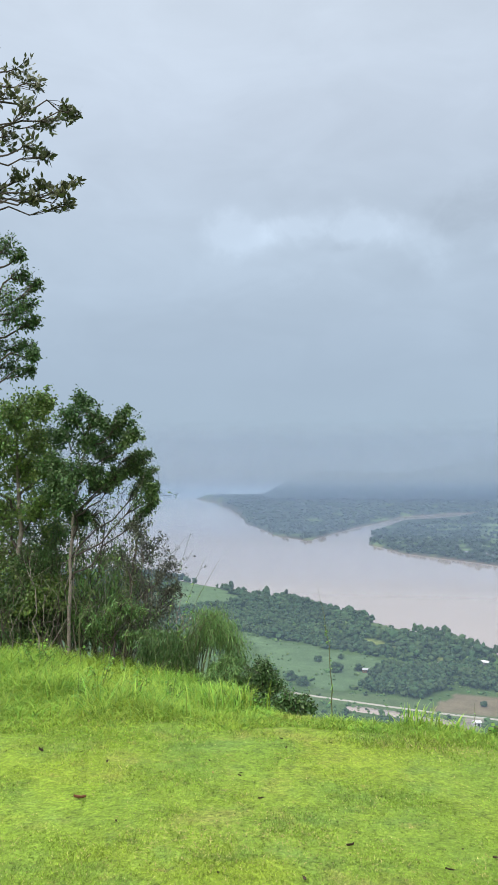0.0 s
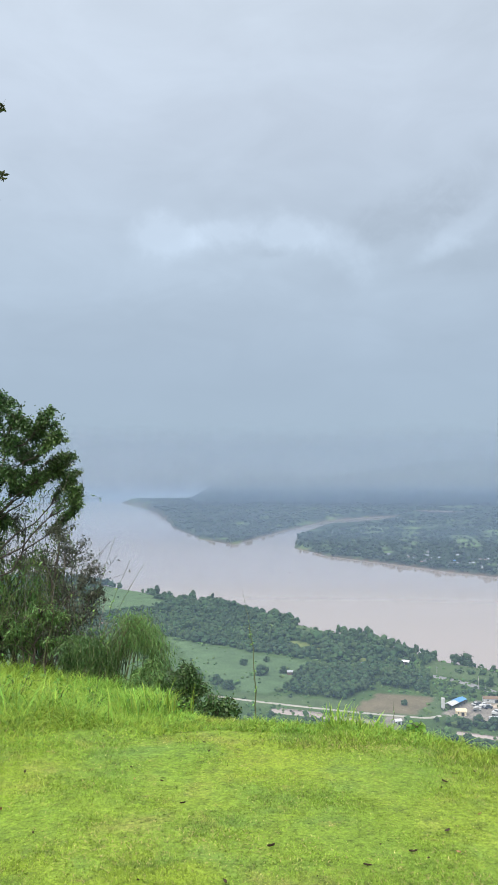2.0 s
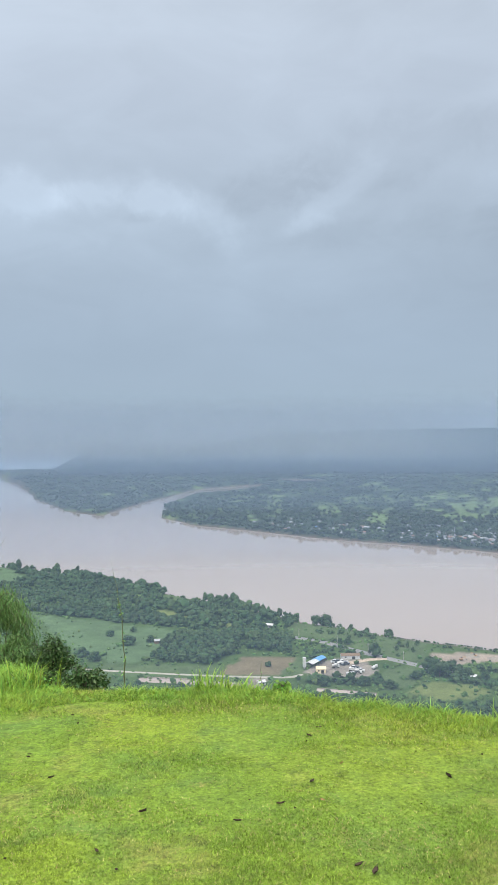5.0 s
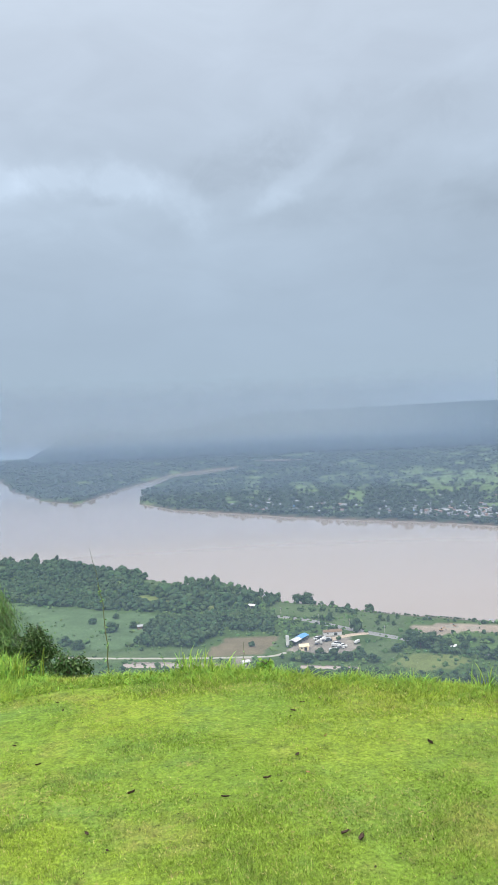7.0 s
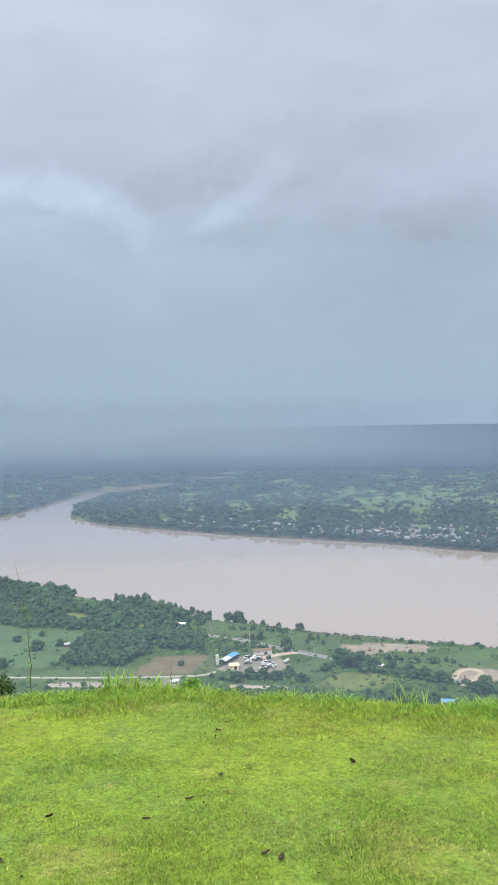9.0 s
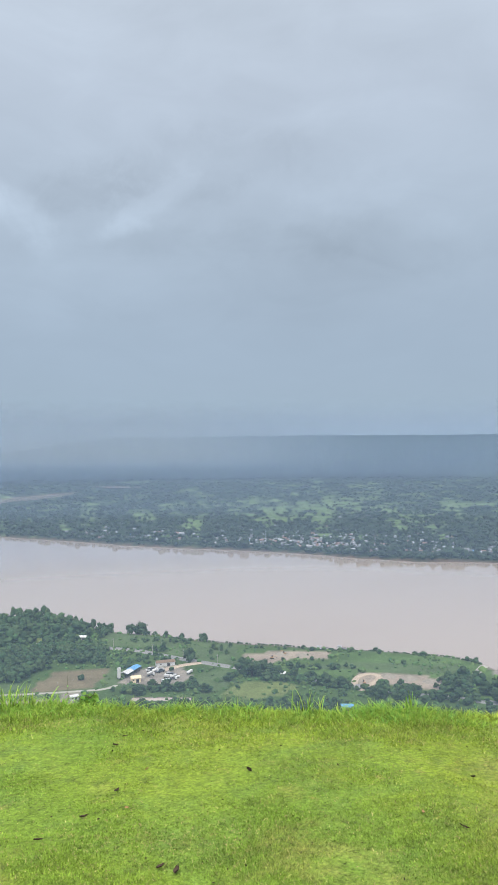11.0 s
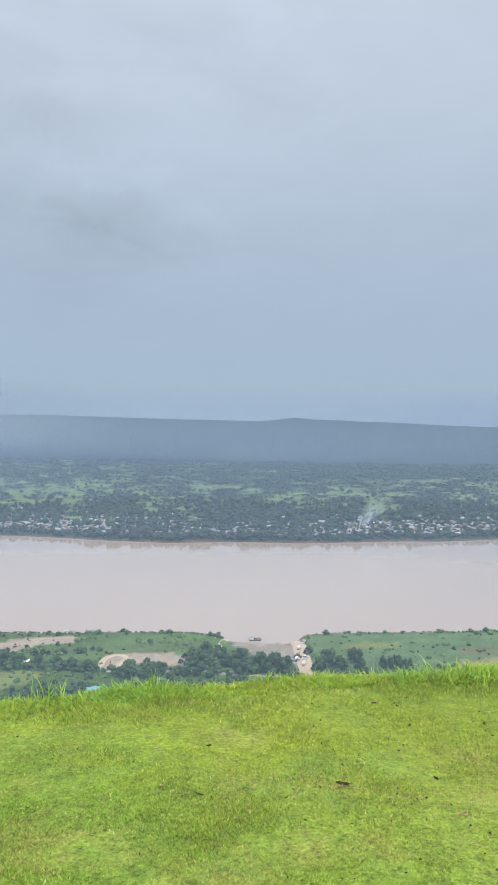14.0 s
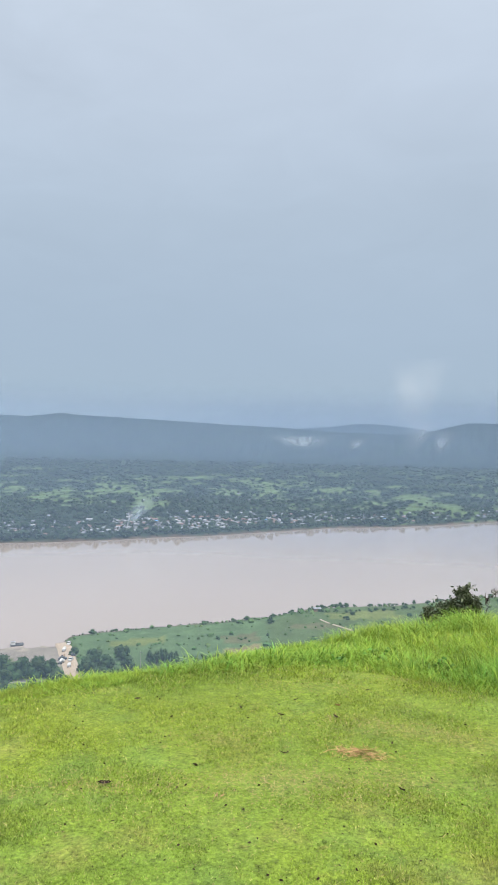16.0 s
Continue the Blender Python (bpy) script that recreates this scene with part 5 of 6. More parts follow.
LEAVES_B = [(-48.1, -26.2, 0.075), (-45.0, -25.6, 0.05), (-24.5, -29.2, 0.07), (-48.6, -22.9, 0.045), (-59.3, -25.1, 0.11), (-66.3, -24.0, 0.05), (-65.0, -25.5, 0.03), (-68.6, -26.0, 0.06), (-73.3, -23.0, 0.07), (-72.7, -20.4, 0.085),
            (-69.5, -20.0, 0.07), (-64.1, -20.7, 0.045), (-61.3, -19.4, 0.06), (-77.1, -19.5, 0.06), (-77.0, -20.3, 0.09), (-81.5, -21.8, 0.05), (-73.8, -19.3, 0.05), (-79.3, -18.2, 0.05), (-82.5, -24.8, 0.06), (-68.2, -26.0, 0.05)]
for i, (az, el, s) in enumerate(LEAVES + LEAVES_B):
    fallen_leaf(az, el, s * 0.62, 2.4 * i, 90 + i, "pale tan dry leaf lying on the mown lawn" if (90 + i) % 6 == 0 else "large reddish brown dry leaf lying on the lawn" if s * 0.62 > 0.07 else "small curled dark brown dry leaf on the lawn")

def litter():
    """Crumbs of dead leaf and thatch, thicker on the worn side of the lawn."""
    n = 420
    az = np.where(RNG.uniform(size=n) < 0.6, RNG.uniform(-92, -55, n), RNG.uniform(-92, 22, n))
    r = 2.4 * (0.97 * lawn_edge(az) / 2.4) ** RNG.uniform(0, 1, n)
    x, y = -r * np.sin(np.radians(az)), r * np.cos(np.radians(az))
    d = RNG.normal(size=(n, 3)) * (1, 1, 0.15)
    v, f = leaf_mesh(np.stack([x, y, ground_z(az, r) + RNG.uniform(0.008, 0.016, n)], -1), d, RNG.uniform(0.006, 0.020, n), 0.5, 0.1)
    tagged(new("leaf_litter", mesh_of("leaf_litter", v, f, DRY)), "small dark brown scraps of dead leaf on the lawn", "leaf litter", kind="stuff")


litter()

STRAW = surface("dry_straw", (0.300, 0.235, 0.115), 0.8, 0.2, 3.0, 0.25, island=0.6)


def dry_patches():
    """Straw-coloured clippings and worn spots."""
    xs, ys = [], []
    for az, el, wide, long, n in ((-75.4, -24.7, 0.40, 0.14, 1400), (-71.5, -25.2, 0.30, 0.12, 900), (-80.5, -20.6, 0.40, 0.10, 900), (-68.0, -22.0, 0.35, 0.12, 600), (-86.0, -21.0, 0.4, 0.15, 900), (-58.4, -25.3, 0.14, 0.05, 220), (-82.2, -17.3, 0.5, 0.25, 900), (-74.5, -18.2, 0.25, 0.12, 500), (-14.8, -19.4, 0.30, 0.05, 400), (-2, -26, 0.4, 0.15, 350), (-25, -27.5, 0.4, 0.15, 450),
                                  (-57.0, -25.2, 0.3, 0.12, 450), (3, -25.5, 0.3, 0.1, 300), (-70, -27, 0.5, 0.2, 500), (-84, -24, 0.4, 0.2, 500), (-38, -21, 0.5, 0.1, 250)):
        r = EYE / (math.tan(radians(-el)) - LAWN_FALL)
        p = spot(az, r)
        a = radians(az)
        u, w = RNG.normal(size=n) * wide, RNG.normal(size=n) * long
        xs.append(p.x + u * math.cos(a) - w * math.sin(a))
        ys.append(p.y + u * math.sin(a) + w * math.cos(a))
    az, r = RNG.uniform(-92, 23, 1000), RNG.uniform(2.4, 6.0, 1000)
    xs.append(-r * np.sin(np.radians(az)))
    ys.append(r * np.cos(np.radians(az)))
    x, y = np.concatenate(xs), np.concatenate(ys)
    az, r = polar(x, y)
    m = len(x)
    blades("dry_clippings", x, y, ground_z(az, r) + RNG.uniform(0.003, 0.016, m), RNG.uniform(0.006, 0.017, m), RNG.uniform(0.0015, 0.003, m), RNG.uniform(1.5, 3.2, m), STRAW, "scattered straw-coloured dry grass clippings on the lawn", "dry grass")


dry_patches()


def hay_heap(az, el, count):
    """A small raked heap of reddish dry stalks."""
    g = spot(az, EYE / (math.tan(radians(-el)) - LAWN_FALL))
    a = radians(az)
    u, w = RNG.normal(size=count) * 0.085, RNG.normal(size=count) * 0.035
    up = 0.03 * np.exp(-(u / 0.1) ** 2 - (w / 0.05) ** 2) * RNG.uniform(0.2, 1, count)
    d = RNG.normal(size=(count, 3)) * (1, 1, 0.25)
    p = np.stack([g.x + u * math.cos(a) - w * math.sin(a), g.y + u * math.sin(a) + w * math.cos(a), g.z + 0.008 + up], -1)
    v, f = leaf_mesh(p, d, RNG.uniform(0.03, 0.08, count), 0.05, 0.05)
    tagged(new("dry_stalks", mesh_of("dry_stalks", v, f, HAY)), "small heap of reddish straw lying on the lawn", "dry grass", kind="stuff")


HAY = surface("reddish_straw", (0.340, 0.225, 0.105), 0.8, 0.2, 3.0, 0.25, island=0.7)
hay_heap(-79.2, -22.7, 420)


# ---- the near plain: roads, yards, buildings ----
CONCRETE = surface("pale_concrete", (0.25, 0.24, 0.20), 0.9, 0.1, 0.25, 0.2, bump=0.2, bump_scale=8)
ASPHALT = surface("worn_asphalt", (0.16, 0.16, 0.155), 0.9, 0.1, 0.3, 0.2, bump=0.2, bump_scale=8)
GRAVEL = surface("earth_track", (0.30, 0.245, 0.19), 0.95, 0.05, 0.2, 0.3, bump=0.3, bump_scale=4)
BLUE = surface("blue_sheet_roof", (0.085, 0.230, 0.430), 0.45, 0.4, 0.5, 0.12, bump=0.2, bump_scale=3)
WHITE = surface("white_sheet", (0.42, 0.42, 0.41), 0.5, 0.35, 0.5, 0.12, objects=0.25)
TAN = surface("tan_sheet", (0.52, 0.43, 0.29), 0.7, 0.2, 0.5, 0.15)
RUST = surface("rusty_red_roof", (0.150, 0.098, 0.084), 0.8, 0.2, 0.5, 0.25, objects=0.5)
GREY_ROOF = surface("grey_metal_roof", (0.20, 0.205, 0.21), 0.5, 0.35, 0.5, 0.2, objects=0.7)
PLASTER = surface("faded_plaster", (0.175, 0.160, 0.142), 0.9, 0.1, 0.6, 0.2, objects=0.5)
WOODEN = surface("weathered_boards", (0.14, 0.10, 0.07), 0.9, 0.1, 1.5, 0.3, objects=0.5)
DARK = surface("dark_opening", (0.02, 0.022, 0.025), 0.3, 0.5, 1.0, 0.1)
RUBBER = surface("black_rubber", (0.02, 0.02, 0.02), 0.8, 0.3, 3.0, 0.2)
ORANGE = surface("orange_machine_paint", (0.26, 0.15, 0.075), 0.5, 0.4, 1.0, 0.2)
STEEL = surface("dark_steel", (0.10, 0.10, 0.11), 0.6, 0.4, 1.0, 0.3, metal=0.5)


def strip(name, width, mat, label, *path, lift=0.22, category="road"):
    """A road laid along headings and distances, over the lie of the ground, with a slight crown and edges."""
    pts = np.array([spot(a, r)[:2] for a, r in zip(path[::2], path[1::2])])
    seg = np.concatenate([[0], np.cumsum(np.linalg.norm(np.diff(pts, axis=0), axis=1))])
    d = np.arange(0, seg[-1], 3.0)
    line = np.stack([np.interp(d, seg, pts[:, 0]), np.interp(d, seg, pts[:, 1])], -1)
    for k in range(3):
        line[1:-1] = (line[:-2] + 2 * line[1:-1] + line[2:]) / 4
    t = np.gradient(line, axis=0)
    t /= np.linalg.norm(t, axis=1)[:, None]
    side = np.stack([-t[:, 1], t[:, 0]], -1)
    rows = []
    for k, drop in ((-0.62, -0.6), (-0.5, 0.0), (0.0, 0.06), (0.5, 0.0), (0.62, -0.6)):
        p = line + side * width * k
        z = ground_z(*polar(line[:, 0], line[:, 1])) + lift + drop
        rows.append(np.stack([p[:, 0], p[:, 1], z], -1))
    v = np.stack(rows, 1).reshape(-1, 3)
    n = len(line)
    i, j = np.meshgrid(np.arange(n - 1), np.arange(4), indexing="ij")
    f = np.stack([i * 5 + j, (i + 1) * 5 + j, (i + 1) * 5 + j + 1, i * 5 + j + 1], -1).reshape(-1, 4)
    me = mesh_of(name, v, f, mat, True)
    if me.polygons[len(f) // 2].normal.z < 0:
        me.flip_normals()
    return tagged(new(name, me), label, category, kind="structure")


strip("road", 1.9, CONCRETE, "narrow pale concrete lane between fields", 1.5, 392, -4.96, 369, -8.2, 361.5, -12.2, 354.5, -16.2, 350, -19.7, 349, -20.6, 356)
strip("road", 5.0, ASPHALT, "grey two-lane country road between the trees", -14.5, 450, -16.2, 443, -18.6, 433, -22.0, 420, -24.9, 400.5, -27.1, 388.5, -29.3, 379, -31.5, 371, -34.5, 358, -38.0, 352, -43, 341, -48, 338, -53.5, 335)
strip("road", 4.0, GRAVEL, "earth track into the work yard", -27.0, 388, -25.6, 385, -24.3, 378, -23.3, 372)
strip("road", 7.0, GRAVEL, "muddy earth ramp down to the landing", -54.5, 398, -54.8, 371, -55.2, 348, -55.55, 331, -55.8, 318)
strip("road", 3.6, CONCRETE, "pale concrete boat ramp to the water", -48.85, 399, -48.4, 386, -47.9, 372)
strip("road", 1.1, GRAVEL, "light earth track over the meadow", -74.6, 450, -74.9, 445, -76.0, 436, -77.2, 427)
strip("road", 3.0, GRAVEL, "earth track round the sand heaps", -39.6, 341, -40.3, 352, -41.2, 366, -40.1, 371, -39.1, 362, -39.0, 346)
strip("pond", 7.0, WATER, "long still pond beside the lane", -7.6, 352, -11.3, 346, -14.0, 340, -16.1, 336, lift=0.35, category="pond")
strip("pond", 3.2, WATER, "muddy creek below the yard", -21.6, 332, -23.7, 330.5, -26.6, 327.5, lift=0.6, category="creek")


strip("pond", 190.0, WATER, "pale still lake far out on the plain", -19.1, 2800, -19.8, 2815, -20.6, 2810, -21.2, 2830, lift=3.0, category="lake")


def facing(az, r, turn=0.0, lift=0.0):
    """A pose on the ground, its x axis across the line of sight, then turned."""
    return Matrix.Translation(spot(az, r, lift)) @ Matrix.Rotation(radians(az + turn), 4, "Z")


def work_shed():
    ob = thing("workshop_shed", facing(-21.5, 372, 62) @ Matrix.Scale(0.62, 4), "open work shed with a long blue and white sheet roof", "shed")
    for x in (-11, -5.5, 0, 5.5, 11):
        for y in (-3.2, 3.2):
            part("post", box(0.3, 0.3, 4.3, (x, y * 0.85, -0.3)), STEEL, ob)
    bm = gable(11.4, 6.4, 3.9, 5.0, 0.5)
    bmesh.ops.translate(bm, verts=bm.verts, vec=(6.0, 0, 0))
    part("roof", bm, BLUE, ob, "blue sheet metal roof")
    bm = gable(10.6, 6.4, 3.7, 4.8, 0.5)
    bmesh.ops.translate(bm, verts=bm.verts, vec=(-6.0, 0, 0))
    part("roof", bm, WHITE, ob, "white sheet metal roof")
    part("back_wall", box(22, 0.2, 3.6, (0, 3.0, -0.3)), PLASTER, ob)
    part("end_wall", box(0.2, 5.8, 3.6, (11.3, 0, -0.3)), PLASTER, ob)
    silo = thing("silo", facing(-20.62, 363) @ Matrix.Scale(0.7, 4), "white steel silo beside the work shed", "silo")
    part("drum", cylinder(1.3, 6.5, (0, 0, 2.0), sides=18), WHITE, silo)
    part("hopper", cylinder(0.4, 1.2, (0, 0, 0.8), sides=18, top=1.3), WHITE, silo)
    for a in range(4):
        part("leg", cylinder(0.1, 2.4, (1.1 * math.cos(a * 1.571 + 0.8), 1.1 * math.sin(a * 1.571 + 0.8), -0.3), sides=6), STEEL, silo)


work_shed()


def small_shed(name, az, r, w, d, h, turn, roof, wall, label):
    ob = thing(name, facing(az, r, turn) @ Matrix.Scale(0.7, 4), label, "shed")
    part("wall", gabled_wall(w, d, h, h + d * 0.22), wall, ob)
    part("roof", gable(w, d, h + 0.03, h + d * 0.22 + 0.03), roof, ob)
    part("door", box(min(2.4, w * 0.3), 0.12, h * 0.75, (w * 0.15, -d / 2 - 0.02, 0)), DARK, ob)
    part("window", box(1.0, 0.1, 0.9, (-w * 0.28, -d / 2 - 0.02, h * 0.45)), DARK, ob)
    return ob


small_shed("tent_shed", -21.9, 359, 6.5, 5, 3.0, 8, TAN, TAN, "tan canvas-covered storage shed in the yard")
small_shed("long_shed", -24.2, 386, 14, 5, 2.8, 12, WOODEN, WHITE, "low white-walled shed with a dark brown roof by the road")
small_shed("roadside_house", -38.45, 314, 7.0, 5, 3.0, 5, BLUE, PLASTER, "small house with a bright blue sheet roof")
small_shed("farm_hut", -9.1, 418, 6, 4, 2.4, 10, GREY_ROOF, WOODEN, "low grey-roofed farm hut among field trees")
small_shed("farm_hut", -17.9, 452, 6, 4.5, 2.6, -15, WHITE, PLASTER, "white-roofed farm house under dark trees")
small_shed("farm_hut", -19.2, 478, 7, 4.5, 2.6, -15, GREY_ROOF, PLASTER, "grey-roofed house above the river bank")
small_shed("farm_hut", -74.3, 474, 7, 4, 2.4, 20, GREY_ROOF, WOODEN, "grey-roofed hut on the river meadow")
small_shed("farm_hut", -33.4, 362, 5, 4, 2.4, 0, WHITE, WOODEN, "white-roofed hut among roadside trees")
small_shed("farm_hut", 4.3, 566, 9, 5, 2.6, 15, WHITE, PLASTER, "white-roofed farm house at the edge of the fields")
small_shed("farm_hut", 3.5, 560, 8, 5, 2.6, -10, GREY_ROOF, PLASTER, "grey-roofed farm house at the edge of the fields")
small_shed("farm_hut", 5.4, 572, 8, 5, 2.6, 5, RUST, PLASTER, "rust-roofed farm house at the edge of the fields")
small_shed("site_office", -17.2, 338, 5, 3.5, 2.4, 25, WHITE, WHITE, "white cabin beside the earth works")


def truck(az, r, turn, label, mat, drum=False):
    ob = thing("truck", facing(az, r, turn, 0.15) @ Matrix.Scale(0.6, 4), label, "truck", "vehicles in the work yards")
    part("chassis", box(6.6, 1.0, 0.35, (0, 0, 0.75)), STEEL, ob)
    part("cab", box(1.7, 2.2, 2.0, (2.6, 0, 0.8), 0.12), mat, ob)
    part("windscreen", box(0.06, 1.9, 0.8, (3.46, 0, 1.8)), DARK, ob)
    if drum:
        part("drum", cylinder(0.7, 3.8, (-2.7, 0, 2.3), Matrix.Rotation(radians(78), 4, "Y"), 16, 1.2), mat, ob)
    else:
        part("cargo_bed", box(4.4, 2.3, 1.5, (-1.0, 0, 1.1), 0.06), mat, ob)
    for x in (2.3, -1.2, -2.4):
        for y in (-1.05, 1.05):
            part("wheel", cylinder(0.5, 0.3, (x, y - 0.15, 0.5), Matrix.Rotation(radians(-90), 4, "X"), 14), RUBBER, ob)


for i, (az, r, turn, d) in enumerate(((-23.05, 367, 20, True), (-23.4, 371.5, 35, True), (-23.75, 374, 10, False), (-24.4, 362.5, -12, False), (-24.8, 359, -8, True), (-24.2, 355, 15, False), (-26.1, 368, 60, False),
                                       (-54.6, 379, 80, False), (-55.0, 352, 85, False), (-54.4, 358, 60, True))):
    truck(az, r, turn, "white mixer truck parked on bare ground" if d else "white dump truck parked on bare ground", WHITE, d)


DARK_PAINT = surface("dark_car_paint", (0.035, 0.040, 0.050), 0.3, 0.5, 1.0, 0.1)
HEAP = surface("gravel_heap", (0.185, 0.165, 0.140), 0.95, 0.05, 0.8, 0.3, bump=0.4, bump_scale=6)


def car(az, r, turn, mat, label):
    ob = thing("car", facing(az, r, turn, 0.12), label, "car", "vehicles in the work yards")
    bm = box(4.2, 1.75, 0.75, (0, 0, 0.32), 0.12)
    part("body", bm, mat, ob)
    bm = box(2.3, 1.55, 0.62, (-0.25, 0, 1.05))
    for v in bm.verts:
        if v.co.z > 1.4:
            v.co.x = -0.25 + (v.co.x + 0.25) * 0.68
            v.co.y *= 0.86
    part("glasshouse", bm, DARK, ob)
    part("roof", box(1.5, 1.36, 0.05, (-0.25, 0, 1.68)), mat, ob)
    for x in (-1.3, 1.3):
        for y in (-0.82, 0.82):
            part("wheel", cylinder(0.32, 0.2, (x, y - 0.1, 0.32), Matrix.Rotation(radians(-90), 4, "X"), 12), RUBBER, ob)


for az, r, turn, mat in ((-23.0, 376, 15, WHITE), (-23.25, 376.5, 20, DARK_PAINT), (-23.6, 376, 10, WHITE), (-23.85, 373, 30, DARK_PAINT), (-24.5, 366, -15, WHITE), (-24.75, 365, -12, DARK_PAINT), (-25.0, 362, -8, WHITE),
                         (-22.1, 380, 50, DARK_PAINT), (-54.95, 391, 80, WHITE), (-55.1, 362, 75, WHITE), (-54.5, 364, 10, DARK_PAINT), (-55.3, 371, 85, DARK_PAINT)):
    car(az, r, turn, mat, "white car parked on bare ground" if mat is WHITE else "dark car parked on bare ground")


def heap(az, r, w, h, seed):
    """A tipped heap of sand or gravel with slumped sides."""
    k = np.linspace(0, 1, 7)
    a = np.arange(14) * 2 * math.pi / 14
    t, b = np.meshgrid(k, a, indexing="ij")
    q = w * t * (1 + 0.18 * wave(np.cos(b) * 3, np.sin(b) * 3, 1.5, seed))
    z = h * (1 - t) ** 1.2 + 0.06 * h * wave(q * np.cos(b), q * np.sin(b), 0.8, seed + 1) - 0.1
    v = np.stack([q * np.cos(b), q * np.sin(b), z], -1).reshape(-1, 3)
    i, j = np.meshgrid(np.arange(6), np.arange(14), indexing="ij")
    l = (j + 1) % 14
    f = np.stack([i * 14 + j, (i + 1) * 14 + j, (i + 1) * 14 + l, i * 14 + l], -1).reshape(-1, 4)
    ob = tagged(new("gravel_heap", mesh_of("gravel_heap", v, f, HEAP, True)), "grey-brown heap of sand and gravel on bare ground", "heap", "heaps in the work yards")
    ob.matrix_basis = facing(az, r, seed * 31)


for i, (az, r, w, h) in enumerate(((-22.2, 366, 3.2, 1.5), (-22.9, 361, 2.6, 1.2), (-23.5, 356, 3.4, 1.3), (-21.0, 359, 2.2, 1.2), (-25.6, 372, 3.0, 1.0), (-41.6, 366, 4.5, 2.0), (-43.2, 364, 5.0, 2.2), (-44.8, 361, 4.2, 1.8), (-33.4, 404, 4.5, 1.6),
                                   (-35.0, 402, 4.0, 1.4), (-51.5, 386, 3.8, 1.4), (-50.5, 390, 3.2, 1.0), (-53.0, 390, 3.4, 1.2))):
    heap(az, r, w, h, 500 + i)


def digger(az, r, turn):
    ob = thing("excavator", facing(az, r, turn, 0.1) @ Matrix.Scale(0.55, 4), "small orange excavator working on a sand heap", "excavator", "diggers on the sand")
    for y in (-1.0, 1.0):
        part("track", box(3.4, 0.55, 0.8, (0, y, 0), 0.25), RUBBER, ob)
    part("body", box(2.6, 2.2, 1.0, (-0.3, 0, 0.9), 0.15), ORANGE, ob)
    part("cab", box(1.2, 0.9, 1.4, (0.5, 0.6, 1.8), 0.1), DARK, ob)
    part("boom", tube([(0.8, -0.2, 1.5), (2.4, -0.2, 3.6), (4.0, -0.2, 3.3)], [0.28, 0.26, 0.2], 4), ORANGE, ob)
    part("arm", tube([(3.9, -0.2, 3.4), (4.7, -0.2, 1.2)], [0.2, 0.14], 4), ORANGE, ob)
    part("bucket", box(0.8, 0.9, 0.8, (4.7, -0.2, 0.5), 0.15), STEEL, ob)


for az, r, turn in ((-33.6, 403, 160), (-32.6, 394, 20), (-39.8, 352, 100), (-54.5, 366, 70)):
    digger(az, r, turn)


def barge(az, r, turn, long, label):
    m = facing(az, r, turn)
    m.translation.z = WATER_Z + 0.1
    ob = thing("barge", m @ Matrix.Scale(0.75, 4), label, "barge")
    bm = box(long, 3.6, 1.3, (0, 0, -0.4))
    for v in bm.verts:
        if v.co.z < 0:
            v.co.x *= 0.88
            v.co.y *= 0.85
    part("hull", bm, STEEL, ob)
    part("cabin", box(3.0, 2.4, 2.0, (-long * 0.28, 0, 0.9), 0.08), WHITE, ob)
    part("cabin_roof", box(3.6, 3.0, 0.15, (-long * 0.28, 0, 2.93)), GREY_ROOF, ob)
    part("engine_cover", box(2.0, 1.6, 1.0, (long * 0.02, 0, 0.9), 0.1), STEEL, ob)
    part("pump_pipe", tube([(long * 0.1, 0, 1.2), (long * 0.35, 0, 2.4), (long * 0.55, 0, 0.4)], [0.22, 0.22, 0.2], 8), STEEL, ob)


barge(-36.6, 424, 5, 10, "steel sand dredger moored at the bank")
barge(-38.1, 425, -3, 7, "small white and dark work barge at the bank")
barge(-51.1, 405, 6, 9, "dark dredger moored off the landing")


def skiff(az, r):
    m = facing(az, r, 15)
    m.translation.z = WATER_Z + 0.05
    ob = thing("boat", m @ Matrix.Scale(0.6, 4), "tiny dark boat far out on the river", "boat")
    bm = box(7, 1.4, 0.7, (0, 0, -0.2))
    for v in bm.verts:
        if abs(v.co.x) > 3:
            v.co.y *= 0.35
    part("hull", bm, WOODEN, ob)
    part("awning", box(2.4, 1.2, 0.1, (-0.6, 0, 1.6)), GREY_ROOF, ob)
    for x in (-1.6, 0.4):
        part("pole", cylinder(0.05, 1.3, (x, 0, 0.35), sides=6), STEEL, ob)


skiff(-9.0, 930)


def post(az, r, h):
    ob = thing("utility_pole", facing(az, r), "slim pale concrete utility pole by the road", "utility pole", "poles along the road")
    part("shaft", cylinder(0.16, h, (0, 0, -0.3), sides=8, top=0.1), CONCRETE, ob)
    part("crossarm", box(1.6, 0.12, 0.12, (0, 0, h - 1.2)), STEEL, ob)


for az, r, h in ((-60.47, 346, 9), (-25.6, 397, 6), (-28.3, 383, 6), (-30.9, 374, 6), (-23.2, 412, 6), (-20.2, 428, 6)):
    post(az, r, h)


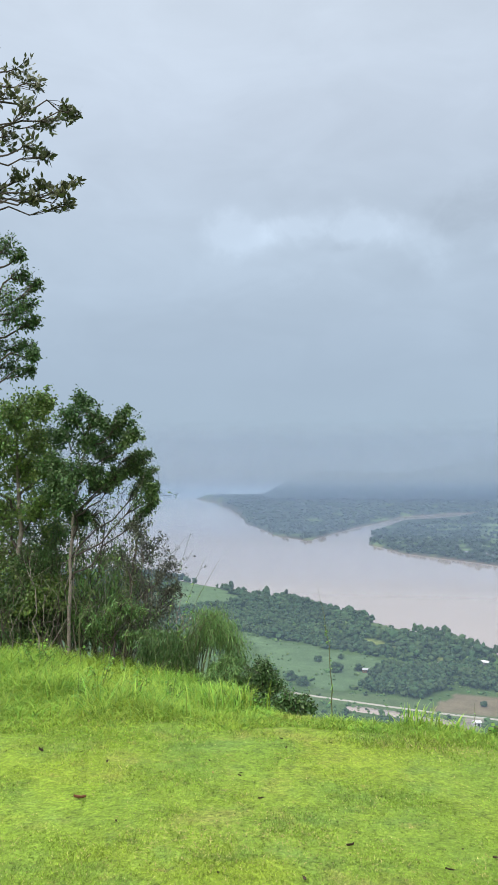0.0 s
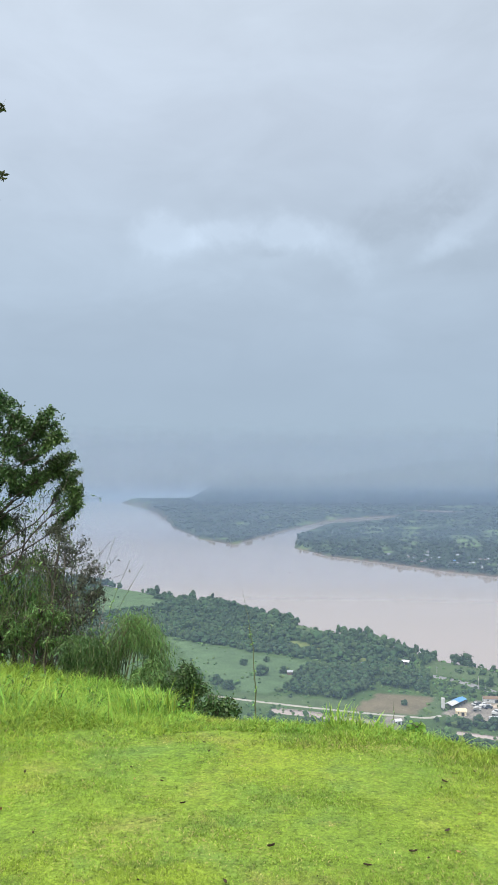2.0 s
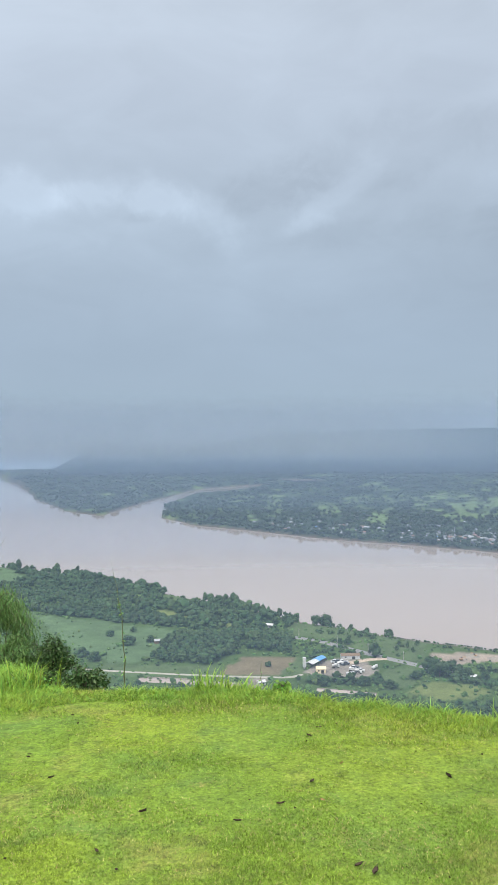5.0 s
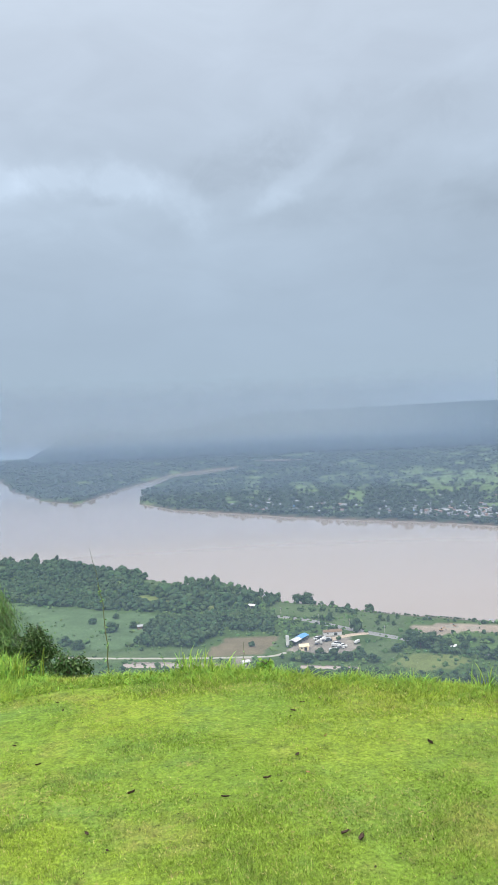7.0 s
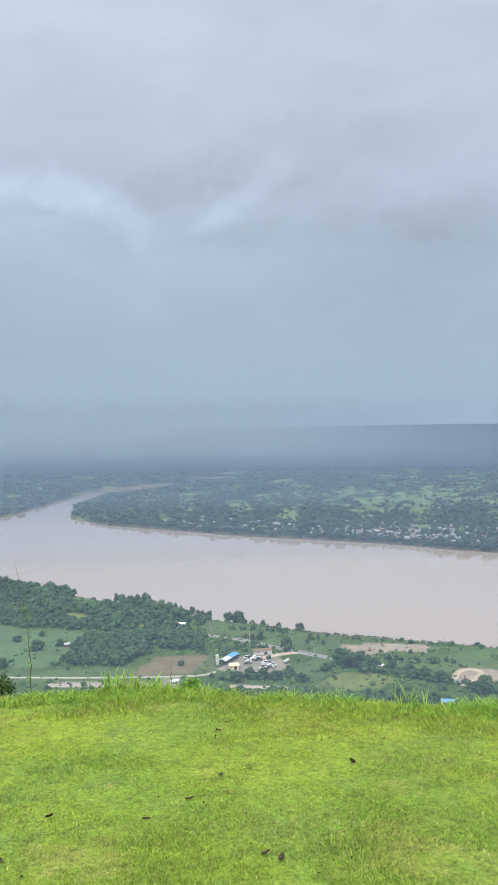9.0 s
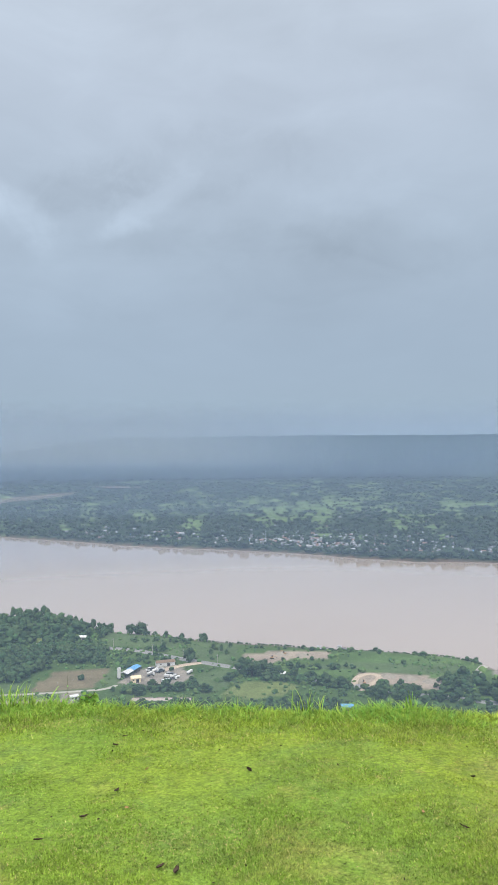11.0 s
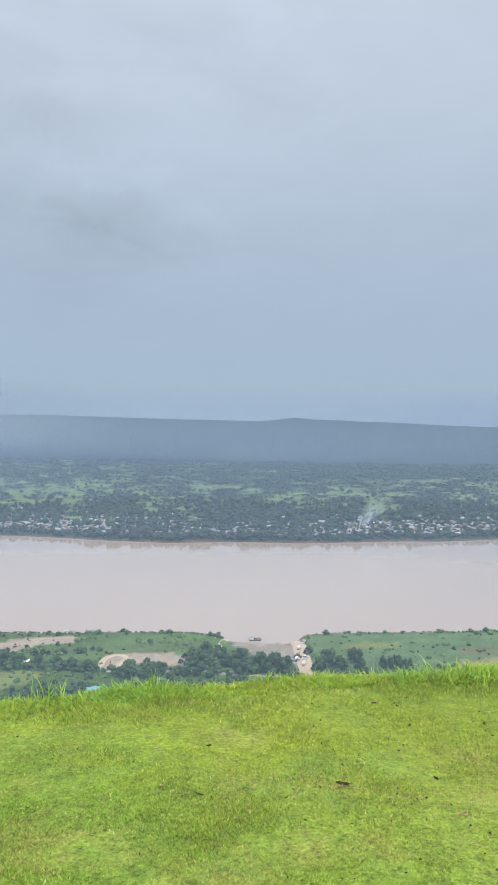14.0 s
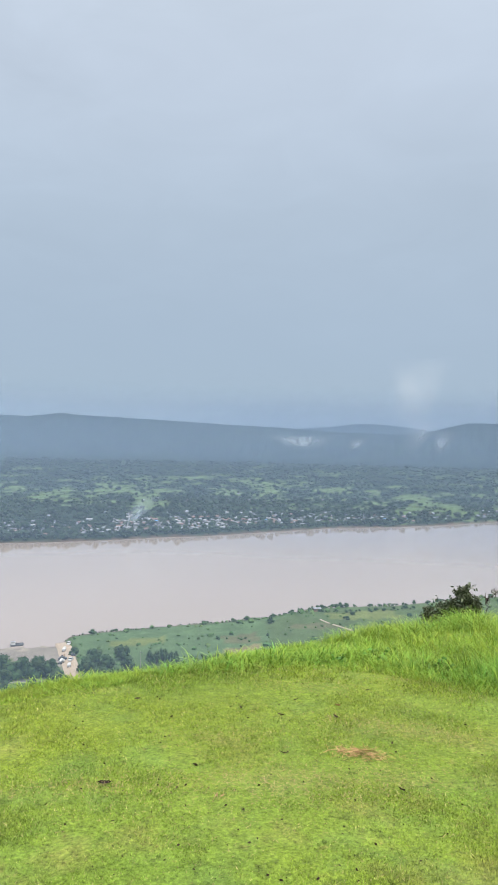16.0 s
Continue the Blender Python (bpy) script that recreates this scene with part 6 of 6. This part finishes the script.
# ---- single trees on the plain ----
def stand_tree(kind, label, lumps, tall, seed):
    """A field tree 1 m high to be scaled: a trunk and a crown of uneven lumps with loose leaf sprays."""
    global RNG
    keep, RNG = RNG, np.random.default_rng(seed)
    v, f = crown_kind(lumps, tall, 600, 1, 0.10, 0.19, 0.44)
    RNG = keep
    ob = thing(kind, Matrix.Identity(4), label, "tree", "trees on the near plain")
    part("trunk", tube([(0, 0, -0.05), (0.01, 0, 0.25 * tall), (0, 0.01, 0.55 * tall)], [0.04, 0.03, 0.015], 6), TWIG, ob)
    part("crown", (v[:-10], f[:-10]), NEAR_WOOD, ob)
    return ob


ROUND = [stand_tree("tree", "dark green round-crowned tree standing on the river plain", 18, 1.0, 200 + i) for i in range(4)]
SLIM = [stand_tree("slim_tree", "narrow upright dark green tree in a field row", 14, 1.15, 210 + i) for i in range(2)]
TREES = []


def plant(kinds, az, r, h, w):
    h = max(h, 0.78 * w)
    m = facing(az, r, (az * 37.7) % 360, -0.1 - 0.12 * h) @ Matrix.Diagonal((w, w, h, 1))
    TREES.append((kinds[int(abs(az * 10) + r) % len(kinds)], m))


for az, r, h, w in ((-26.07, 392, 9.5, 8), (-24.07, 415, 6.5, 5), (-23.4, 416, 4.5, 4), (-22.33, 466, 8.5, 13), (-21.6, 462, 7, 10), (-19.8, 488, 6, 6), (-27.2, 440, 7, 7), (-24.3, 450, 5, 5), (-25.5, 446, 5, 5),
                    (-30.4, 369, 9, 11), (-31.0, 362, 10, 12), (-31.9, 367, 9, 10), (-32.5, 363, 8, 8), (-33.1, 362, 7, 8), (-34.3, 360, 5, 8), (-35.6, 356, 5, 8)):
    plant(ROUND, az, r, h, w)
for az, r, h, w in ((-51.6, 339, 12, 13), (-52.7, 338, 12.5, 13), (-53.5, 337, 11, 10), (-50.1, 352, 10, 12), (-49.9, 335, 9, 10), (-48.9, 348, 8, 10), (-56.3, 343, 8, 9), (-56.9, 355, 10, 11), (-57.8, 347, 9, 10),
                    (-59.0, 360, 10, 9), (-59.5, 346, 8, 9), (-47.0, 356, 7, 9), (-46.2, 350, 6, 8), (-43.6, 338, 7, 8), (-40.9, 333, 7, 9), (-42.2, 330, 5, 7), (-38.0, 345, 6, 9), (-36.8, 350, 6, 9), (-55.4, 372, 5, 6)):
    plant(ROUND, az, r, h, w)
for az, r, h, w in ((-70.7, 436, 5.5, 4.5), (-76.1, 492, 4.5, 5), (-76.6, 490, 4, 5), (-81.8, 519, 4, 3), (-77.1, 467, 3, 4),
                    (-66.0, 352, 6, 8), (-25.8, 321, 4, 5), (-33.5, 320, 4.5, 5), (-34.6, 322, 5, 6), (-29.3, 355, 5, 7), (-24.3, 342, 5, 9), (-23.2, 345, 4, 8), (-22.2, 339, 4, 8), (-25.4, 341, 5, 7), (-26.3, 345, 5, 7), (-27.3, 338, 4, 7)):
    plant(ROUND, az, r, h, w)
for az, r, h, w in ((-61.2, 354, 7.5, 5), (-61.7, 354, 7, 4.5), (-62.1, 356, 8, 5), (-62.5, 357, 7, 4), (-62.9, 356, 6, 4), (-63.3, 357, 6, 4), (-28.0, 415, 4, 2.5), (-28.6, 412, 4.5, 2.5), (-29.3, 418, 4, 2.5), (-27.8, 405, 3.5, 2.5), (-29.0, 404, 3.5, 2.5),
                    (-6.9, 417, 5, 9), (-8.5, 420, 4, 7), (-10.0, 421, 6, 8), (-3.3, 398, 6, 8), (-4.2, 388, 5, 8), (-5.4, 440, 2.5, 6), (-7.2, 447, 2, 5), (-2.2, 405, 3, 4)):
    plant(SLIM if w < 5.5 else ROUND, az, r, h, w)
first = {}
for ob, m in TREES:
    if ob in first:
        copy_thing(ob, m)
    else:
        first[ob] = m
for ob, m in first.items():
    ob.matrix_basis = m


def plantation(name, label, corners, gap, h):
    """Planted trees standing in straight rows."""
    pts = np.array([tuple(spot(a, r)[:2]) for a, r in zip(corners[::2], corners[1::2])])
    lo, hi = pts.min(0), pts.max(0)
    x, y = np.meshgrid(np.arange(lo[0], hi[0], gap), np.arange(lo[1], hi[1], gap * 0.8))
    x, y = x.ravel() + RNG.normal(size=x.size) * 0.4, y.ravel() + RNG.normal(size=x.size) * 0.4
    k = inside(pts, x, y)
    x, y = x[k], y[k]
    az, r = polar(x, y)
    m = len(x)
    hh = h * RNG.uniform(0.85, 1.15, m)
    scatter(name, WOOD_KINDS, np.stack([x, y, ground_z(az, r) - 0.2, hh * 1.15, hh, RNG.uniform(0, 6.3, m)], -1), NEAR_WOOD, label, "orchard")


plantation("tree_plantation", "dense planted block of dark green rubber trees", (-8.74, 386, -10.4, 430, -15.8, 433, -15.5, 402, -13.7, 370, -9.1, 379), 4.6, 5.5)
plantation("tree_plantation", "second planted block of dark green trees", (-12.9, 440, -16.3, 440, -19.8, 424, -19.3, 392, -15.9, 402, -15.9, 434), 4.8, 5.0)


def hedge(label, high, deep, gap, *path):
    """A ragged line of bushes and small trees along a path of headings and distances."""
    pts = np.array([tuple(spot(a, r)[:2]) for a, r in zip(path[::2], path[1::2])])
    seg = np.concatenate([[0], np.cumsum(np.linalg.norm(np.diff(pts, axis=0), axis=1))])
    d = np.arange(0, seg[-1], gap)
    x = np.interp(d, seg, pts[:, 0]) + RNG.normal(size=len(d)) * deep
    y = np.interp(d, seg, pts[:, 1]) + RNG.normal(size=len(d)) * deep
    az, r = polar(x, y)
    h = high * RNG.uniform(0.5, 1.25, len(d))
    scatter("hedge", WOOD_KINDS, np.stack([x, y, ground_z(az, r) - 0.1 * h, h * RNG.uniform(1.1, 1.6, len(d)), h, RNG.uniform(0, 6.3, len(d))], -1), NEAR_WOOD, label, "hedge")


hedge("ragged dark hedge below the work yard", 3.6, 1.8, 1.6, -20.3, 345, -22.5, 342, -25.0, 343, -27.2, 345)
hedge("line of dark bushes along the country road", 4.2, 2.2, 2.0, -29.8, 366, -32.0, 360, -35.0, 350, -38.0, 346, -43.0, 336, -48.0, 333)
hedge("thick dark growth on the hill foot", 4.0, 5.0, 1.2, -4, 332, -10, 325, -18, 317, -26, 312, -36, 312, -46, 316, -54, 322)
hedge("bushes round the sand heaps", 3.4, 2.5, 2.2, -46.3, 372, -46.4, 352, -44.5, 343, -41.5, 352, -40.6, 340)
hedge("dark trees between landing and ramp", 6.0, 4.0, 2.4, -47.2, 366, -48.6, 352, -50.6, 343, -53.8, 335)
hedge("scrubby growth on the near water's edge", 1.1, 2.2, 0.8, -23.8, 458, -27.3, 442, -30.9, 431, -36, 421, -41, 418, -45.8, 416, -48.2, 409)
hedge("scrubby growth on the near water's edge", 0.9, 2.5, 1.2, -55.4, 412, -58.0, 421, -62.7, 431, -67.2, 441, -70.7, 460, -73.4, 480)
hedge("low hedge between river meadows", 2.0, 1.5, 3.0, -64, 362, -68, 366, -73, 372, -80, 384)
hedge("low hedge between river meadows", 2.2, 1.5, 3.0, -72, 470, -75, 474, -78, 480, -82, 500)
hedge("low dark bushes on the edge of the river meadow", 2.6, 1.4, 1.5, -74.0, 486, -75.6, 490, -77.0, 491)
hedge("low dark bushes on the edge of the river meadow", 2.2, 1.2, 1.8, -78.2, 497, -79.2, 501, -80.6, 506, -81.2, 509)
hedge("low dark bushes on the edge of the river meadow", 2.2, 1.2, 1.9, -82.6, 521, -84.0, 532, -86.0, 548)
hedge("dark bushes along the valley track", 3.6, 2.2, 2.0, -34, 380, -37, 376, -39, 378)
hedge("bushes along the field boundary", 2.6, 1.6, 2.6, -19.8, 392, -21.5, 396, -23.5, 402, -25.5, 394)
hedge("bushes along the field boundary", 3.0, 1.6, 2.2, -21.5, 440, -23.5, 438, -26, 430)


# ---- the far village ----
def house(roof, wall, w, d, h, label):
    ob = thing("house", Matrix.Identity(4), label, "house", "houses of the far village")
    part("wall", gabled_wall(w, d, h, h + d * 0.25), wall, ob)
    part("roof", gable(w, d, h + 0.03, h + d * 0.25 + 0.03, 0.6, 0.2), roof, ob)
    part("door", box(1.1, 0.12, 2.0, (0, -d / 2 - 0.02, 0)), DARK, ob)
    for x in (-w * 0.3, w * 0.3):
        part("window", box(1.1, 0.1, 1.1, (x, -d / 2 - 0.02, 1.2)), DARK, ob)
    return ob


PALE_ROOF = surface("pale_metal_roof", (0.180, 0.185, 0.195), 0.5, 0.3, 0.5, 0.2, objects=0.9)
HOUSES = [house(PALE_ROOF, PLASTER, 9, 6, 3.2, "village house with a pale metal roof among trees"), house(GREY_ROOF, PLASTER, 8, 6, 3.4, "village house with a grey metal roof among trees"),
          house(RUST, PLASTER, 8, 6, 3.6, "village house with a rust-red roof among trees"), house(GREY_ROOF, WOODEN, 7, 5, 3.6, "weathered wooden village house with a grey roof"),
          house(PALE_ROOF, PLASTER, 13, 7, 3.6, "long white building in the far village"), house(BLUE, PLASTER, 8, 6, 3.2, "village house with a blue roof among trees")]


def village():
    rng = np.random.default_rng(77)
    spots = []
    for az, r, da, dr, n in ((-19.5, 1090, 2.2, 60, 22), (-24.0, 985, 2.4, 30, 16), (-28.5, 950, 2.0, 30, 14), (-31.5, 925, 2.5, 25, 12), (-36.5, 905, 1.8, 35, 26), (-40.5, 880, 2.0, 30, 14), (-46.0, 850, 2.5, 22, 12),
                             (-53.0, 880, 3.0, 40, 18), (-57.5, 905, 2.2, 45, 26), (-62.5, 930, 2.2, 35, 34), (-66.5, 945, 2.4, 35, 30), (-71.0, 1000, 2.4, 40, 26), (-75.5, 1060, 2.4, 40, 22), (-81.0, 1120, 3.0, 45, 22), (-40, 1250, 14, 160, 8), (-65, 1300, 12, 150, 8)):
        for k in range(n):
            a = az + rng.normal() * da * 0.6
            q = r + 15 + rng.normal() * dr * 1.1
            edge = float(table(a, FAR_BANK)) + 28
            if q < edge:
                q = edge + rng.uniform(0, 110)
            spots.append((a, q))
    first = {}
    for k, (a, q) in enumerate(spots):
        ob = HOUSES[[0, 1, 2, 3, 1, 0, 2, 1, 4, 3, 0, 2, 1, 3, 0, 1, 2, 3, 0, 1, 5][k % 21]]
        s = rng.uniform(0.36, 0.56)
        m = facing(a, q, rng.choice((0, 12, 90, -15, 75)), 0.2) @ Matrix.Diagonal((s, s, s, 1))
        if ob in first:
            copy_thing(ob, m)
        else:
            first[ob] = m
    for ob, m in first.items():
        ob.matrix_basis = m


village()


def far_roofs():
    """The many small houses further off, too small to pick apart."""
    rng = np.random.default_rng(78)
    kinds = []
    for w, d, h in ((1.0, 0.7, 0.35), (0.8, 0.6, 0.4), (1.4, 0.7, 0.35)):
        x, y = w / 2, d / 2
        v = np.array([(-x, -y, 0), (x, -y, 0), (x, y, 0), (-x, y, 0), (-x, -y, h), (x, -y, h), (x, y, h), (-x, y, h), (-x * 1.1, 0, h + d * 0.28), (x * 1.1, 0, h + d * 0.28),
                      (-x * 1.1, -y * 1.2, h - 0.03), (x * 1.1, -y * 1.2, h - 0.03), (x * 1.1, y * 1.2, h - 0.03), (-x * 1.1, y * 1.2, h - 0.03)])
        f = np.array([(0, 1, 5), (0, 5, 4), (1, 2, 6), (1, 6, 5), (2, 3, 7), (2, 7, 6), (3, 0, 4), (3, 4, 7), (10, 11, 9), (10, 9, 8), (12, 13, 8), (12, 8, 9), (13, 10, 8), (11, 12, 9)])
        kinds.append((v, f))
    for mat, n, label in ((PALE_ROOF, 420, "scattered pale roofs of far village houses"), (RUST, 170, "scattered rust-red roofs of far village houses"), (GREY_ROOF, 280, "scattered grey roofs of far village houses")):
        az = np.concatenate([rng.normal(-37, 3.5, n // 4), rng.normal(-64, 7, n // 2), rng.uniform(-88, -16, n - n // 4 - n // 2)])
        r = table(az, FAR_BANK) + 24 + np.abs(rng.normal(size=len(az))) * 85 + rng.uniform(0, 25, len(az))
        x, y = -r * np.sin(np.radians(az)), r * np.cos(np.radians(az))
        s = rng.uniform(2.4, 5.4, len(az))
        scatter("village_roofs", kinds, np.stack([x, y, ground_z(az, r) + 1.4, s, s, rng.uniform(0, 6.3, len(az))], -1), mat, label, "houses")


far_roofs()


def mast(az, r, h):
    ob = thing("radio_mast", facing(az, r), "thin pale lattice radio mast over the village", "mast")
    for x, y in ((-0.7, -0.4), (0.7, -0.4), (0, 0.8)):
        part("mast_leg", tube([(x, y, -0.5), (x * 0.2, y * 0.2, h)], [0.10, 0.06], 5), GREY_ROOF, ob)
    for k in range(8):
        s = 1 - 0.8 * (k + 0.5) / 8
        part("brace", box(1.4 * s, 0.1, 0.1, (0, -0.4 * s, h * (k + 0.5) / 8)), GREY_ROOF, ob)


mast(-32.2, 935, 18)
mast(-66.9, 1330, 20)


# ---- smoke and wisps of cloud ----
def wisp(name, az, r, el0, el1, width, lean, strength, label, category, seed, color=(0.80, 0.83, 0.86), puff=False):
    """A loose drifting sheet of vapour, dense in its heart and gone at its rim."""
    rng = np.random.default_rng(seed)
    n, k = 40, 50
    u, t = np.meshgrid(np.linspace(-1, 1, n), np.linspace(0, 1, k), indexing="ij")
    z0, z1 = EYE + r * math.tan(radians(el0)), EYE + r * math.tan(radians(el1))
    a = az + lean * t + u * width * (0.45 + 0.75 * t)
    rr = r + 12 * wave(u * 40, t * 60, 25, seed)
    z = z0 + (z1 - z0) * t
    wide, high = 2 * width * r * radians(1), z1 - z0
    grain = np.clip(0.78 + 0.45 * wave(u * wide + 40, t * high, 0.22 * min(wide, high), seed + 1, 3), 0, 1)
    fade = np.clip(t / 0.15, 0, 1) * np.clip(1 - t, 0, 1) ** 0.7
    if puff:
        grain = np.clip(0.72 + 0.6 * wave(u * wide + 40, t * high, 0.5 * min(wide, high), seed + 1, 3), 0, 1.1)
        fade = np.sin(np.pi * t) ** 1.1
    d = np.clip(1 - u ** 2, 0, 1) ** 1.6 * fade * grain
    x, y = -rr * np.sin(np.radians(a)), rr * np.cos(np.radians(a))
    i, j = np.meshgrid(np.arange(n - 1), np.arange(k - 1), indexing="ij")
    f = np.stack([i * k + j, i * k + j + 1, (i + 1) * k + j + 1, (i + 1) * k + j], -1).reshape(-1, 4)
    me = mesh_of(name, np.stack([x, y, z], -1).reshape(-1, 3), f, make_mist(name, strength, color), True)
    colours(me, "veil", np.stack([d, 0 * d, 0 * d], -1).reshape(-1, 3))
    return tagged(new(name, me), label, category, kind="stuff")


wisp("smoke", -59.1, 835, -6.9, -5.2, 0.18, -0.35, 0.6, "thin white smoke rising from a village fire", "smoke", 301, (0.92, 0.94, 0.96))
wisp("smoke", -59.4, 845, -6.2, -4.1, 1.0, -1.6, 0.62, "pale blue smoke drifting over the village roofs", "smoke", 302, (0.70, 0.82, 0.94))
wisp("cloud_wisp", -73.0, 3480, -0.1, 1.0, 2.9, 0.3, 0.66, "white wisp of cloud clinging to the ridge", "cloud", 303, (0.93, 0.95, 0.96), True)
wisp("cloud_wisp", -76.6, 3480, -0.2, 0.9, 0.9, -0.9, 0.42, "white wisp of cloud clinging to the ridge", "cloud", 304, (0.93, 0.95, 0.96), True)
wisp("cloud_wisp", -81.2, 3480, -0.2, 2.4, 1.3, -1.4, 0.5, "white cloud steaming up from the forested ridge", "cloud", 305, (0.94, 0.95, 0.96), True)
wisp("cloud_wisp", -80.9, 3500, 1.0, 7.2, 2.4, -1.2, 0.30, "white cloud steaming up from the forested ridge", "cloud", 306, (0.94, 0.95, 0.96), True)
wisp("cloud_wisp", -83.4, 3490, -0.3, 1.6, 1.1, -0.6, 0.42, "white wisp of cloud clinging to the ridge", "cloud", 307, (0.93, 0.95, 0.96), True)
wisp("cloud_wisp", -66.5, 4340, 1.35, 1.95, 0.9, 0.3, 0.25, "white wisp of cloud on the ridge's crest", "cloud", 308, (0.86, 0.90, 0.94))
